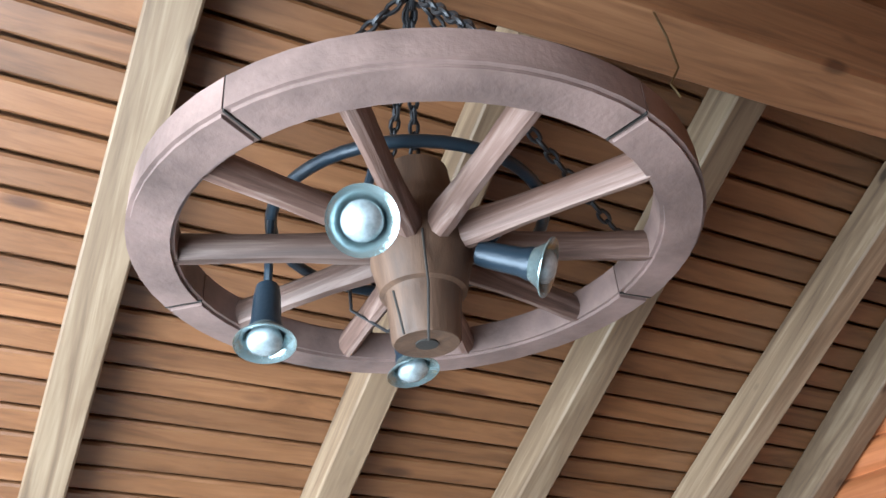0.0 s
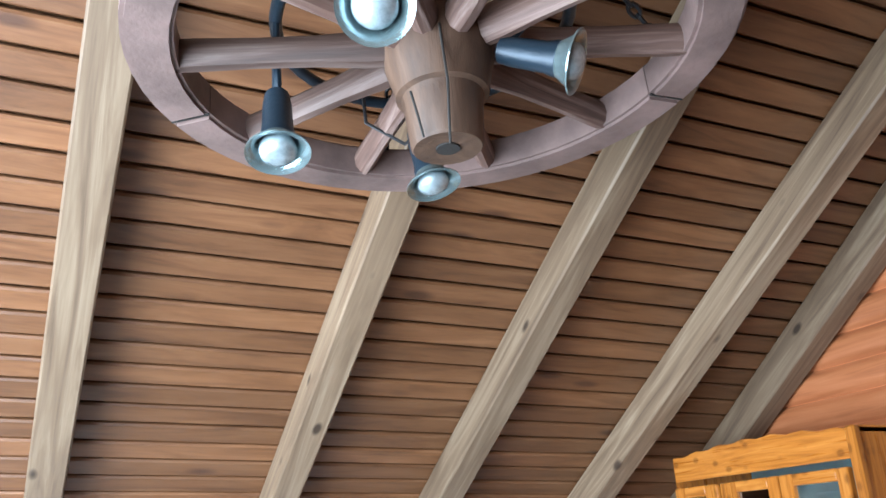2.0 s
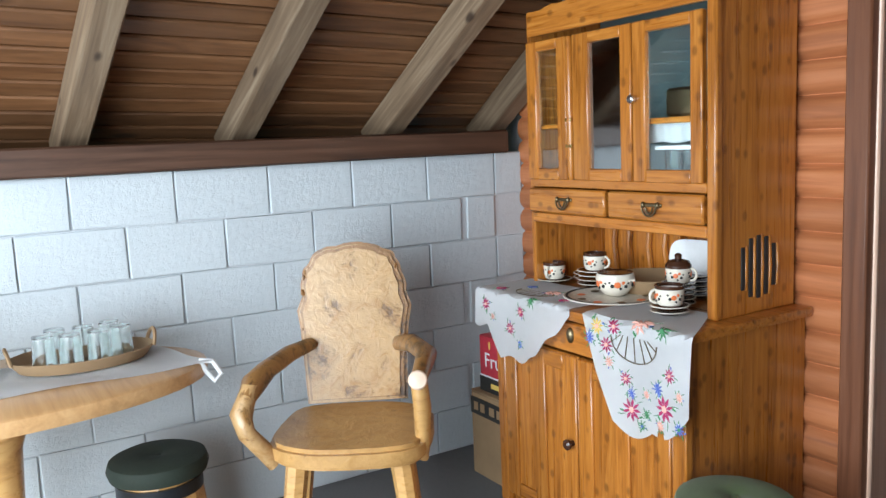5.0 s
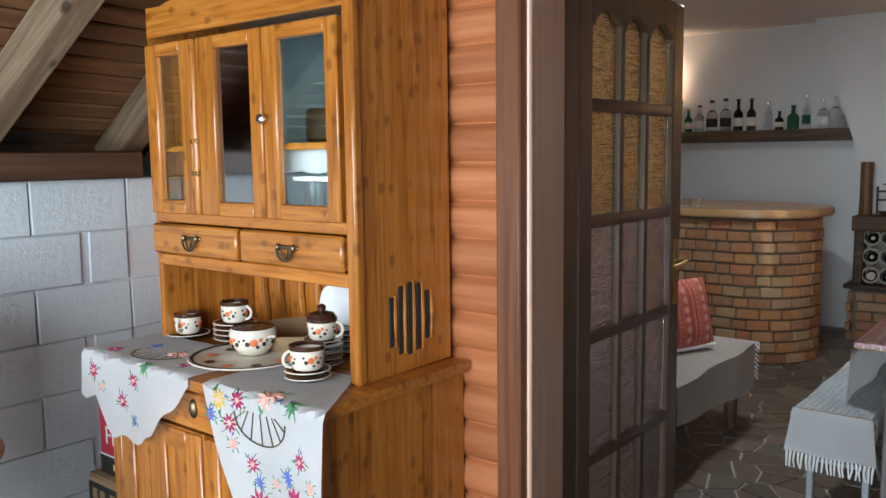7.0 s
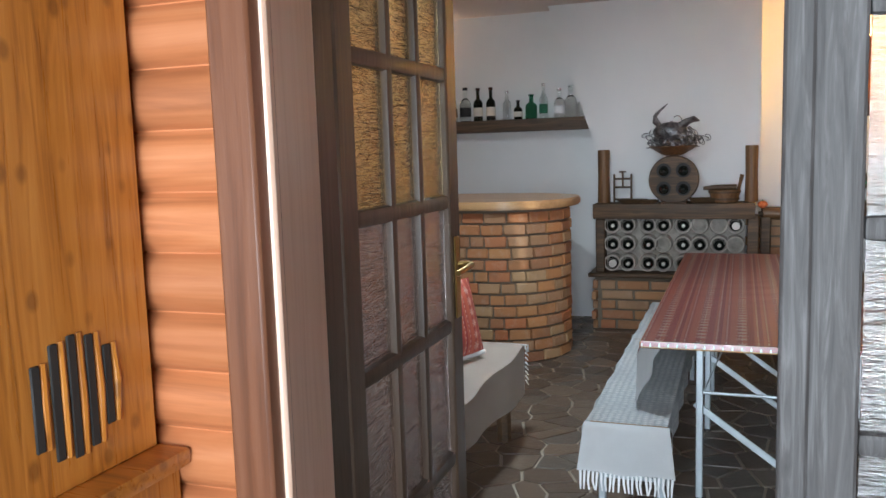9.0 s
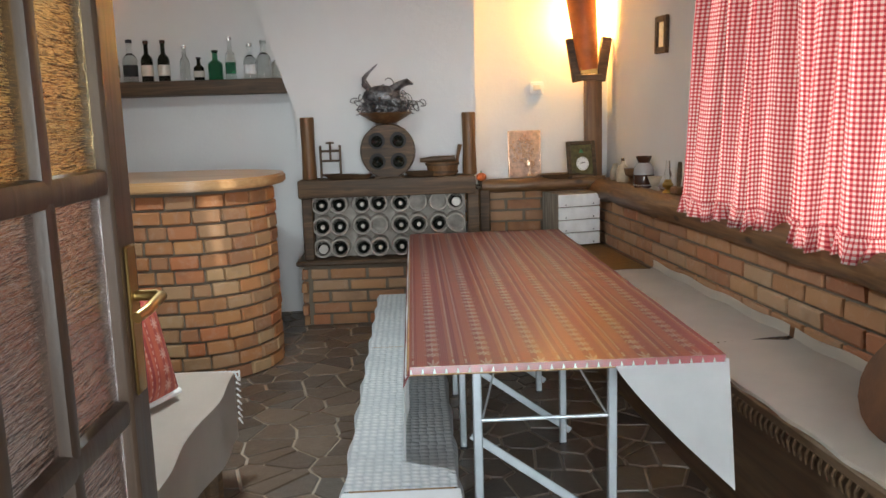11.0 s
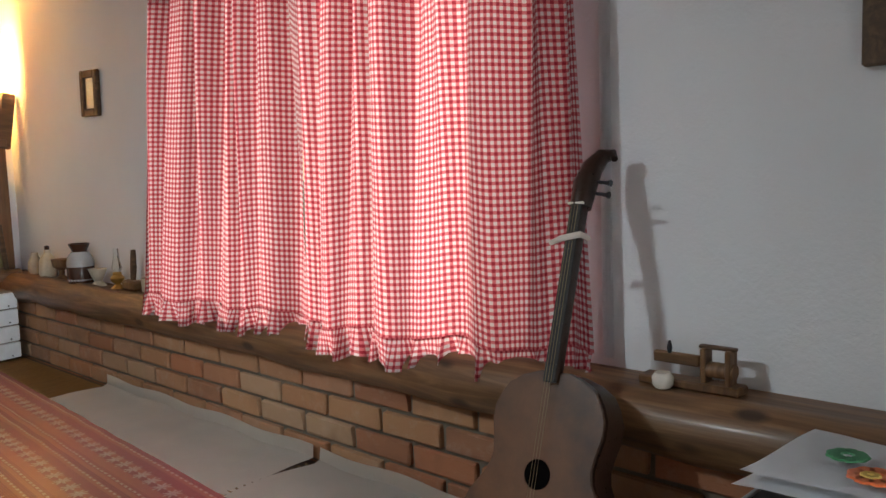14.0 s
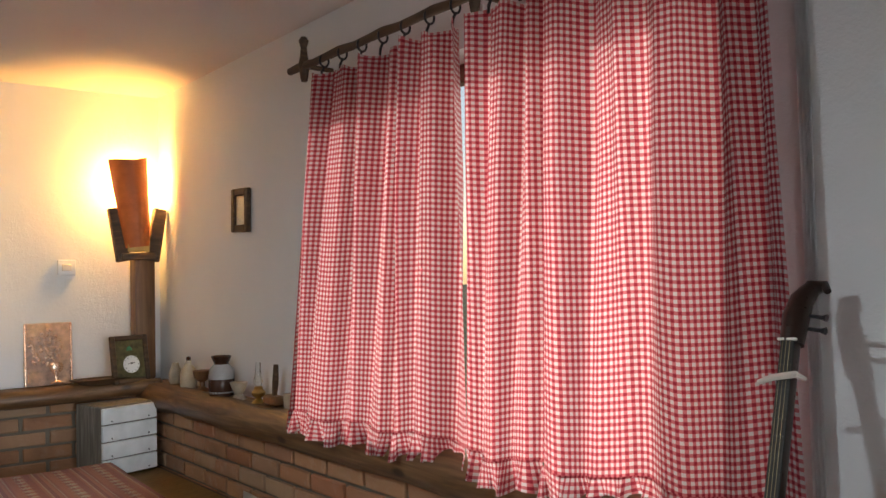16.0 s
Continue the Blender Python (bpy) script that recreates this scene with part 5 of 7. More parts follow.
curtain(5.58, 6.54, 5.60, 6.69, 3, "red and white gingham curtain drawn over the window")
curtain(4.572, 5.545, 4.535, 5.56, 8, "red and white gingham curtain drawn beside the guitar", 0.075)
g = thing("curtain_rod", WIN, "dark knobbed wooden curtain rod with turned ends", "curtain rod")
part("rod", tube([(6.74 - 0.1 * i, 0.14, 2.462 + 0.003 * math.sin(i * 2.1)) for i in range(25)], [0.016 + 0.003 * (i % 3 == 1) for i in range(25)], 10), M_RUSTIC_X, g)
for x in (6.62, 5.54, 4.50):
    part("bracket", lathe([(0.012, -0.075), (0.016, -0.06), (0.02, -0.03), (0.024, 0.0), (0.017, 0.03), (0.013, 0.07), (0.022, 0.1), (0.012, 0.115)], 12, None, Matrix.Translation((x, 0.14, 2.47))), M_RUSTIC, g)
    part("bracket_arm", tube([(x, 0.14, 2.462), (x, 0.0, 2.462)], 0.011, 8), M_RUSTIC, g)
part("white_curtain_tape", box(5.55, 0.105, 2.40, 0.03, 0.01, 0.07, 0.003), M_LINEN, g, "white cloth end between the curtains")
solid("net_curtain", sheet(20, 12, lambda u, v: (4.53 + 0.03 * u, 0.009 + 0.004 * math.sin(u * 20), 2.38 - 1.38 * v), None, 0.002), M_LINEN, WIN, "thin white inner curtain edge beside the gingham", "curtain")

# log sill and board on the low brick wall
def rough_log(length, r, seed, segs=14, step=0.25):
    rnd = random.Random(seed)
    n = int(length / step) + 1
    pts = [(length * i / n, rnd.uniform(-0.012, 0.012), rnd.uniform(-0.008, 0.008)) for i in range(n + 1)]
    return tube(pts, [r * rnd.uniform(0.9, 1.08) for _ in pts], segs)


solid("log_sill", rough_log(5.55, 0.078, 2), M_SILLLOG, W(3.02, 0.118, 0.905), "round debarked log along the edge of the window sill", "sill")
solid("sill_board", box(2.8, 0.055, 0, 5.6, 0.11, 0.03, 0.004), M_SILLLOG, W(3.0, 0.001, 0.963), "dark wooden sill board behind the log", "sill")
solid("log_sill", rough_log(0.92, 0.05, 5, 12, 0.15), M_SILLLOG, pose(8.43, 0.19, 0.955, 0, 0, 90), "short log on the low back wall", "sill")
solid("sill_board", box(0, 0.47, 0, 0.2, 0.94, 0.03, 0.004), M_RUSTIC, pose(8.55, 0.18, 0.975), "dark wooden board on the low back wall", "sill")
low_window_wall = solid("wall_low_window", box(2.8, 0.055, 0.44, 5.6, 0.11, 0.88, 0), M_MORTAR, W(3.0, 0.001, 0), "low brick wall under the window sill", "wall", kind="structure", soft=False)
low_back_wall = solid("wall_low_back", box(0, 0, 0, 0.14, 0.95, 0.95, 0), M_MORTAR, pose(8.585, 0.665, 0.475), "low brick wall under the back sill", "wall", kind="structure", soft=False)

# fixed bench along the window wall
g = thing("wall_bench", WIN, "long fixed wooden bench under the window", "bench")
part("seat_board", box(6.25, 0.37, 0.485, 4.3, 0.49, 0.04, 0.008), M_RUSTIC_X, g)
part("front_board", box(6.25, 0.575, 0.23, 4.3, 0.03, 0.46, 0.006), M_RUSTIC_X, g)
for x in (4.12, 8.36):
    part("end_board", box(x, 0.36, 0.232, 0.04, 0.4, 0.462, 0.004), M_RUSTIC, g)


def runner(x0, x1, seed, label):
    rnd = random.Random(seed)
    g = thing("bench_runner", WIN, label, "runner", "runners on the wall bench")
    ph = rnd.uniform(0, 6)

    def f(u, v):
        x = x0 + (x1 - x0) * u + 0.015 * math.sin(v * 5 + ph)
        if v < 0.12:
            return Vector((x, 0.15, 0.57 - 0.048 * v / 0.12 + 0.006 * math.sin(u * 20 + ph)))
        y = 0.15 + (v - 0.12) / 0.72 * 0.455
        if v < 0.84:
            return Vector((x, y, 0.522 + 0.004 * math.sin(u * 17 + v * 8) + 0.003 * math.sin(u * 41)))
        return Vector((x, 0.606 + 0.004 * math.sin(u * 30), 0.519 - (v - 0.84) * 0.25))

    part("cloth", sheet(50, 26, f, None, 0.006), M_RUNNER, g)
    bm = bmesh.new()
    for i in range(int((x1 - x0) / 0.035)):
        x = x0 + 0.02 + i * 0.035
        tube([(x, 0.612, 0.472), (x + 0.008, 0.616, 0.45), (x + rnd.uniform(-0.01, 0.01), 0.614, 0.42)], [0.005, 0.006, 0.003], 5, bm)
    tagged(part("fringe", bm, M_RUSTIC, g), "brown knotted fringe along the front", kind="stuff")
    bm = bmesh.new()
    for i in range(13):
        y = 0.19 + i * 0.03
        tube([(x0 + 0.005, y, 0.519), (x0 - 0.03, y + rnd.uniform(-0.01, 0.01), 0.516)], 0.004, 5, bm)
    tagged(part("end_fringe", bm, M_CARD, g), "brown knotted end fringe", kind="stuff")


runner(5.62, 7.22, 1, "cream woven runner on the wall bench")
runner(4.12, 5.60, 2, "pinkish cream woven runner beneath the guitar")
solid("straw_mat", sheet(20, 12, lambda u, v: (7.25 + 1.05 * u, 0.16 + 0.42 * v, 0.512 + 0.004 * math.sin(u * 60) * math.sin(v * 30)), None, 0.008), wood("straw", (0.16, 0.085, 0.025), (0.34, 0.19, 0.06), (0.46, 0.28, 0.1), 1, 3, 0, 0.7), WIN, "woven straw mat at the corner of the bench", "mat")

# weathered white drawer box in the corner
g = thing("drawer_box", pose(8.19, 0.43, 0.521, 0, 0, 16), "small weathered white four-drawer box on the bench", "drawers")
part("case", box(0.135, 0, 0.19, 0.26, 0.33, 0.38, 0.004), wood("weathered_case", (0.10, 0.08, 0.06), (0.2, 0.17, 0.14), (0.42, 0.38, 0.33), 2, 1.5, 0.3, 0.8), g)
for k in range(4):
    d = part("drawer", box(-0.002, 0, 0.05 + 0.093 * k, 0.02, 0.325, 0.086, 0.004), M_WHITE, g)
    for y in (-0.11, 0.11):
        part("nail", lathe([(0.005, 0), (0.004, 0.003)], 8, None, aim((-0.012, y, 0.022 + 0.093 * k), (-1, 0, 0))), M_IRON, d)

# wall sconces with half-pipe tile shades
def sconce(m, lean, label):
    g = thing("wall_sconce", m, label, "wall lamp", "tile wall lamps")
    for s in (-1, 1):
        part("bracket_board", box(0, 0, 0.155, 0.05, 0.075, 0.32, 0.006), M_RUSTIC, g, m=pose(0.02, s * 0.085, -0.005, s * -9))
    part("bracket_base", box(0.015, 0, 0.02, 0.06, 0.2, 0.045, 0.006), M_RUSTIC, g)
    part("brass_plate", box(-0.035, 0.01, 0.07, 0.012, 0.125, 0.05, 0.004), M_BRASS, g)
    bm = bmesh.new()
    prof = []
    for r in (0.105, 0.093):
        prof.append([(-r * math.cos(t), 0.98 * r * math.sin(t)) for t in [math.pi * (k / 16 - 0.5) for k in range(17)]])
    rings = []
    for z, q in ((0.075, 0.68), (0.25, 0.84), (0.45, 0.98), (0.58, 1.06)):
        rings.append([bm.verts.new((x * q, y * q, z + (0.02 * abs(y) / 0.1 if z > 0.5 else 0))) for x, y in prof[0] + prof[1][::-1]])
    n = len(rings[0])
    for a, c in zip(rings, rings[1:]):
        for i in range(n):
            bm.faces.new((a[i], a[(i + 1) % n], c[(i + 1) % n], c[i]))
    bm.faces.new(rings[0][::-1]); bm.faces.new(rings[-1])
    bmesh.ops.recalc_face_normals(bm, faces=bm.faces[:])
    part("tile_shade", bm, M_TILE, g, "terracotta half-pipe roof tile shade", pose(0, 0, 0, lean))
    glow = Nodes("lamp_glow")
    glow.done((1, 0.8, 0.5), 0.3)
    glow.b.inputs["Emission Color"].default_value = (1, 0.62, 0.22, 1)
    glow.b.inputs["Emission Strength"].default_value = 30
    part("bulb", lathe([(0.012, 0.28), (0.016, 0.3), (0.028, 0.33), (0.03, 0.355), (0.02, 0.375), (0.003, 0.38)], 16), glow.m, g, "glowing bulb behind the tile", Matrix.Translation((0.02, 0, 0.05)))
    return g


sconce(pose(8.50, 0.285, 1.705), -6, "wall lamp with a terracotta roof-tile shade on a post")
bulb_light("sconce_bulb", (8.545, 0.305, 2.17), 40, WARM, 0.035)
sconce(pose(RX1 - 0.061, 4.265, 1.80), 5, "wall lamp with a terracotta roof-tile shade by the bar")
bulb_light("sconce_bulb_bar", (8.56, 4.25, 2.34), 5, (1.0, 0.93, 0.74), 0.05)
solid("lamp_post", box(0, 0, 0.37, 0.11, 0.12, 0.74, 0.012, 2), M_POST, pose(8.57, 0.245, 0.992), "knotty square timber post under the wall lamp", "post")

# back wall: socket, relief, clock, pictures
g = thing("wall_socket", pose(RX1, 0.655, 1.665), "white plastic wall socket plate", "socket")
part("plate", box(-0.012, 0, 0, 0.024, 0.1, 0.09, 0.008, 2), M_WHITE, g)
part("insert", box(-0.026, 0, 0, 0.006, 0.055, 0.04, 0.003), M_CREAM, g)
g = thing("copper_relief", pose(RX1 - 0.05, 0.76, 0.992, 0, 4, 0), "embossed copper relief picture of a grapevine and goblet", "relief")
M_EMBOSS = plain("embossed_copper", (0.60, 0.46, 0.40), 0.36, 0.55, 0.35, 30, 0.006)
part("plate", box(0, 0, 0.18, 0.008, 0.25, 0.355, 0.003), M_EMBOSS, g)
rnd = random.Random(3)
bm = bmesh.new()
for i in range(70):
    a, q = rnd.uniform(0, 6.28), rnd.random() ** 0.5
    lathe([(0.012, -0.004), (0.010, 0.003), (0.004, 0.006)], 8, bm, aim((-0.004, 0.02 + 0.085 * q * math.cos(a), 0.22 + 0.11 * q * math.sin(a)), (-1, 0, 0)))
part("grapes", bm, M_COPPER, g)
part("goblet", lathe([(0.036, 0), (0.03, 0.008), (0.010, 0.016), (0.010, 0.05), (0.034, 0.075), (0.038, 0.1), (0.030, 0.115), (0.012, 0.12)], 16, None, Matrix.Translation((-0.008, -0.04, 0.012)) @ Matrix.Diagonal((0.35, 1, 1, 1))), M_COPPER, g)
for y in (0.12, -0.12):
    part("border", box(-0.003, y, 0.18, 0.012, 0.012, 0.35, 0.003), M_COPPER, g)
g = thing("clock_picture", pose(8.40, 0.36, 0.992, 0, 9, 14), "dark framed picture with a round white clock face", "clock")
part("panel", box(0, 0, 0.135, 0.012, 0.19, 0.25, 0.002), plain("olive_panel", (0.10, 0.085, 0.03), 0.5, 0, 0.5, 30), g)
for y in (-0.1, 0.1):
    part("frame_side", box(-0.004, y, 0.135, 0.026, 0.028, 0.275, 0.005), M_RUSTIC, g)
for z in (0.012, 0.258):
    part("frame_rail", box(-0.004, 0, z, 0.0255, 0.172, 0.028, 0.005), M_RUSTIC, g)
f = part("clock_face", lathe([(0.05, 0), (0.05, 0.003), (0.003, 0.004)], 28, None, aim((-0.006, -0.005, 0.105), (-1, 0, 0))), M_WHITE, g, "round white clock dial")
part("hour_hand", box(-0.0125, -0.011, 0.113, 0.0015, 0.028, 0.004, 0, 1), M_INK, f)
part("minute_hand", box(-0.0125, 0.004, 0.108, 0.0015, 0.03, 0.003, 0, 1), M_INK, f)
for k in range(12):
    a = math.pi * k / 6
    part("hour_mark", box(-0.0105, -0.005 + 0.042 * math.sin(a), 0.105 + 0.042 * math.cos(a), 0.001, 0.004, 0.004, 0), M_INK, f)
part("bell_motif", lathe([(0.02, 0), (0.016, 0.01), (0.01, 0.022), (0.003, 0.026)], 12, None, Matrix.Translation((-0.006, 0.0, 0.185)) @ Matrix.Diagonal((0.3, 1, 1, 1))), M_GREEN, g)


def wall_picture(m, w, hgt, label, inner):
    g = thing("wall_picture", m, label, "picture")
    fr = 0.2 * w
    for x in (-w / 2 + fr / 2, w / 2 - fr / 2):
        part("frame_side", box(x, 0.012, 0, fr, 0.024, hgt, 0.005), M_RUSTIC, g)
    for z in (-hgt / 2 + fr / 2, hgt / 2 - fr / 2):
        part("frame_rail", box(0, 0.012, z, w - 2 * fr, 0.0235, fr, 0.005), M_RUSTIC_X, g)
    part("sheet", box(0, 0.006, 0, w - 2 * fr, 0.008, hgt - 2 * fr, 0), inner, g)
    part("glass", box(0, 0.013, 0, w - 2 * fr, 0.003, hgt - 2 * fr, 0), M_GLASS, g, soft=False)
    part("mount_line", box(0, 0.0105, 0, w - 2.9 * fr, 0.001, hgt - 2.6 * fr, 0), M_CREAM, g)


wall_picture(W(7.50, 0.002, 1.925, 0, -2), 0.19, 0.225, "small dark wooden frame with a yellowed sheet", M_PAPER)
wall_picture(W(3.62, 0.002, 1.92), 0.66, 0.50, "large black framed picture on the white wall", M_PAPER)

# small pottery and lamps on the sill
def pot(name, x, d, prof, material, label, category, extra=None):
    g = thing(name, W(x, d, 0.9795), label, category)
    part("body", lathe(prof, 22), material, g)
    if extra:
        extra(g)
    return g


def jug_handle(g):
    part("handle", tube([(0.03 + 0.026 * math.sin(t), 0, 0.1 + 0.03 * math.cos(t)) for t in [math.pi * k / 8 for k in range(9)]], 0.005, 6), M_CREAM, g)
    part("stopper", lathe([(0.012, 0.15), (0.014, 0.165), (0.006, 0.172)], 12), M_BROWNGLAZE, g)


M_STONEWARE = plain("stoneware", (0.42, 0.35, 0.26), 0.5, 0, 0.3)
pot("small_flask", 8.28, 0.06, [(0.03, 0), (0.04, 0.02), (0.036, 0.07), (0.02, 0.1), (0.018, 0.12)], M_STONEWARE, "small brown stoneware flask on the sill", "flask")
pot("cider_jug", 8.04, 0.08, [(0.04, 0), (0.047, 0.01), (0.046, 0.08), (0.035, 0.11), (0.016, 0.13), (0.015, 0.15)], plain("buff_glaze", (0.50, 0.40, 0.28), 0.3, 0, 0.3), "small cream stoneware jug with a handle", "jug", jug_handle)
pot("wooden_goblet", 7.83, 0.09, [(0.04, 0), (0.032, 0.01), (0.014, 0.025), (0.014, 0.05), (0.042, 0.07), (0.05, 0.11), (0.046, 0.112)], M_POST, "turned wooden goblet on the sill", "goblet")
def jar_parts(g):
    part("dark_band", lathe([(0.0605, 0.002), (0.0665, 0.03), (0.0665, 0.085), (0.066, 0.086), (0.064, 0.03), (0.058, 0.003)], 24), M_BROWNGLAZE, g, "dark brown lower half")
    part("neck", lathe([(0.04, 0.155), (0.036, 0.165), (0.052, 0.2), (0.048, 0.202), (0.034, 0.165)], 22), M_BROWNGLAZE, g, "dark glazed neck")
pot("stoneware_jar", 7.60, 0.085, [(0.058, 0), (0.065, 0.02), (0.066, 0.1), (0.06, 0.135), (0.04, 0.16)], plain("grey_glaze", (0.36, 0.34, 0.33), 0.22), "grey stoneware jar with dark brown lower half", "jar", jar_parts)
pot("small_mortar", 7.40, 0.085, [(0.038, 0), (0.03, 0.012), (0.018, 0.025), (0.03, 0.045), (0.045, 0.085), (0.04, 0.086)], M_STONEWARE, "small turned mortar on the sill", "mortar")
def oil_parts(g):
    part("chimney", lathe([(0.016, 0.075), (0.024, 0.1), (0.014, 0.14), (0.012, 0.19)], 16, cap=False), M_GLASS, g, "glass lamp chimney")
    part("wheel", lathe([(0.02, 0.066), (0.022, 0.072), (0.016, 0.08)], 14), M_BRASS, g)
pot("oil_lamp", 7.22, 0.07, [(0.034, 0), (0.028, 0.008), (0.012, 0.02), (0.03, 0.035), (0.034, 0.05), (0.02, 0.066)], M_BRASS, "small brass oil lamp with a glass chimney", "oil lamp", oil_parts)
g = thing("wooden_last", W(7.08, 0.06, 0.9795), "wooden hand tool leaning on the sill", "tool")
part("block", box(0, 0, 0.025, 0.13, 0.06, 0.045, 0.01), M_POST, g)
part("blade", tube([(0, 0, 0.04), (-0.012, 0, 0.11), (-0.02, 0, 0.19)], [0.012, 0.016, 0.012], 8), M_RUSTIC, g)
pot("sill_cup", 6.92, 0.06, [(0.03, 0), (0.034, 0.01), (0.036, 0.07), (0.032, 0.07)], M_STONEWARE, "small clay cup half behind the curtain", "cup")

# bobbin winder on the sill
g = thing("bobbin_winder", W(4.285, 0.075, 0.9795) @ Matrix.Diagonal((0.72, 0.8, 0.82, 1)), "small old wooden bobbin winder on the sill", "winder")
part("base", box(0.0, 0, 0.012, 0.34, 0.07, 0.024, 0.005), M_POST, g)
part("arm", box(0.055, -0.01, 0.075, 0.16, 0.018, 0.032, 0.004), M_SILLLOG, g)
for x in (-0.05, -0.13):
    part("upright", box(x, 0, 0.07, 0.018, 0.05, 0.1, 0.004), M_POST, g)
part("cross_bar", box(-0.09, 0, 0.122, 0.12, 0.022, 0.01, 0.003), M_RUSTIC_X, g)
part("roller", tube([(-0.055, 0, 0.06), (-0.145, 0, 0.06)], 0.022, 12), M_POST, g)
part("spindle", lathe([(0.006, 0.09), (0.009, 0.105), (0.004, 0.125)], 10, None, Matrix.Translation((0.075, 0, 0.0))), M_IRON, g)
pot("white_pot", 4.335, 0.115, [(0.017, 0), (0.024, 0.008), (0.025, 0.026), (0.018, 0.036)], M_CREAM, "tiny white ceramic pot beside the winder", "pot")

# big-bodied tambura leaning on the wall
GM = WIN @ Matrix.Translation((4.478, 0.46, 0.535)) @ pose(0, 0, 0, 20.6) @ pose(0, 0, 0, 0, 2.4, 0) @ Matrix.Diagonal((1, 1, 0.966, 1))
g = thing("tambura", GM, "old dark brown long-necked string instrument leaning on the wall", "guitar")
half = [(q * 0.94, w * 0.82) for q, w in [(0.0, 0.05), (0.012, 0.12), (0.04, 0.185), (0.09, 0.235), (0.15, 0.257), (0.2, 0.252), (0.25, 0.226), (0.29, 0.193), (0.325, 0.170), (0.355, 0.165), (0.39, 0.172), (0.43, 0.184), (0.47, 0.184), (0.505, 0.168), (0.535, 0.145), (0.558, 0.10), (0.572, 0.05)]]
outline = [(w, s) for s, w in half] + [(-w, s) for s, w in half[::-1]]
M_GUITAR = plain("guitar_varnish", (0.08, 0.032, 0.012), 0.34, 0, 0.8, 4, 0.0008, Coat_Weight=1.0, Coat_Roughness=0.2)
M_GUITARD = plain("guitar_side", (0.022, 0.009, 0.005), 0.3, 0, 0.3, 5)
XZ = Matrix(((1, 0, 0, 0), (0, 0, -1, 0), (0, 1, 0, 0), (0, 0, 0, 1)))   # outline (x, z), depth along y
part("body", prism(outline, -0.03, 0.05, 0.006, None, XZ), M_GUITARD, g, "dark hollow body")
inset = [(x * 0.985, z * 0.99 + 0.003) for x, z in outline]
part("soundboard", prism(inset, -0.036, -0.031, 0.002, None, XZ), M_GUITAR, g, "worn brown soundboard")
SH = 0.30
# no opening is cut: a black disc paints the shade inside the soundhole
part("soundhole", lathe([(0.034, 0), (0.034, 0.001)], 28, None, aim((0, 0.0372, SH), (0, 1, 0))), plain("hole_shade_black", (0.004, 0.003, 0.003), 0.95, Specular_IOR_Level=0.0), g)
part("neck", box(0, 0.03, 0.73, 0.030, 0.03, 0.44, 0.008, 2), M_GUITARD, g)
part("fingerboard", box(0, 0.0475, 0.735, 0.031, 0.007, 0.45, 0.002), M_INK, g)
for k in range(10):
    part("fret", box(0, 0.0512, 0.50 + 0.44 * (1 - 2 ** (-(k + 1) / 9.0)) / 0.61, 0.029, 0.001, 0.0015, 0), M_GUITARD, g)
part("head", tube([(0, 0.03, 0.94), (0, 0.025, 1.0), (-0.004, 0.012, 1.05), (-0.018, -0.004, 1.085), (-0.04, -0.012, 1.09), (-0.05, -0.006, 1.075)], [0.026, 0.03, 0.026, 0.02, 0.014, 0.008], 10), M_GUITARD, g, "carved curved head")
part("nut", box(0, 0.052, 0.945, 0.044, 0.006, 0.006, 0.001), M_CREAM, g)
for k, z in enumerate((0.98, 1.01)):
    part("peg", tube([(-0.02, 0.02, z), (-0.055, 0.018, z - 0.005), (-0.065, 0.018, z - 0.006)], [0.004, 0.005, 0.009], 8), M_BLACK, g)
part("bridge", box(0, 0.042, 0.16, 0.08, 0.012, 0.012, 0.003), M_GUITARD, g)
part("tailpiece", box(0, 0.038, 0.02, 0.016, 0.005, 0.05, 0.001), M_SILVER, g)
for x in (-0.008, 0.0, 0.008):
    part("string", tube([(x * 0.5, 0.042, 0.035), (x, 0.05, 0.16), (x, 0.0545, 0.945)], 0.0006, 4), M_OLDBRASS, g)
part("ribbon", tube([(0.055, 0.05, 0.845), (0.02, 0.058, 0.855), (-0.028, 0.055, 0.865), (-0.03, 0.02, 0.865)], [0.006, 0.008, 0.008, 0.006], 6), M_RUNNER, g, "pale cloth ribbon tied round the neck")

# flight case with a folded towel and cables
g = thing("flight_case", W(3.72, 0.33, 0), "black equipment case with metal edges", "case")
CT = 0.86
part("shell", box(0, 0, CT / 2, 0.66, 0.24, CT, 0.008), M_BLACK, g)
for x in (-0.33, 0.33):
    part("metal_edge", box(x, 0.121, CT / 2, 0.03, 0.012, CT, 0.003), M_STEEL, g)
part("metal_edge", box(0, 0.121, CT - 0.014, 0.62, 0.012, 0.03, 0.003), M_STEEL, g)
part("metal_edge", box(0.331, 0, CT - 0.014, 0.012, 0.22, 0.03, 0.003), M_STEEL, g)
part("corner_cap", box(0.315, 0.107, CT - 0.04, 0.06, 0.05, 0.085, 0.008), M_BLACK, g)
for z in (CT - 0.02, CT - 0.06):
    part("rivet", lathe([(0.007, 0), (0.005, 0.004)], 8, None, aim((0.31, 0.133, z), (0, 1, 0))), M_SILVER, g)
bm = bmesh.new()
for k in range(5):
    r = 0.14 + 0.02 * k
    tube([(0.02 * k + r * math.cos(t), 0.02 + 0.02 * k + 0.6 * r * math.sin(t) * (0.8 + 0.04 * k), CT + 0.012 + 0.009 * k - max(0, (math.sin(t) - 0.6)) * 0.16) for t in [2 * math.pi * j / 26 for j in range(26)]], 0.0065, 6, bm, closed=True)
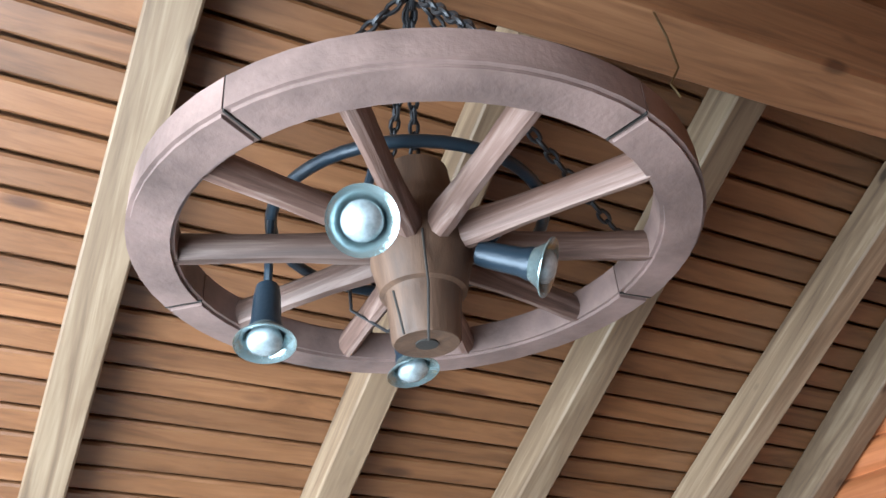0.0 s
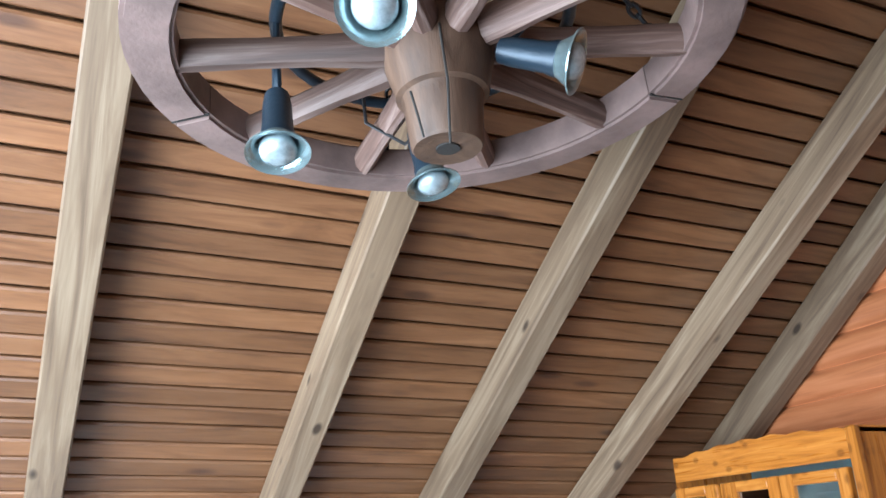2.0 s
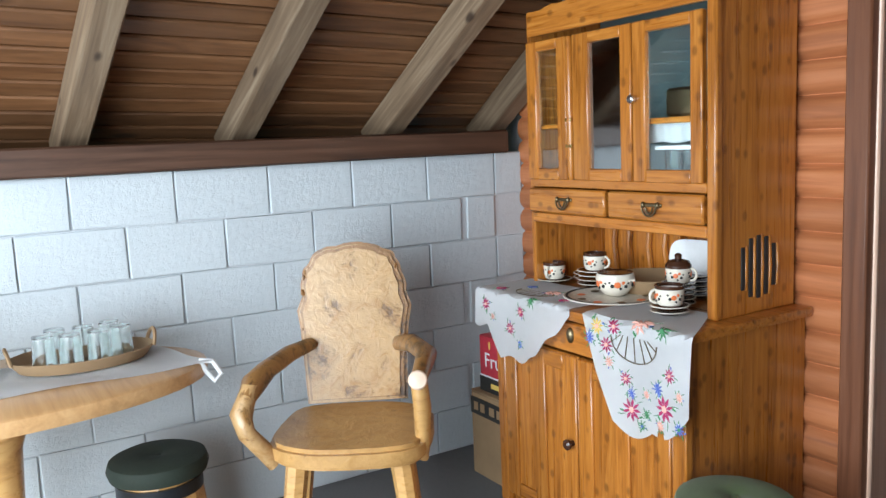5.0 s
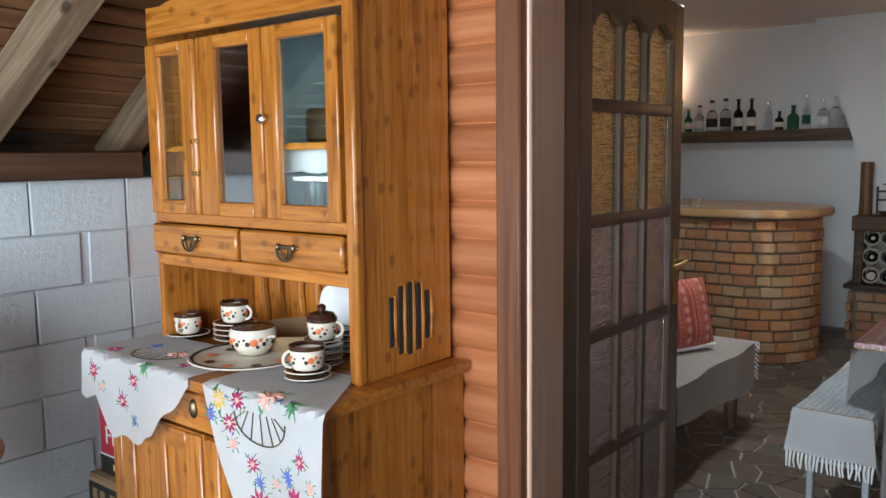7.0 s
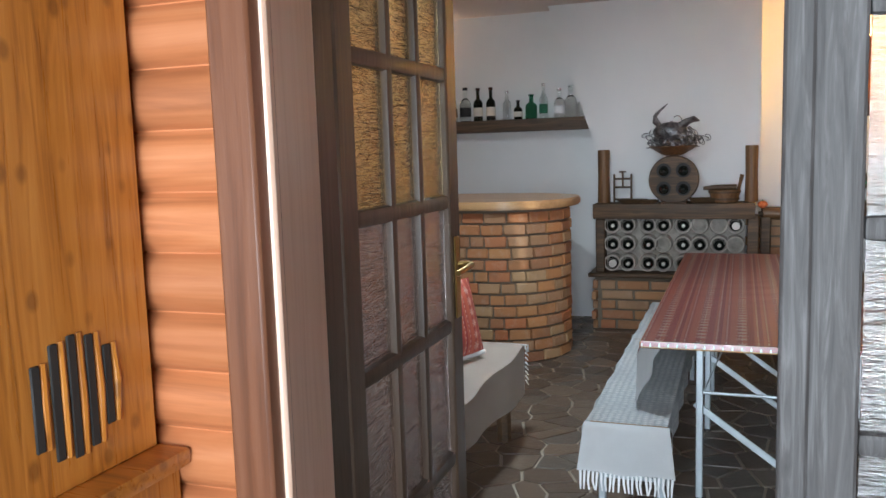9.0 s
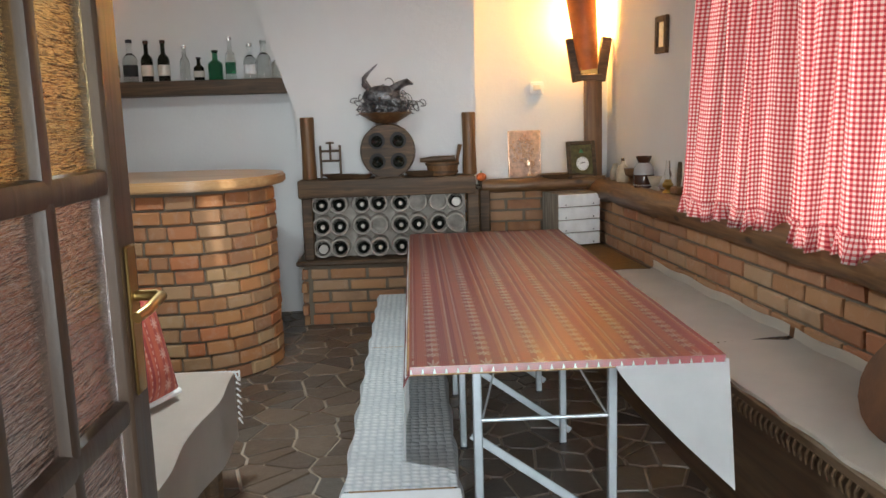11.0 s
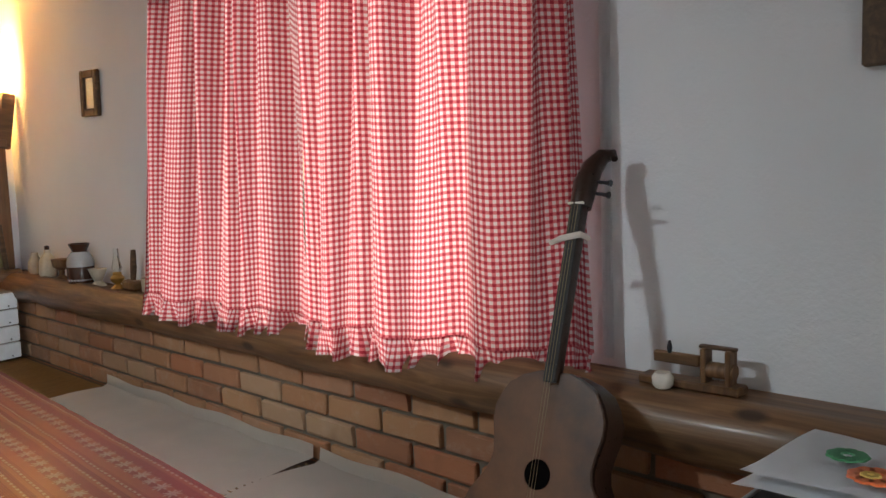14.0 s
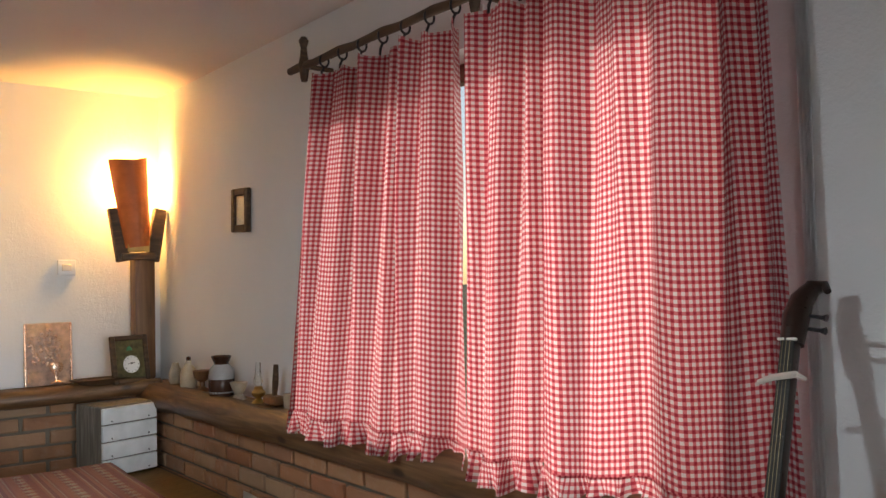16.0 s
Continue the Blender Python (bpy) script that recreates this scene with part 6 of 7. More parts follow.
solid("cable_coil", bm, M_BLACK, W(3.62, 0.33, 0), "loosely coiled black cables on the equipment case", "cable")
solid("black_bag", box(0, 0, 0.04, 0.42, 0.2, 0.075, 0.03, 3), M_BLACK, W(3.70, 0.32, CT + 0.003), "black cloth bag lying on the case", "bag")
g = thing("folded_towel", W(3.80, 0.34, CT + 0.08, 0, 0, -6), "folded white towel embroidered with coloured flowers", "towel")
for k, (w, dp) in enumerate(((0.40, 0.30), (0.38, 0.28))):
    part("towel_layer", sheet(16, 10, lambda u, v, w=w, dp=dp, k=k: (w * (u - 0.5), dp * (v - 0.5), 0.012 + 0.021 * k - 0.03 * max(0, u - 0.85) * (2 - k) + 0.004 * math.sin(u * 7 + v * 5)), None, 0.02), M_LINEN, g)
for x, y, r, mt in ((-0.05, 0.02, 0.04, M_BLUE), (-0.01, 0.085, 0.042, M_ORANGE), (0.06, 0.02, 0.035, M_GREEN), (-0.04, 0.03, 0.018, M_YELLOW), (-0.005, 0.09, 0.016, M_YELLOW), (-0.16, 0.11, 0.04, M_MAGENTA)):
    bm = bmesh.new()
    for k in range(9):
        a = 2 * math.pi * k / 9
        lathe([(r * 0.42, 0), (r * 0.34, 0.003)], 7, bm, pose(r * 0.62 * math.cos(a), r * 0.62 * math.sin(a), 0))
    tagged(part("embroidery", bm, mt, g, m=pose(x, y, 0.052 + (0.002 if mt is M_YELLOW else 0))), kind="stuff")

# trestle table with cloths
def stripe_cloth(film=0.0):
    k = Nodes("red_striped_cloth")
    c = k.add("TexCoord")
    sep = k.add("SeparateXYZ")
    k.link(c.outputs["UV"], sep.inputs[0])
    u, v = sep.outputs["Y"], sep.outputs["X"]
    big = k.math("FRACT", k.math("DIVIDE", u, 0.155))
    base = k.ramp(big, [(0.0, (0.29, 0.03, 0.035)), (0.1, (0.46, 0.105, 0.065)), (0.2, (0.34, 0.045, 0.042)), (0.38, (0.47, 0.10, 0.06)), (0.5, (0.32, 0.04, 0.038)), (0.62, (0.47, 0.10, 0.06)), (0.8, (0.38, 0.06, 0.048)), (0.92, (0.48, 0.11, 0.07))])
    base.node.color_ramp.interpolation = "CONSTANT"
    fine = k.math("GREATER_THAN", k.math("FRACT", k.math("DIVIDE", u, 0.0058)), 0.72)
    col = k.mix(k.math("MULTIPLY", fine, 0.22), base, (0.62, 0.30, 0.17))
    # row of star flowers along the middle of each band, and dotted lines beside it
    dv = k.math("SUBTRACT", k.math("FRACT", k.math("DIVIDE", v, 0.058)), 0.5)
    du = k.math("SUBTRACT", big, 0.5)
    ang = k.math("ARCTAN2", dv, k.math("MULTIPLY", du, 2.6))
    rad = k.math("SQRT", k.math("ADD", k.math("MULTIPLY", dv, dv), k.math("MULTIPLY", k.math("MULTIPLY", du, du), 6.8)))
    star = k.math("LESS_THAN", rad, k.math("ADD", 0.29, k.math("MULTIPLY", k.math("COSINE", k.math("MULTIPLY", ang, 8.0)), 0.13)))
    d2 = k.math("LESS_THAN", k.math("ABSOLUTE", k.math("SUBTRACT", k.math("ABSOLUTE", du), 0.38)), 0.022)
    dots = k.math("MULTIPLY", d2, k.math("GREATER_THAN", k.math("FRACT", k.math("DIVIDE", v, 0.026)), 0.45))
    mark = k.math("MAXIMUM", star, dots)
    n = k.noise(c.outputs["UV"], 700, 2)
    mark = k.math("MULTIPLY", mark, k.math("GREATER_THAN", n, 0.42))
    col = k.mix(k.math("MULTIPLY", mark, 0.75), col, (0.70, 0.50, 0.42))
    edge = k.math("LESS_THAN", v, 0.03)
    zig = k.math("LESS_THAN", k.math("ABSOLUTE", k.math("SUBTRACT", k.math("FRACT", k.math("DIVIDE", u, 0.034)), 0.5)), k.math("ADD", 0.37, k.math("MULTIPLY", v, 6.0)))
    ecol = k.mix(zig, (0.75, 0.68, 0.62), (0.45, 0.02, 0.035))
    col = k.mix(edge, col, ecol)
    w = k.noise(k.coords((1, 1, 1), False), 260, 2)
    return k.done(col, 0.5, w, 0.0006, Coat_Weight=film, Coat_Roughness=0.26, Coat_IOR=2.6)


M_STRIPE = stripe_cloth(1.0)
TX0, TX1, TY0, TY1 = 4.68, 7.41, 0.715, 1.65
g = thing("trestle_table", pose(0, 0, 0), "long folding table with steel legs", "table")
part("tabletop", box((TX0 + 6.045) / 2, (TY0 + TY1) / 2, 0.732, 6.045 - TX0 - 0.003, TY1 - TY0, 0.024, 0.004), M_BARTOP, g)
part("tabletop", box((TX1 + 6.045) / 2, (TY0 + TY1) / 2, 0.732, TX1 - 6.045 - 0.003, TY1 - TY0, 0.024, 0.004), M_BARTOP, g)
for x, way in ((4.95, 1), (5.85, -1), (6.55, 1), (7.2, -1)):
    for y in (0.985, 1.43):
        part("leg", box(x, y, 0.36, 0.028, 0.03, 0.72, 0.004), M_STEEL, g)
        part("foot", box(x, y, 0.007, 0.032, 0.034, 0.014, 0.003), M_BLACK, g)
    part("cross_tube", tube([(x, 0.985, 0.475), (x, 1.43, 0.475)], 0.007, 8), M_STEEL, g)
    part("stay", tube([(x, 1.0, 0.475), (x + way * 0.35, 1.13, 0.72)], 0.004, 6), M_STEEL, g)
    part("stay", tube([(x, 1.415, 0.475), (x + way * 0.35, 1.29, 0.72)], 0.004, 6), M_STEEL, g)
    part("brace", box(0, 0, 0, 0.62, 0.008, 0.03, 0.003), M_STEEL, g, m=pose(x + 0.012, 1.2, 0.24, 36, 0, 0) @ pose(0, 0, 0, 0, 0, 90))
CX0 = TX0 + 0.012


def under(u, v):
    x = CX0 - 0.004 + (TX1 - CX0) * u
    s = v * 2 - 1
    yc, hw = (TY0 + TY1) / 2, (TY1 - TY0) / 2
    tot = hw + 0.37
    d = abs(s) * tot
    sg = math.copysign(1, s)
    if d < hw:
        return Vector((x, yc + sg * d, 0.7475))
    dr = d - hw
    return Vector((x - 0.10 * dr * (1 - u), yc + sg * (hw + 0.007 + 0.012 * math.sin(u * 26) * dr / 0.37 + 0.02 * dr), 0.7465 - dr))


solid("white_tablecloth", sheet(60, 30, under, None, 0.0015), M_LINEN, pose(0, 0, 0), "white linen tablecloth hanging down both long sides", "tablecloth")


def end_flap(u, v):
    y = TY0 - 0.008 + 0.34 * u
    drop = (0.40 * (1 - u) ** 0.85 + 0.004) * v
    return Vector((TX0 - 0.006 - 0.05 * drop + 0.012 * math.sin(u * 9) * drop / 0.4, y - 0.05 * drop, 0.739 - drop))


white_cloth = bpy.data.objects["white_tablecloth"]
part("hanging_corner", sheet(24, 18, end_flap, None, 0.0015), M_LINEN, white_cloth, "white corner hanging over the table end")


def top_cloth(u, v):
    x = CX0 + (TX1 - CX0 + 0.01) * u
    y = TY0 + 0.004 + (TY1 - TY0 + 0.012) * v
    wr = 0.0015 * math.sin(x * 31 + 2 * math.sin(y * 5)) * math.exp(-((x - 5.9) / 0.45) ** 2) + 0.001 * math.sin(x * 9 + y * 14)
    if v > 0.985:
        return Vector((x, TY1 + 0.014, 0.752 - (v - 0.985) / 0.015 * 0.07))
    if u < 0.006:
        return Vector((TX0 - 0.013, min(y, TY1 + 0.012), 0.731))
    if u < 0.015:
        return Vector((TX0 - 0.011, min(y, TY1 + 0.012), 0.7525))
    return Vector((x, min(y, TY1 + 0.012), 0.7535 + wr))


solid("striped_tablecloth", sheet(90, 40, top_cloth, lambda u, v: (u * 2.73, v * 0.945), 0.002), M_STRIPE, pose(0, 0, 0), "red striped woven tablecloth with star flowers on the table", "tablecloth")

# bench at the table with a crocheted cover
g = thing("table_bench", pose(0, 0, 0), "narrow bench with pale steel legs", "bench")
part("seat", box(5.72, 1.675, 0.445, 2.5, 0.29, 0.035, 0.006), M_BARTOP, g)
for x in (4.62, 6.8):
    for y in (1.56, 1.79):
        part("leg", box(x, y, 0.215, 0.03, 0.03, 0.43, 0.004), M_STEEL, g)
    part("cross_bar", tube([(x, 1.56, 0.2), (x, 1.79, 0.2)], 0.009, 8), M_STEEL, g)
    part("brace", tube([(x, 1.56, 0.4), (x + 0.3, 1.56, 0.06)], 0.009, 8), M_STEEL, g)


def quilt():
    k = Nodes("crochet_cover")
    v = k.coords((1, 1, 1), False)
    vo = k.add("TexVoronoi", Scale=38.0, Randomness=0.25)
    k.link(v, vo.inputs["Vector"])
    col = k.ramp(vo.outputs["Distance"], [(0.1, (0.88, 0.90, 0.91)), (0.6, (0.64, 0.68, 0.71))])
    return k.done(col, 0.9, k.math("MULTIPLY", vo.outputs["Distance"], -1.0), 0.012)


M_QUILT = quilt()


def bench_cover(x0, x1, label, flap):
    g = thing("bench_cover", pose(0, 0, 0), label, "bench cover", "covers on the bench")

    def f(u, v):
        x = x0 + (x1 - x0) * u
        s = v * 2 - 1
        d = abs(s) * (0.165 + 0.09)
        sg = math.copysign(1, s)
        if d < 0.16:
            return Vector((x, 1.675 + sg * d, 0.472 + 0.004 * math.sin(x * 13) - 0.3 * max(0, d - 0.14) ** 2))
        return Vector((x, 1.675 + sg * (0.164 + 0.006 * math.sin(x * 20)), 0.470 - (d - 0.16)))

    part("cover", sheet(46, 20, f, None, 0.008), M_QUILT, g)
    if flap:
        part("end_flap", sheet(10, 10, lambda u, v: (x0 - 0.006 - 0.03 * v + 0.01 * math.sin(u * 9) * v, 1.515 + 0.32 * u + (u - 0.5) * 0.05 * v, 0.474 - 0.19 * v), None, 0.005), M_LINEN, g, "white end flap")
        bm = bmesh.new()
        rnd = random.Random(1)
        for i in range(22):
            y = 1.5 + 0.345 * i / 21
            tube([(x0 - 0.036, y, 0.288), (x0 - 0.042 + rnd.uniform(-0.006, 0.006), y + rnd.uniform(-0.004, 0.004), 0.25), (x0 - 0.04, y + rnd.uniform(-0.008, 0.008), 0.215)], [0.006, 0.005, 0.0035], 5, bm)
        tagged(part("fringe", bm, M_LINEN, g), "white knotted fringe", kind="stuff")


bench_cover(4.47, 5.87, "white crocheted bench cover with a fringed end", True)
bench_cover(5.875, 6.98, "white crocheted bench cover on the far end", False)

# low bench behind the door with blankets
g = thing("low_bench", pose(0, 0, 0), "rough dark wooden bench by the open door", "bench")
part("seat", box(4.95, 2.56, 0.455, 1.2, 0.40, 0.05, 0.01), M_RUSTIC_X, g)
for x in (4.5, 5.38):
    for y in (2.43, 2.7):
        part("leg", tube([(x, y, 0.44), (x + (0.03 if x > 5 else -0.03), y, 0.0)], [0.045, 0.038], 8), M_RUSTIC, g)
g = thing("bench_blanket", pose(0, 0, 0), "white woven blanket with fringe over the low bench", "blanket")


def blank(u, v):
    x = 4.42 + 1.14 * u
    d = v * 0.68
    if d < 0.42:
        return Vector((x, 2.77 - d, 0.488 + 0.005 * math.sin(u * 12 + v * 6)))
    return Vector((x + 0.012 * math.sin(u * 14), 2.345 - 0.012 * math.sin(u * 11), 0.486 - (d - 0.42) * (0.75 + 0.3 * u)))


part("cloth", sheet(36, 24, blank, None, 0.006), cloth("wool_blanket", (0.72, 0.63, 0.55), 300, 0.003), g)
bm = bmesh.new()
rnd = random.Random(9)
for i in range(26):
    y = 2.77 - 0.43 * i / 25
    tube([(5.55, y, 0.49), (5.585, y, 0.482), (5.6 + rnd.uniform(-0.006, 0.006), y + rnd.uniform(-0.01, 0.01), 0.44)], [0.005, 0.005, 0.003], 5, bm)
for i in range(8):
    tube([(5.555, 2.345, 0.47 - i * 0.025), (5.59, 2.34, 0.45 - i * 0.027)], [0.005, 0.003], 5, bm)
tagged(part("fringe", bm, M_LINEN, g), "white knotted fringe", kind="stuff")
M_WOVEN = stripe_cloth()
M_WOVEN.name = "red_woven_blanket"


def cush(u, v):
    a, c = 2 * u - 1, 2 * v - 1
    bul = (1 - a ** 4) * (1 - c ** 4)
    return Vector((0.24 * a, 0.055 * bul, 0.19 * c))


g = thing("red_cushion", Matrix.Translation((5.07, 2.62, 0.70)) @ pose(0, 0, 0, -14, 0, -22), "red and white woven cushion leaning on the wall bench", "cushion")
part("front", sheet(18, 14, cush, lambda u, v: (0.1 + v * 0.4, u * 0.5)), M_WOVEN, g)
part("back", sheet(18, 14, lambda u, v: Vector((cush(1 - u, v).x, -cush(1 - u, v).y, cush(1 - u, v).z)), lambda u, v: (0.1 + v * 0.4, u * 0.5)), M_WOVEN, g)
part("white_hem", tube([(-0.24, 0, -0.19), (0.0, 0.006, -0.195), (0.24, 0, -0.19)], 0.012, 8), M_LINEN, g)

# curved brick bar
BC, BR = Vector((7.38, 2.97)), 0.50
bar = thing("brick_bar", pose(0, 0, 0), "curved brick bar counter with a thick wooden top", "bar")
core = [(BC.x + (BR - 0.02) * math.cos(radians(a)), BC.y + (BR - 0.02) * math.sin(radians(a))) for a in range(180, 361, 10)] + [(BC.x + BR - 0.02, RY1 - 0.01), (BC.x - BR + 0.02, RY1 - 0.01)]
part("mortar_core", prism(core, 0.002, 1.10, 0), M_MORTAR, bar, "grey mortar", soft=False)
RT = BR + 0.075
top = [(BC.x + RT * math.cos(radians(a)) * (1.02 if a > 240 else 1), BC.y + (RT + 0.01 * math.sin(a * 0.09)) * math.sin(radians(a))) for a in range(180, 361, 6)] + [(BC.x + RT, RY1 - 0.006), (BC.x - RT, RY1 - 0.006)]
part("bar_top", prism(top, 1.105, 1.165, 0.012), M_BARTOP, bar, "thick pale wooden bar top")
for x, y in ((6.98, 3.35), (7.08, 3.45), (6.95, 3.5), (7.02, 3.28)):
    solid("shot_glass", lathe([(0.02, 0), (0.022, 0.01), (0.028, 0.065), (0.025, 0.065), (0.018, 0.014), (0.002, 0.012)], 14), M_GLASS, pose(x, y, 1.1655), "small clear glass on the bar", "glass", "glasses on the bar")
solid("ashtray", lathe([(0.06, 0), (0.07, 0.004), (0.075, 0.03), (0.066, 0.03), (0.058, 0.01), (0.003, 0.01)], 20), M_BROWNGLAZE, pose(7.0, 3.72, 1.1655), "dark round dish on the bar", "dish")

# shelf with bottles
solid("bottle_shelf", box(0, 0, 0, 0.24, 1.86, 0.105, 0.012, 2), M_RUSTIC, pose(8.535, 3.405, 1.732), "thick dark rustic timber shelf on the wall", "shelf")
def bottle(at, hgt, r, material, label, neck=0.32, paper=None, cap=None):
    g = thing("bottle", Matrix.Translation(at), label, "bottle", "bottles on the shelf")
    s = hgt * (1 - neck)
    part("body", lathe([(r * 0.85, 0), (r, 0.006), (r, s * 0.82), (r * 0.85, s * 0.93), (r * 0.38, s * 1.06), (r * 0.34, hgt * 0.97), (r * 0.42, hgt * 0.975), (r * 0.42, hgt)], 18), material, g)
    if paper:
        part("paper_label", lathe([(r + 0.001, s * 0.22), (r + 0.0015, s * 0.23), (r + 0.0015, s * 0.62), (r + 0.001, s * 0.63)], 18, cap=False), paper, g, "plain paper label")
    if cap:
        part("cap", lathe([(r * 0.45, hgt * 0.93), (r * 0.46, hgt * 0.94), (r * 0.46, hgt * 1.012), (r * 0.3, hgt * 1.015)], 12), cap, g)
    return g


SZ = 1.785
for y, hgt, r, mt, pp, cp, lb in ((4.10, 0.2, 0.035, M_BOTTLE, M_INK, M_BLACK, "small dark bottle"), (3.99, 0.22, 0.036, M_BOTTLEG, M_PAPER, M_BRASS, "olive green bottle with a gold cap"),
                                  (3.88, 0.25, 0.04, M_GLASS, M_CREAM, M_BLACK, "clear liquor bottle"), (3.76, 0.29, 0.05, M_GLASS, M_INK, M_BLACK, "square-shouldered clear bottle with a dark label"), (3.63, 0.30, 0.05, M_GLASS, M_INK, M_BLACK, "clear decanter bottle with a dark stopper"),
                                  (3.51, 0.29, 0.042, M_BOTTLE, M_CREAM, M_BROWNGLAZE, "dark wine bottle with a pale label"), (3.39, 0.29, 0.042, M_BOTTLE, M_CREAM, M_BROWNGLAZE, "dark wine bottle with a pale label"),
                                  (3.24, 0.25, 0.035, M_GLASS, None, M_SILVER, "tall empty clear bottle"), (3.14, 0.165, 0.038, M_BOTTLE, M_CREAM, M_BLACK, "squat dark bottle"), (3.02, 0.21, 0.052, M_BOTTLEG, None, M_BOTTLEG, "round-bellied green bottle"),
                                  (2.91, 0.30, 0.036, M_GLASS, M_BOTTLEG, M_SILVER, "slim clear bottle with a green label"), (2.77, 0.25, 0.045, M_GLASS, M_WHITE, M_SILVER, "clear bottle with a white label"), (2.67, 0.27, 0.05, M_GLASS, None, M_GLASS, "tall clear carafe"), (2.575, 0.19, 0.04, M_GLASS, None, None, "short clear carafe")):
    bottle((8.52, y, SZ), hgt, r, mt, lb + " on the wall shelf", 0.35, pp, cp)

# wine rack
RXF = 8.20
g = thing("wine_rack", pose(0, 0, 0), "wine rack of round cement tubes in a dark timber frame", "wine rack")
part("top_beam", box(8.36, 1.80, 0.99, 0.38, 1.26, 0.125, 0.012, 2), M_RUSTIC, g)
part("side_post", box(8.27, 2.375, 0.72, 0.13, 0.075, 0.48, 0.008), M_RUSTIC, g)
part("side_post", box(8.30, 1.185, 0.71, 0.13, 0.085, 0.49, 0.008), M_RUSTIC, g)
part("base_plank", box(8.38, 1.79, 0.463, 0.46, 1.36, 0.035, 0.008), M_RUSTIC, g)
COLS = (2.28, 2.156, 1.991, 1.871, 1.715, 1.587, 1.438, 1.315)
ROWS_Z = (0.875, 0.718, 0.56)
part("cement_back", box(8.5, 1.80, 0.70, 0.3, 1.12, 0.44, 0), M_CLAY, g)
tube_mesh = smooth(mesh_of("tube", lathe([(0.054, 0), (0.066, -0.004), (0.072, 0.01), (0.072, 0.16), (0.054, 0.16)], 20, None, pose(0, 0, 0, 0, 90, 0), cap=False), M_CLAY))
# black disc that paints the shade at the back of a tube
hole_mesh = mesh_of("tube_hole", lathe([(0.053, 0), (0.053, 0.004)], 20, None, pose(0, 0, 0, 0, 90, 0)), M_INK)
full = "11111003" "11101110" "32111111"
bottle_end = smooth(mesh_of("bottle_end", lathe([(0.039, 0.2), (0.0405, 0.03), (0.038, 0.008), (0.03, 0.0), (0.02, 0.012), (0.004, 0.03)], 20, None, pose(0, 0, 0, 0, 90, 0)), plain("bottle_green_black", (0.008, 0.01, 0.008), 0.12)))
cap_end = smooth(mesh_of("capsule_end", lathe([(0.015, 0.1), (0.015, 0.004), (0.012, 0.0), (0.003, 0.0)], 16, None, pose(0, 0, 0, 0, 90, 0)), plain("pale_capsule", (0.6, 0.55, 0.5), 0.3)))
for j, z in enumerate(ROWS_Z):
    for i, y in enumerate(COLS):
        part("tube", tube_mesh, M_CLAY, g, m=pose(RXF + 0.02, y, z))
        part("tube_hole", hole_mesh if full[j * 8 + i] != "0" else tube_mesh, M_INK, g, m=pose(RXF + 0.15, y, z))
        k = full[j * 8 + i]
        if k != "0":
            bt = tagged(new("wine_bottle", bottle_end), "dark wine bottle lying in a cement tube", "bottle", "bottles in the wine rack")
            bt.matrix_basis = pose(RXF + 0.045, y, z - 0.012)
            part("foil_cap", cap_end, M_CREAM, bt, "pale foil capsule", pose(-0.012 if k == "1" else -0.03, -0.004, 0.004) @ Matrix.Diagonal((1, 1, 1, 1) if k != "3" else (1, 2.2, 2.2, 1)))
for at, hgt in (((8.30, 2.355, 1.055), 0.44), ((8.34, 1.20, 1.0535), 0.445)):
    solid("timber_post", lathe([(0.05, 0), (0.052, 0.01), (0.047, hgt * 0.5), (0.05, hgt - 0.01), (0.046, hgt)], 14), M_POST, Matrix.Translation(at), "short round timber post standing on the rack", "post", "rack posts")
rack_base = solid("wall_rack_base", box(8.42, 1.79, 0.223, 0.44, 1.26, 0.442, 0), M_MORTAR, pose(0, 0, 0), "brick plinth under the wine rack", "wall", kind="structure", soft=False)
solid("rack_side_post", box(0, 0, 0.23, 0.1, 0.08, 0.46, 0.01), M_RUSTIC, pose(8.44, 1.09, 0.47), "dark short timber post beside the low brick wall", "post")

# on top of the rack
TOPZ = 1.053
g = thing("barrel_bottle_holder", pose(8.30, 1.785, TOPZ), "barrel-shaped bottle holder with four holes", "wine rack")
part("drum", lathe([(0.185, 0), (0.19, 0.01), (0.19, 0.2), (0.185, 0.21)], 36, None, Matrix.Translation((-0.12, 0, 0.19)) @ pose(0, 0, 0, 0, 90, 0)), M_RUSTIC, g)
part("hoop", lathe([(0.191, 0.02), (0.196, 0.02), (0.196, 0.05), (0.191, 0.05)], 36, None, Matrix.Translation((-0.12, 0, 0.19)) @ pose(0, 0, 0, 0, 90, 0), cap=False), M_RUSTIC, g)
for y in (-0.075, 0.075):
    for z in (0.12, 0.265):
        # drum is solid: black discs paint the shade of its holes
        part("hole", lathe([(0.058, 0), (0.058, 0.003)], 20, None, aim((-0.121, y, z), (-1, 0, 0))), M_INK, g)
        bt = tagged(new("wine_bottle", bottle_end), "dark wine bottle in the barrel holder", "bottle", "bottles in the barrel holder")
        bt.matrix_basis = pose(8.30 - 0.135, 1.785 + y, TOPZ + z - 0.005) @ Matrix.Diagonal((0.4, 1, 1, 1))
part("foot", box(-0.02, 0, 0.008, 0.2, 0.2, 0.016, 0.004), M_RUSTIC, g)
g = thing("wooden_tray", pose(8.205, 1.79, TOPZ + 0.385), "shallow carved wooden bowl on the barrel holder", "bowl")
part("bowl", lathe([(0.06, 0), (0.09, 0.01), (0.175, 0.06), (0.19, 0.07), (0.18, 0.075), (0.08, 0.022), (0.003, 0.02)], 24), M_POST, g)
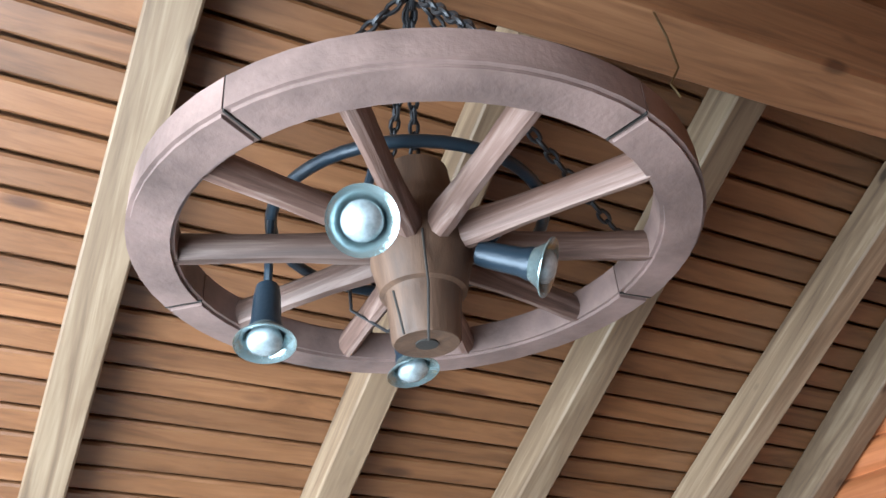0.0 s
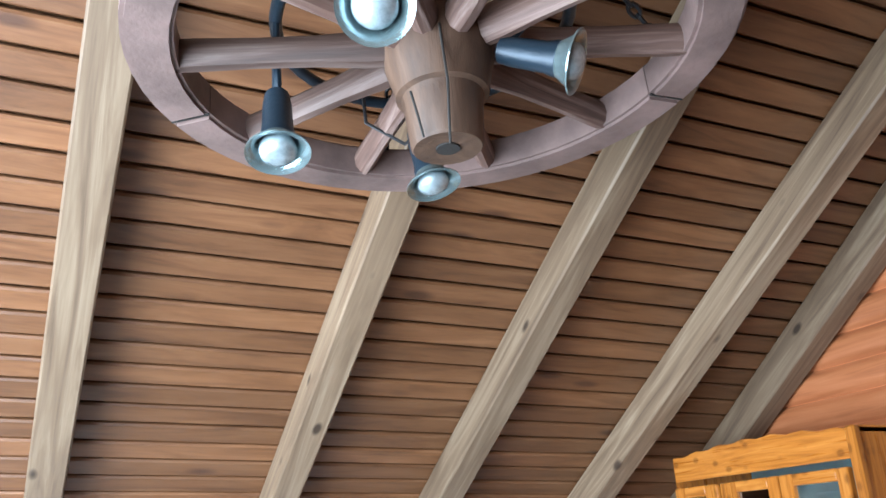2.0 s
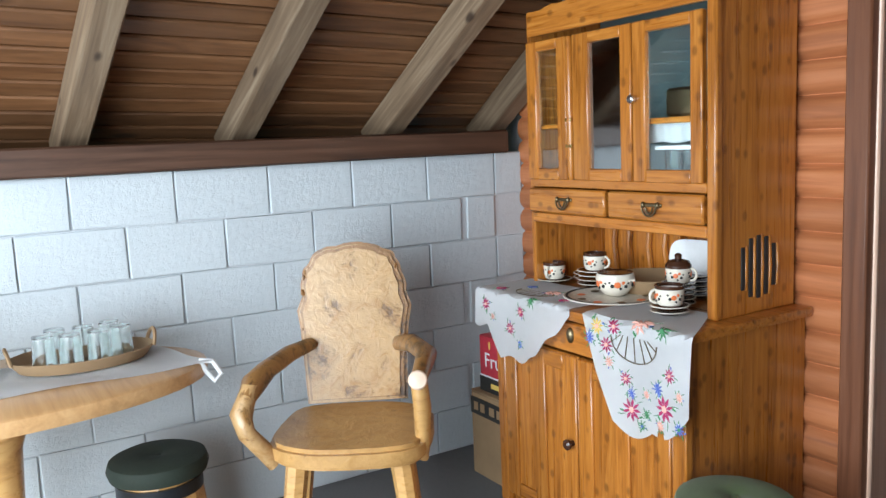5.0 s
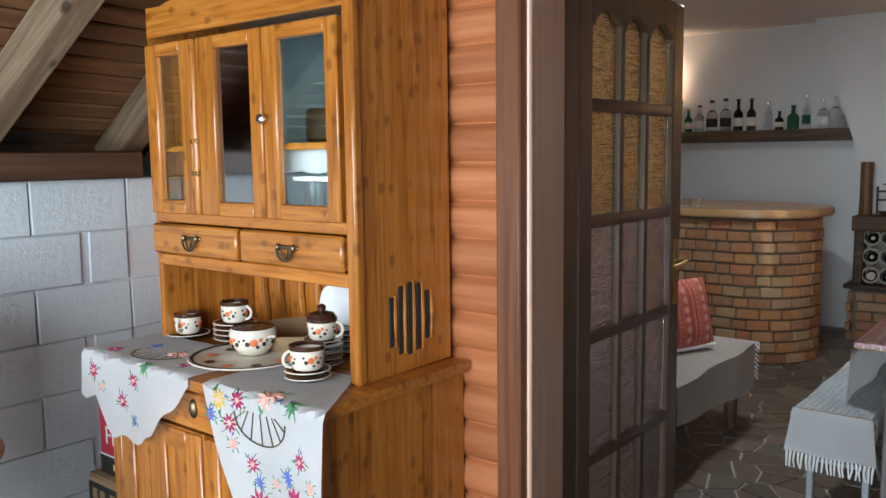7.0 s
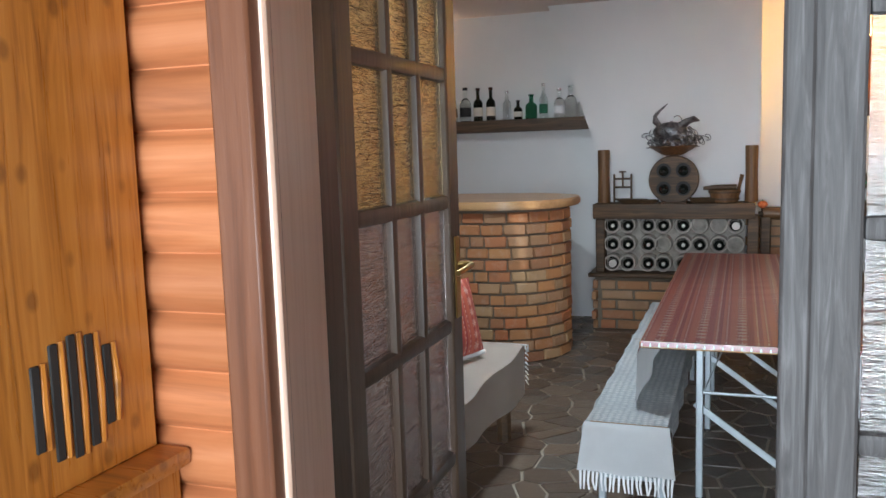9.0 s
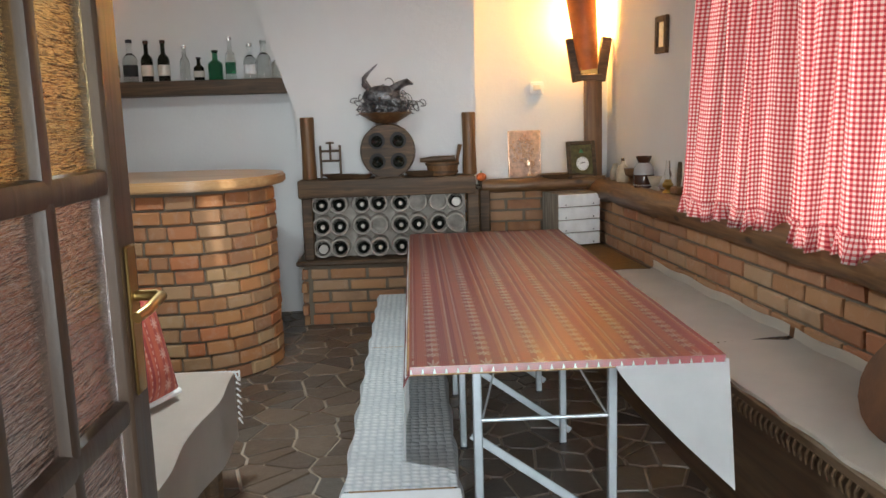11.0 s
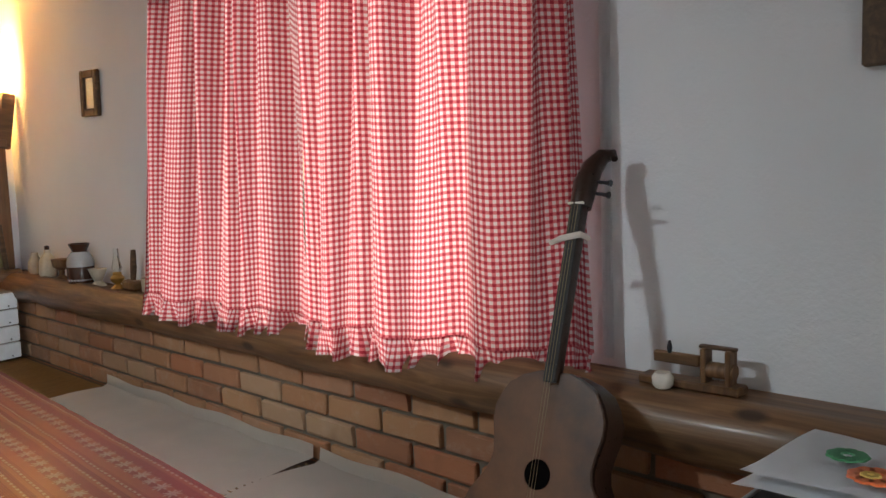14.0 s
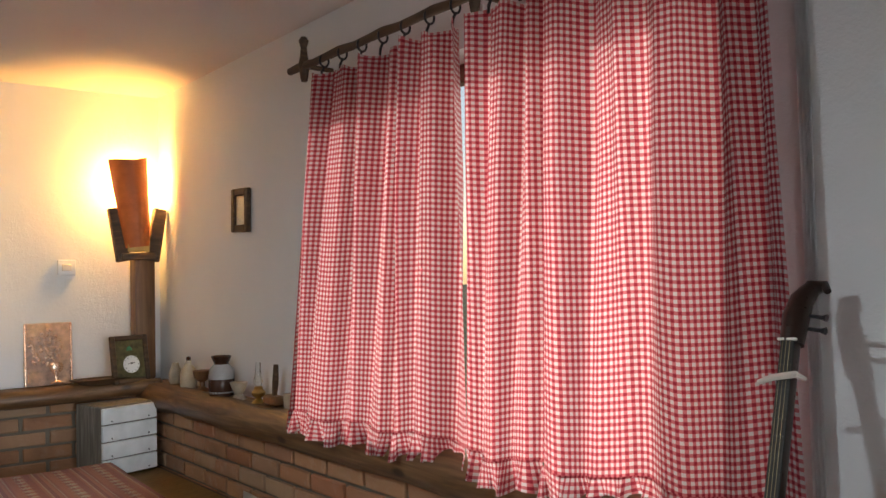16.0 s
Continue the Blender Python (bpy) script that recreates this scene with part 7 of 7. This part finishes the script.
# silver wire bird, one plain mesh
bm = bmesh.new()
rnd = random.Random(12)
bmesh.ops.create_uvsphere(bm, u_segments=14, v_segments=8, radius=1, matrix=Matrix.Translation((0, 0.02, 0.13)) @ Matrix.Diagonal((0.05, 0.11, 0.07, 1)))
for i in range(260):
    c = Vector((rnd.gauss(0, 0.035), rnd.gauss(0, 0.075), 0.03 + abs(rnd.gauss(0, 0.06))))
    d = Vector((rnd.gauss(0, 1), rnd.gauss(0, 1), rnd.gauss(0, 1))).normalized()
    s = d.orthogonal().normalized()
    r = rnd.uniform(0.018, 0.04)
    tube([c + r * (math.cos(t) * s + math.sin(t) * d.cross(s)) for t in [4.5 * k / 7 for k in range(8)]], 0.0032, 4, bm)
for i in range(7):
    tube([(0, 0.06, 0.14), (0.01 * i - 0.03, 0.12, 0.2 + 0.008 * i), (0.01 * i - 0.03, 0.11 - 0.012 * i, 0.27 + 0.01 * i)], [0.012, 0.011, 0.003], 6, bm)
tube([(0, -0.04, 0.16), (0, -0.09, 0.2), (0, -0.13, 0.215), (0, -0.165, 0.2)], [0.035, 0.024, 0.022, 0.005], 8, bm)
solid("bird_sculpture", bm, plain("tarnished_silver", (0.17, 0.165, 0.17), 0.34, 0.85, 0.7, 25), pose(8.21, 1.79, TOPZ + 0.425) @ Matrix.Diagonal((1.1, 1.22, 1.12, 1)), "silver wire sculpture of a bird in the wooden bowl", "sculpture")
g = thing("miniature_press", pose(8.30, 2.20, TOPZ), "miniature dark wooden screw press", "ornament")
for y in (-0.07, 0.07):
    part("upright", box(0, y, 0.12, 0.02, 0.016, 0.24, 0.003), M_RUSTIC, g)
for z in (0.03, 0.13, 0.2):
    part("bar", box(0, 0, z, 0.018, 0.124, 0.016, 0.003), M_RUSTIC, g)
part("screw", lathe([(0.008, 0.13), (0.008, 0.25), (0.03, 0.252), (0.03, 0.262), (0.006, 0.265)], 10), M_RUSTIC, g)
for y, r, hgt in ((2.12, 0.1, 0.035), (1.99, 0.07, 0.03), (1.55, 0.1, 0.04)):
    solid("carved_dish", lathe([(r * 0.6, 0), (r * 0.7, 0.004), (r, hgt), (r * 0.94, hgt), (r * 0.6, 0.01), (0.003, 0.01)], 20, None, Matrix.Diagonal((0.7, 1.3, 1, 1))), M_RUSTIC, pose(8.23, y, TOPZ), "small carved wooden dish on the rack", "dish")
g = thing("wooden_basket", pose(8.27, 1.40, TOPZ), "small wooden stave basket with a handle", "basket")
part("staves", lathe([(0.085, 0), (0.1, 0.005), (0.12, 0.1), (0.112, 0.1), (0.09, 0.012), (0.003, 0.012)], 24), M_POST, g)
for z in (0.03, 0.085):
    part("hoop", lathe([(0.1 + z * 0.18, z - 0.008), (0.107 + z * 0.18, z - 0.008), (0.108 + z * 0.18, z + 0.008), (0.1 + z * 0.18, z + 0.008)], 24, cap=False), M_RUSTIC, g)
part("handle", tube([(0, -0.1, 0.09), (0, -0.115, 0.15), (0, -0.13, 0.22)], [0.014, 0.012, 0.016], 8), M_POST, g)
part("rolling_pin", tube([(-0.03, 0.16, 0.115), (-0.03, 0.08, 0.12), (-0.03, -0.09, 0.125)], [0.014, 0.022, 0.02], 10), M_RUSTIC, g)
g = thing("small_pumpkin", pose(8.36, 1.165 - 0.05, 0.998), "small orange ornamental pumpkin", "pumpkin")
bm = bmesh.new()
bmesh.ops.create_uvsphere(bm, u_segments=24, v_segments=12, radius=0.035)
for v in bm.verts:
    a = math.atan2(v.co.y, v.co.x)
    q = 1 + 0.08 * math.cos(a * 8)
    v.co = Vector((v.co.x * q, v.co.y * q, v.co.z * 0.85 + 0.03))
part("fruit", bm, M_ORANGE, g)
part("stalk", tube([(0, 0, 0.055), (0.004, 0, 0.07)], 0.005, 6), M_GREEN, g)
# dark wicker tray, shaped as a plain low bowl
g = thing("sill_tray", pose(8.42, 0.53, 0.995), "low dark wicker tray on the back sill", "bowl")
part("bowl", lathe([(0.07, 0), (0.08, 0.004), (0.14, 0.035), (0.13, 0.036), (0.07, 0.01), (0.003, 0.01)], 24, None, Matrix.Diagonal((0.6, 1.2, 1, 1))), M_RUSTIC, g)

# ceiling lamps: an unlit one, and one added to carry the fill light
def ceiling_lamp(x, y, shade, label):
    g = thing("ceiling_lamp", pose(x, y, RZ), label, "ceiling lamp", "round ceiling lamps")
    part("base_ring", lathe([(0.08, -0.002), (0.09, -0.008), (0.09, -0.03), (0.08, -0.036), (0.07, -0.03)], 32), M_RUSTIC, g, "dark wooden ring")
    part("shade", lathe([(0.07, -0.034), (0.066, -0.05), (0.045, -0.065), (0.02, -0.07), (0.003, -0.071)], 28), shade, g, "frosted glass shade")


# glowing dome made up to go with the added fill light
lit = Nodes("added_lit_dome")
lit.done((0.8, 0.85, 0.9), 0.3)
lit.b.inputs["Emission Color"].default_value = (0.82, 0.94, 1.0, 1)
lit.b.inputs["Emission Strength"].default_value = 4.0
ceiling_lamp(6.93, 2.58, plain("lamp_dome", (0.30, 0.26, 0.22), 0.3), "small round unlit ceiling lamp with a dark ring")
ceiling_lamp(5.3, 2.45, lit.m, "added round glowing ceiling lamp with a dark ring")

# ---- pieces of walls and floors ----


def piece_meshes(name, sx, sy, sz, bevel, material, n, seed, jitter=0.002):
    """A few alike, slightly uneven blocks that share their meshes."""
    rnd = random.Random(seed)
    out = []
    for _ in range(n):
        b = box(0, 0, 0, sx, sy, sz, bevel)
        for v in b.verts:
            v.co += Vector((rnd.uniform(-jitter, jitter), rnd.uniform(-jitter, jitter), rnd.uniform(-jitter, jitter)))
        out.append(mesh_of(name, b, material))
    return out


def lay(name, meshes, parent, m, rnd):
    ob = new(name, rnd.choice(meshes))
    ob.parent = parent
    ob.matrix_basis = m
    return ob


# concrete blocks
rnd = random.Random(21)
blocks = piece_meshes("block", 0.343, 0.03, 0.183, 0.004, M_BLOCK, 6, 1, 0.0025)
halfb = piece_meshes("block_half", 0.146, 0.03, 0.183, 0.004, M_BLOCK, 2, 2, 0.0025)
for r in range(7):
    z = 1.525 - 0.187 * (r + 0.5)
    x = 2.40 - 0.5 * 0.348 - (0.178 if r % 2 else 0.0)
    if r % 2:
        lay("block", halfb, wall_block, pose(2.40 - 0.075, 3.648, z), rnd)
    else:
        lay("block", halfb, wall_block, pose(2.478, 3.648, z), rnd)
    while x > -3.2:
        lay("block", blocks, wall_block, pose(x, 3.648 + rnd.uniform(-0.002, 0.002), z), rnd)
        x -= 0.348

# half-log siding
def log_mesh(length, hgt):
    b = bmesh.new()
    prof = [(0.026 - 0.026 * (abs(2 * s - 1) ** 3.2), (s - 0.5) * hgt) for s in frange(8)]
    rings = [[b.verts.new((-x, y, z)) for x, z in prof] for y in (-length / 2, length / 2)]
    for i in range(8):
        b.faces.new((rings[0][i], rings[0][i + 1], rings[1][i + 1], rings[1][i]))
    b.faces.new(rings[0][::-1])
    b.faces.new(rings[1])
    bmesh.ops.recalc_face_normals(b, faces=b.faces[:])
    return smooth(mesh_of("siding_board", b, M_LOG), 60)


LP = 0.1035
z = PF + 0.018
cache = {}
while z < 3.8:
    zc = z + LP / 2
    ylim = 3.72 - (zc + 0.05 - 1.62) / 0.646 + 0.5 if zc > 1.55 else 3.64
    spans = [(2.045, min(3.64, ylim))] if zc < 2.26 else [(-1.5, min(3.64, ylim))]
    if zc < 2.26:
        spans.append((-2.15, 0.34))
    for y0, y1 in spans:
        if y1 - y0 > 0.05:
            key = round(y1 - y0, 2)
            if key not in cache:
                cache[key] = log_mesh(key, LP - 0.001)
            ob = new("siding_board", cache[key])
            ob.parent = wall_log
            ob.matrix_basis = pose(2.571, (y0 + y1) / 2, zc)
    z += LP

# bricks of the bar
rnd = random.Random(31)
bricks = piece_meshes("brick", 0.15, 0.05, 0.070, 0.006, M_BRICK, 8, 3, 0.003)
shorts = piece_meshes("brick_short", 0.095, 0.05, 0.068, 0.006, M_BRICK, 4, 4, 0.003)
for r in range(13):
    z = 0.045 + 0.0835 * r
    s = -0.082 if r % 2 else 0.0
    # along the front, then round the end
    front = RY1 - BC.y - 0.02
    total = front + math.pi * BR
    while s < total - 0.1:
        sm = rnd.random() < 0.12
        ln = 0.107 if sm else 0.163
        m = s + ln / 2
        ms = shorts if sm else bricks
        if m < front:
            if s > 0.02:
                lay("brick", ms, bar, pose(BC.x - BR + 0.025, RY1 - 0.02 - m, z, rnd.uniform(-1, 1), 0, 90 + rnd.uniform(-1, 1)), rnd)
        else:
            a = math.pi + (m - front) / BR
            rr = BR - 0.022 + rnd.uniform(-0.003, 0.003)
            if a < math.radians(372):
                lay("brick", ms, bar, pose(BC.x + rr * math.cos(a), BC.y + rr * math.sin(a), z, 0, 0, math.degrees(a) + 90), rnd)
        s += ln

# bricks of the low walls and the rack's plinth
long_b = piece_meshes("brick", 0.25, 0.04, 0.068, 0.005, M_BRICKY, 8, 5, 0.003)
half_b = piece_meshes("brick_half", 0.12, 0.04, 0.068, 0.005, M_BRICKY, 3, 6, 0.003)
for r in range(5):
    z = 0.465 + 0.0835 * r
    x = 3.02 + (0.135 if r % 2 else 0.0)
    while x < 8.45:
        lay("brick", long_b, low_window_wall, pose(x - 3.0 + 0.125, 0.107 + rnd.uniform(-0.002, 0.002), z, rnd.uniform(-1, 1), 0, rnd.uniform(-0.5, 0.5)), rnd)
        x += 0.27
for r in range(11):
    z = 0.05 + 0.0835 * r
    y = 0.26 + (0.135 if r % 2 else 0.0)
    while y < 1.12:
        lay("brick", long_b, low_back_wall, pose(-0.065, y + 0.12 - 0.665, z - 0.475, 0, 0, 90 + rnd.uniform(-0.5, 0.5)), rnd)
        y += 0.27
for r in range(5):
    z = 0.045 + 0.0835 * r
    y = 1.17 + (0.13 if r % 2 else 0.0)
    if r % 2:
        lay("brick", half_b, rack_base, pose(8.205, 1.225, z, 0, 0, 90), rnd)
    while y < 2.36:
        hlf = y > 2.2
        lay("brick", half_b if hlf else long_b, rack_base, pose(8.205, y + (0.06 if hlf else 0.125), z, 0, 0, 90 + rnd.uniform(-0.5, 0.5)), rnd)
        y += 0.27
    for x in (8.30, 8.55):
        lay("brick", long_b, rack_base, pose(x - (0.06 if r % 2 else 0), 2.415, z), rnd)

# crazy paving
rnd = random.Random(17)
floor_ob = bpy.data.objects["floor"]
cellw = 0.168
nx, ny = int(6.0 / cellw), int(5.0 / cellw)
seeds = {}
for i in range(-1, nx + 1):
    for j in range(-1, ny + 1):
        seeds[i, j] = Vector((2.85 + (i + 0.5 + rnd.uniform(-0.48, 0.48)) * cellw * 1.0, -0.45 + (j + 0.5 + rnd.uniform(-0.48, 0.48)) * cellw))


def cell(i, j):
    p = seeds[i, j]
    poly = [p + Vector(v) for v in ((-0.6, -0.6), (0.6, -0.6), (0.6, 0.6), (-0.6, 0.6))]
    for a in range(i - 2, i + 3):
        for c in range(j - 2, j + 3):
            if (a, c) in seeds and (a, c) != (i, j):
                q = seeds[a, c]
                d = (q - p).normalized()
                lim = (q - p).length / 2 - 0.0058
                out = []
                for k in range(len(poly)):
                    u, v = poly[k], poly[(k + 1) % len(poly)]
                    du, dv = (u - p).dot(d) - lim, (v - p).dot(d) - lim
                    if du <= 0:
                        out.append(u)
                    if du * dv < 0:
                        out.append(u + (v - u) * (du / (du - dv)))
                poly = out
                if len(poly) < 3:
                    return None
    return poly


rest = bmesh.new()
made = 0
for i in range(0, nx):
    for j in range(0, ny):
        poly = cell(i, j)
        if not poly:
            continue
        c = seeds[i, j]
        near = 3.4 < c.x < 7.4 and 1.1 < c.y < 3.0
        hgt = 0.004 + rnd.uniform(0, 0.002)
        lo, hi = -0.004, hgt
        b = rest if not near or made >= 300 else bmesh.new()
        org = c if b is not rest else Vector((0, 0))
        cen = sum(poly, Vector((0, 0))) / len(poly)
        vl = [b.verts.new((*(q - org), lo)) for q in poly]
        vh = [b.verts.new((*((q - org) + (cen - q).normalized() * 0.004), hi)) for q in poly]
        n = len(poly)
        b.faces.new(vh)
        for k in range(n):
            b.faces.new((vl[k], vl[(k + 1) % n], vh[(k + 1) % n], vh[k]))
        if b is not rest:
            made += 1
            ob = new("paving_stone", mesh_of("paving_stone", b, M_STONE))
            ob.parent = floor_ob
            ob.matrix_basis = pose(c.x, c.y, 0)
ob = new("paving_stones", mesh_of("paving_stones", rest, M_STONE))
ob.parent = floor_ob
tagged(ob, "dark irregular paving stones", kind="stuff")
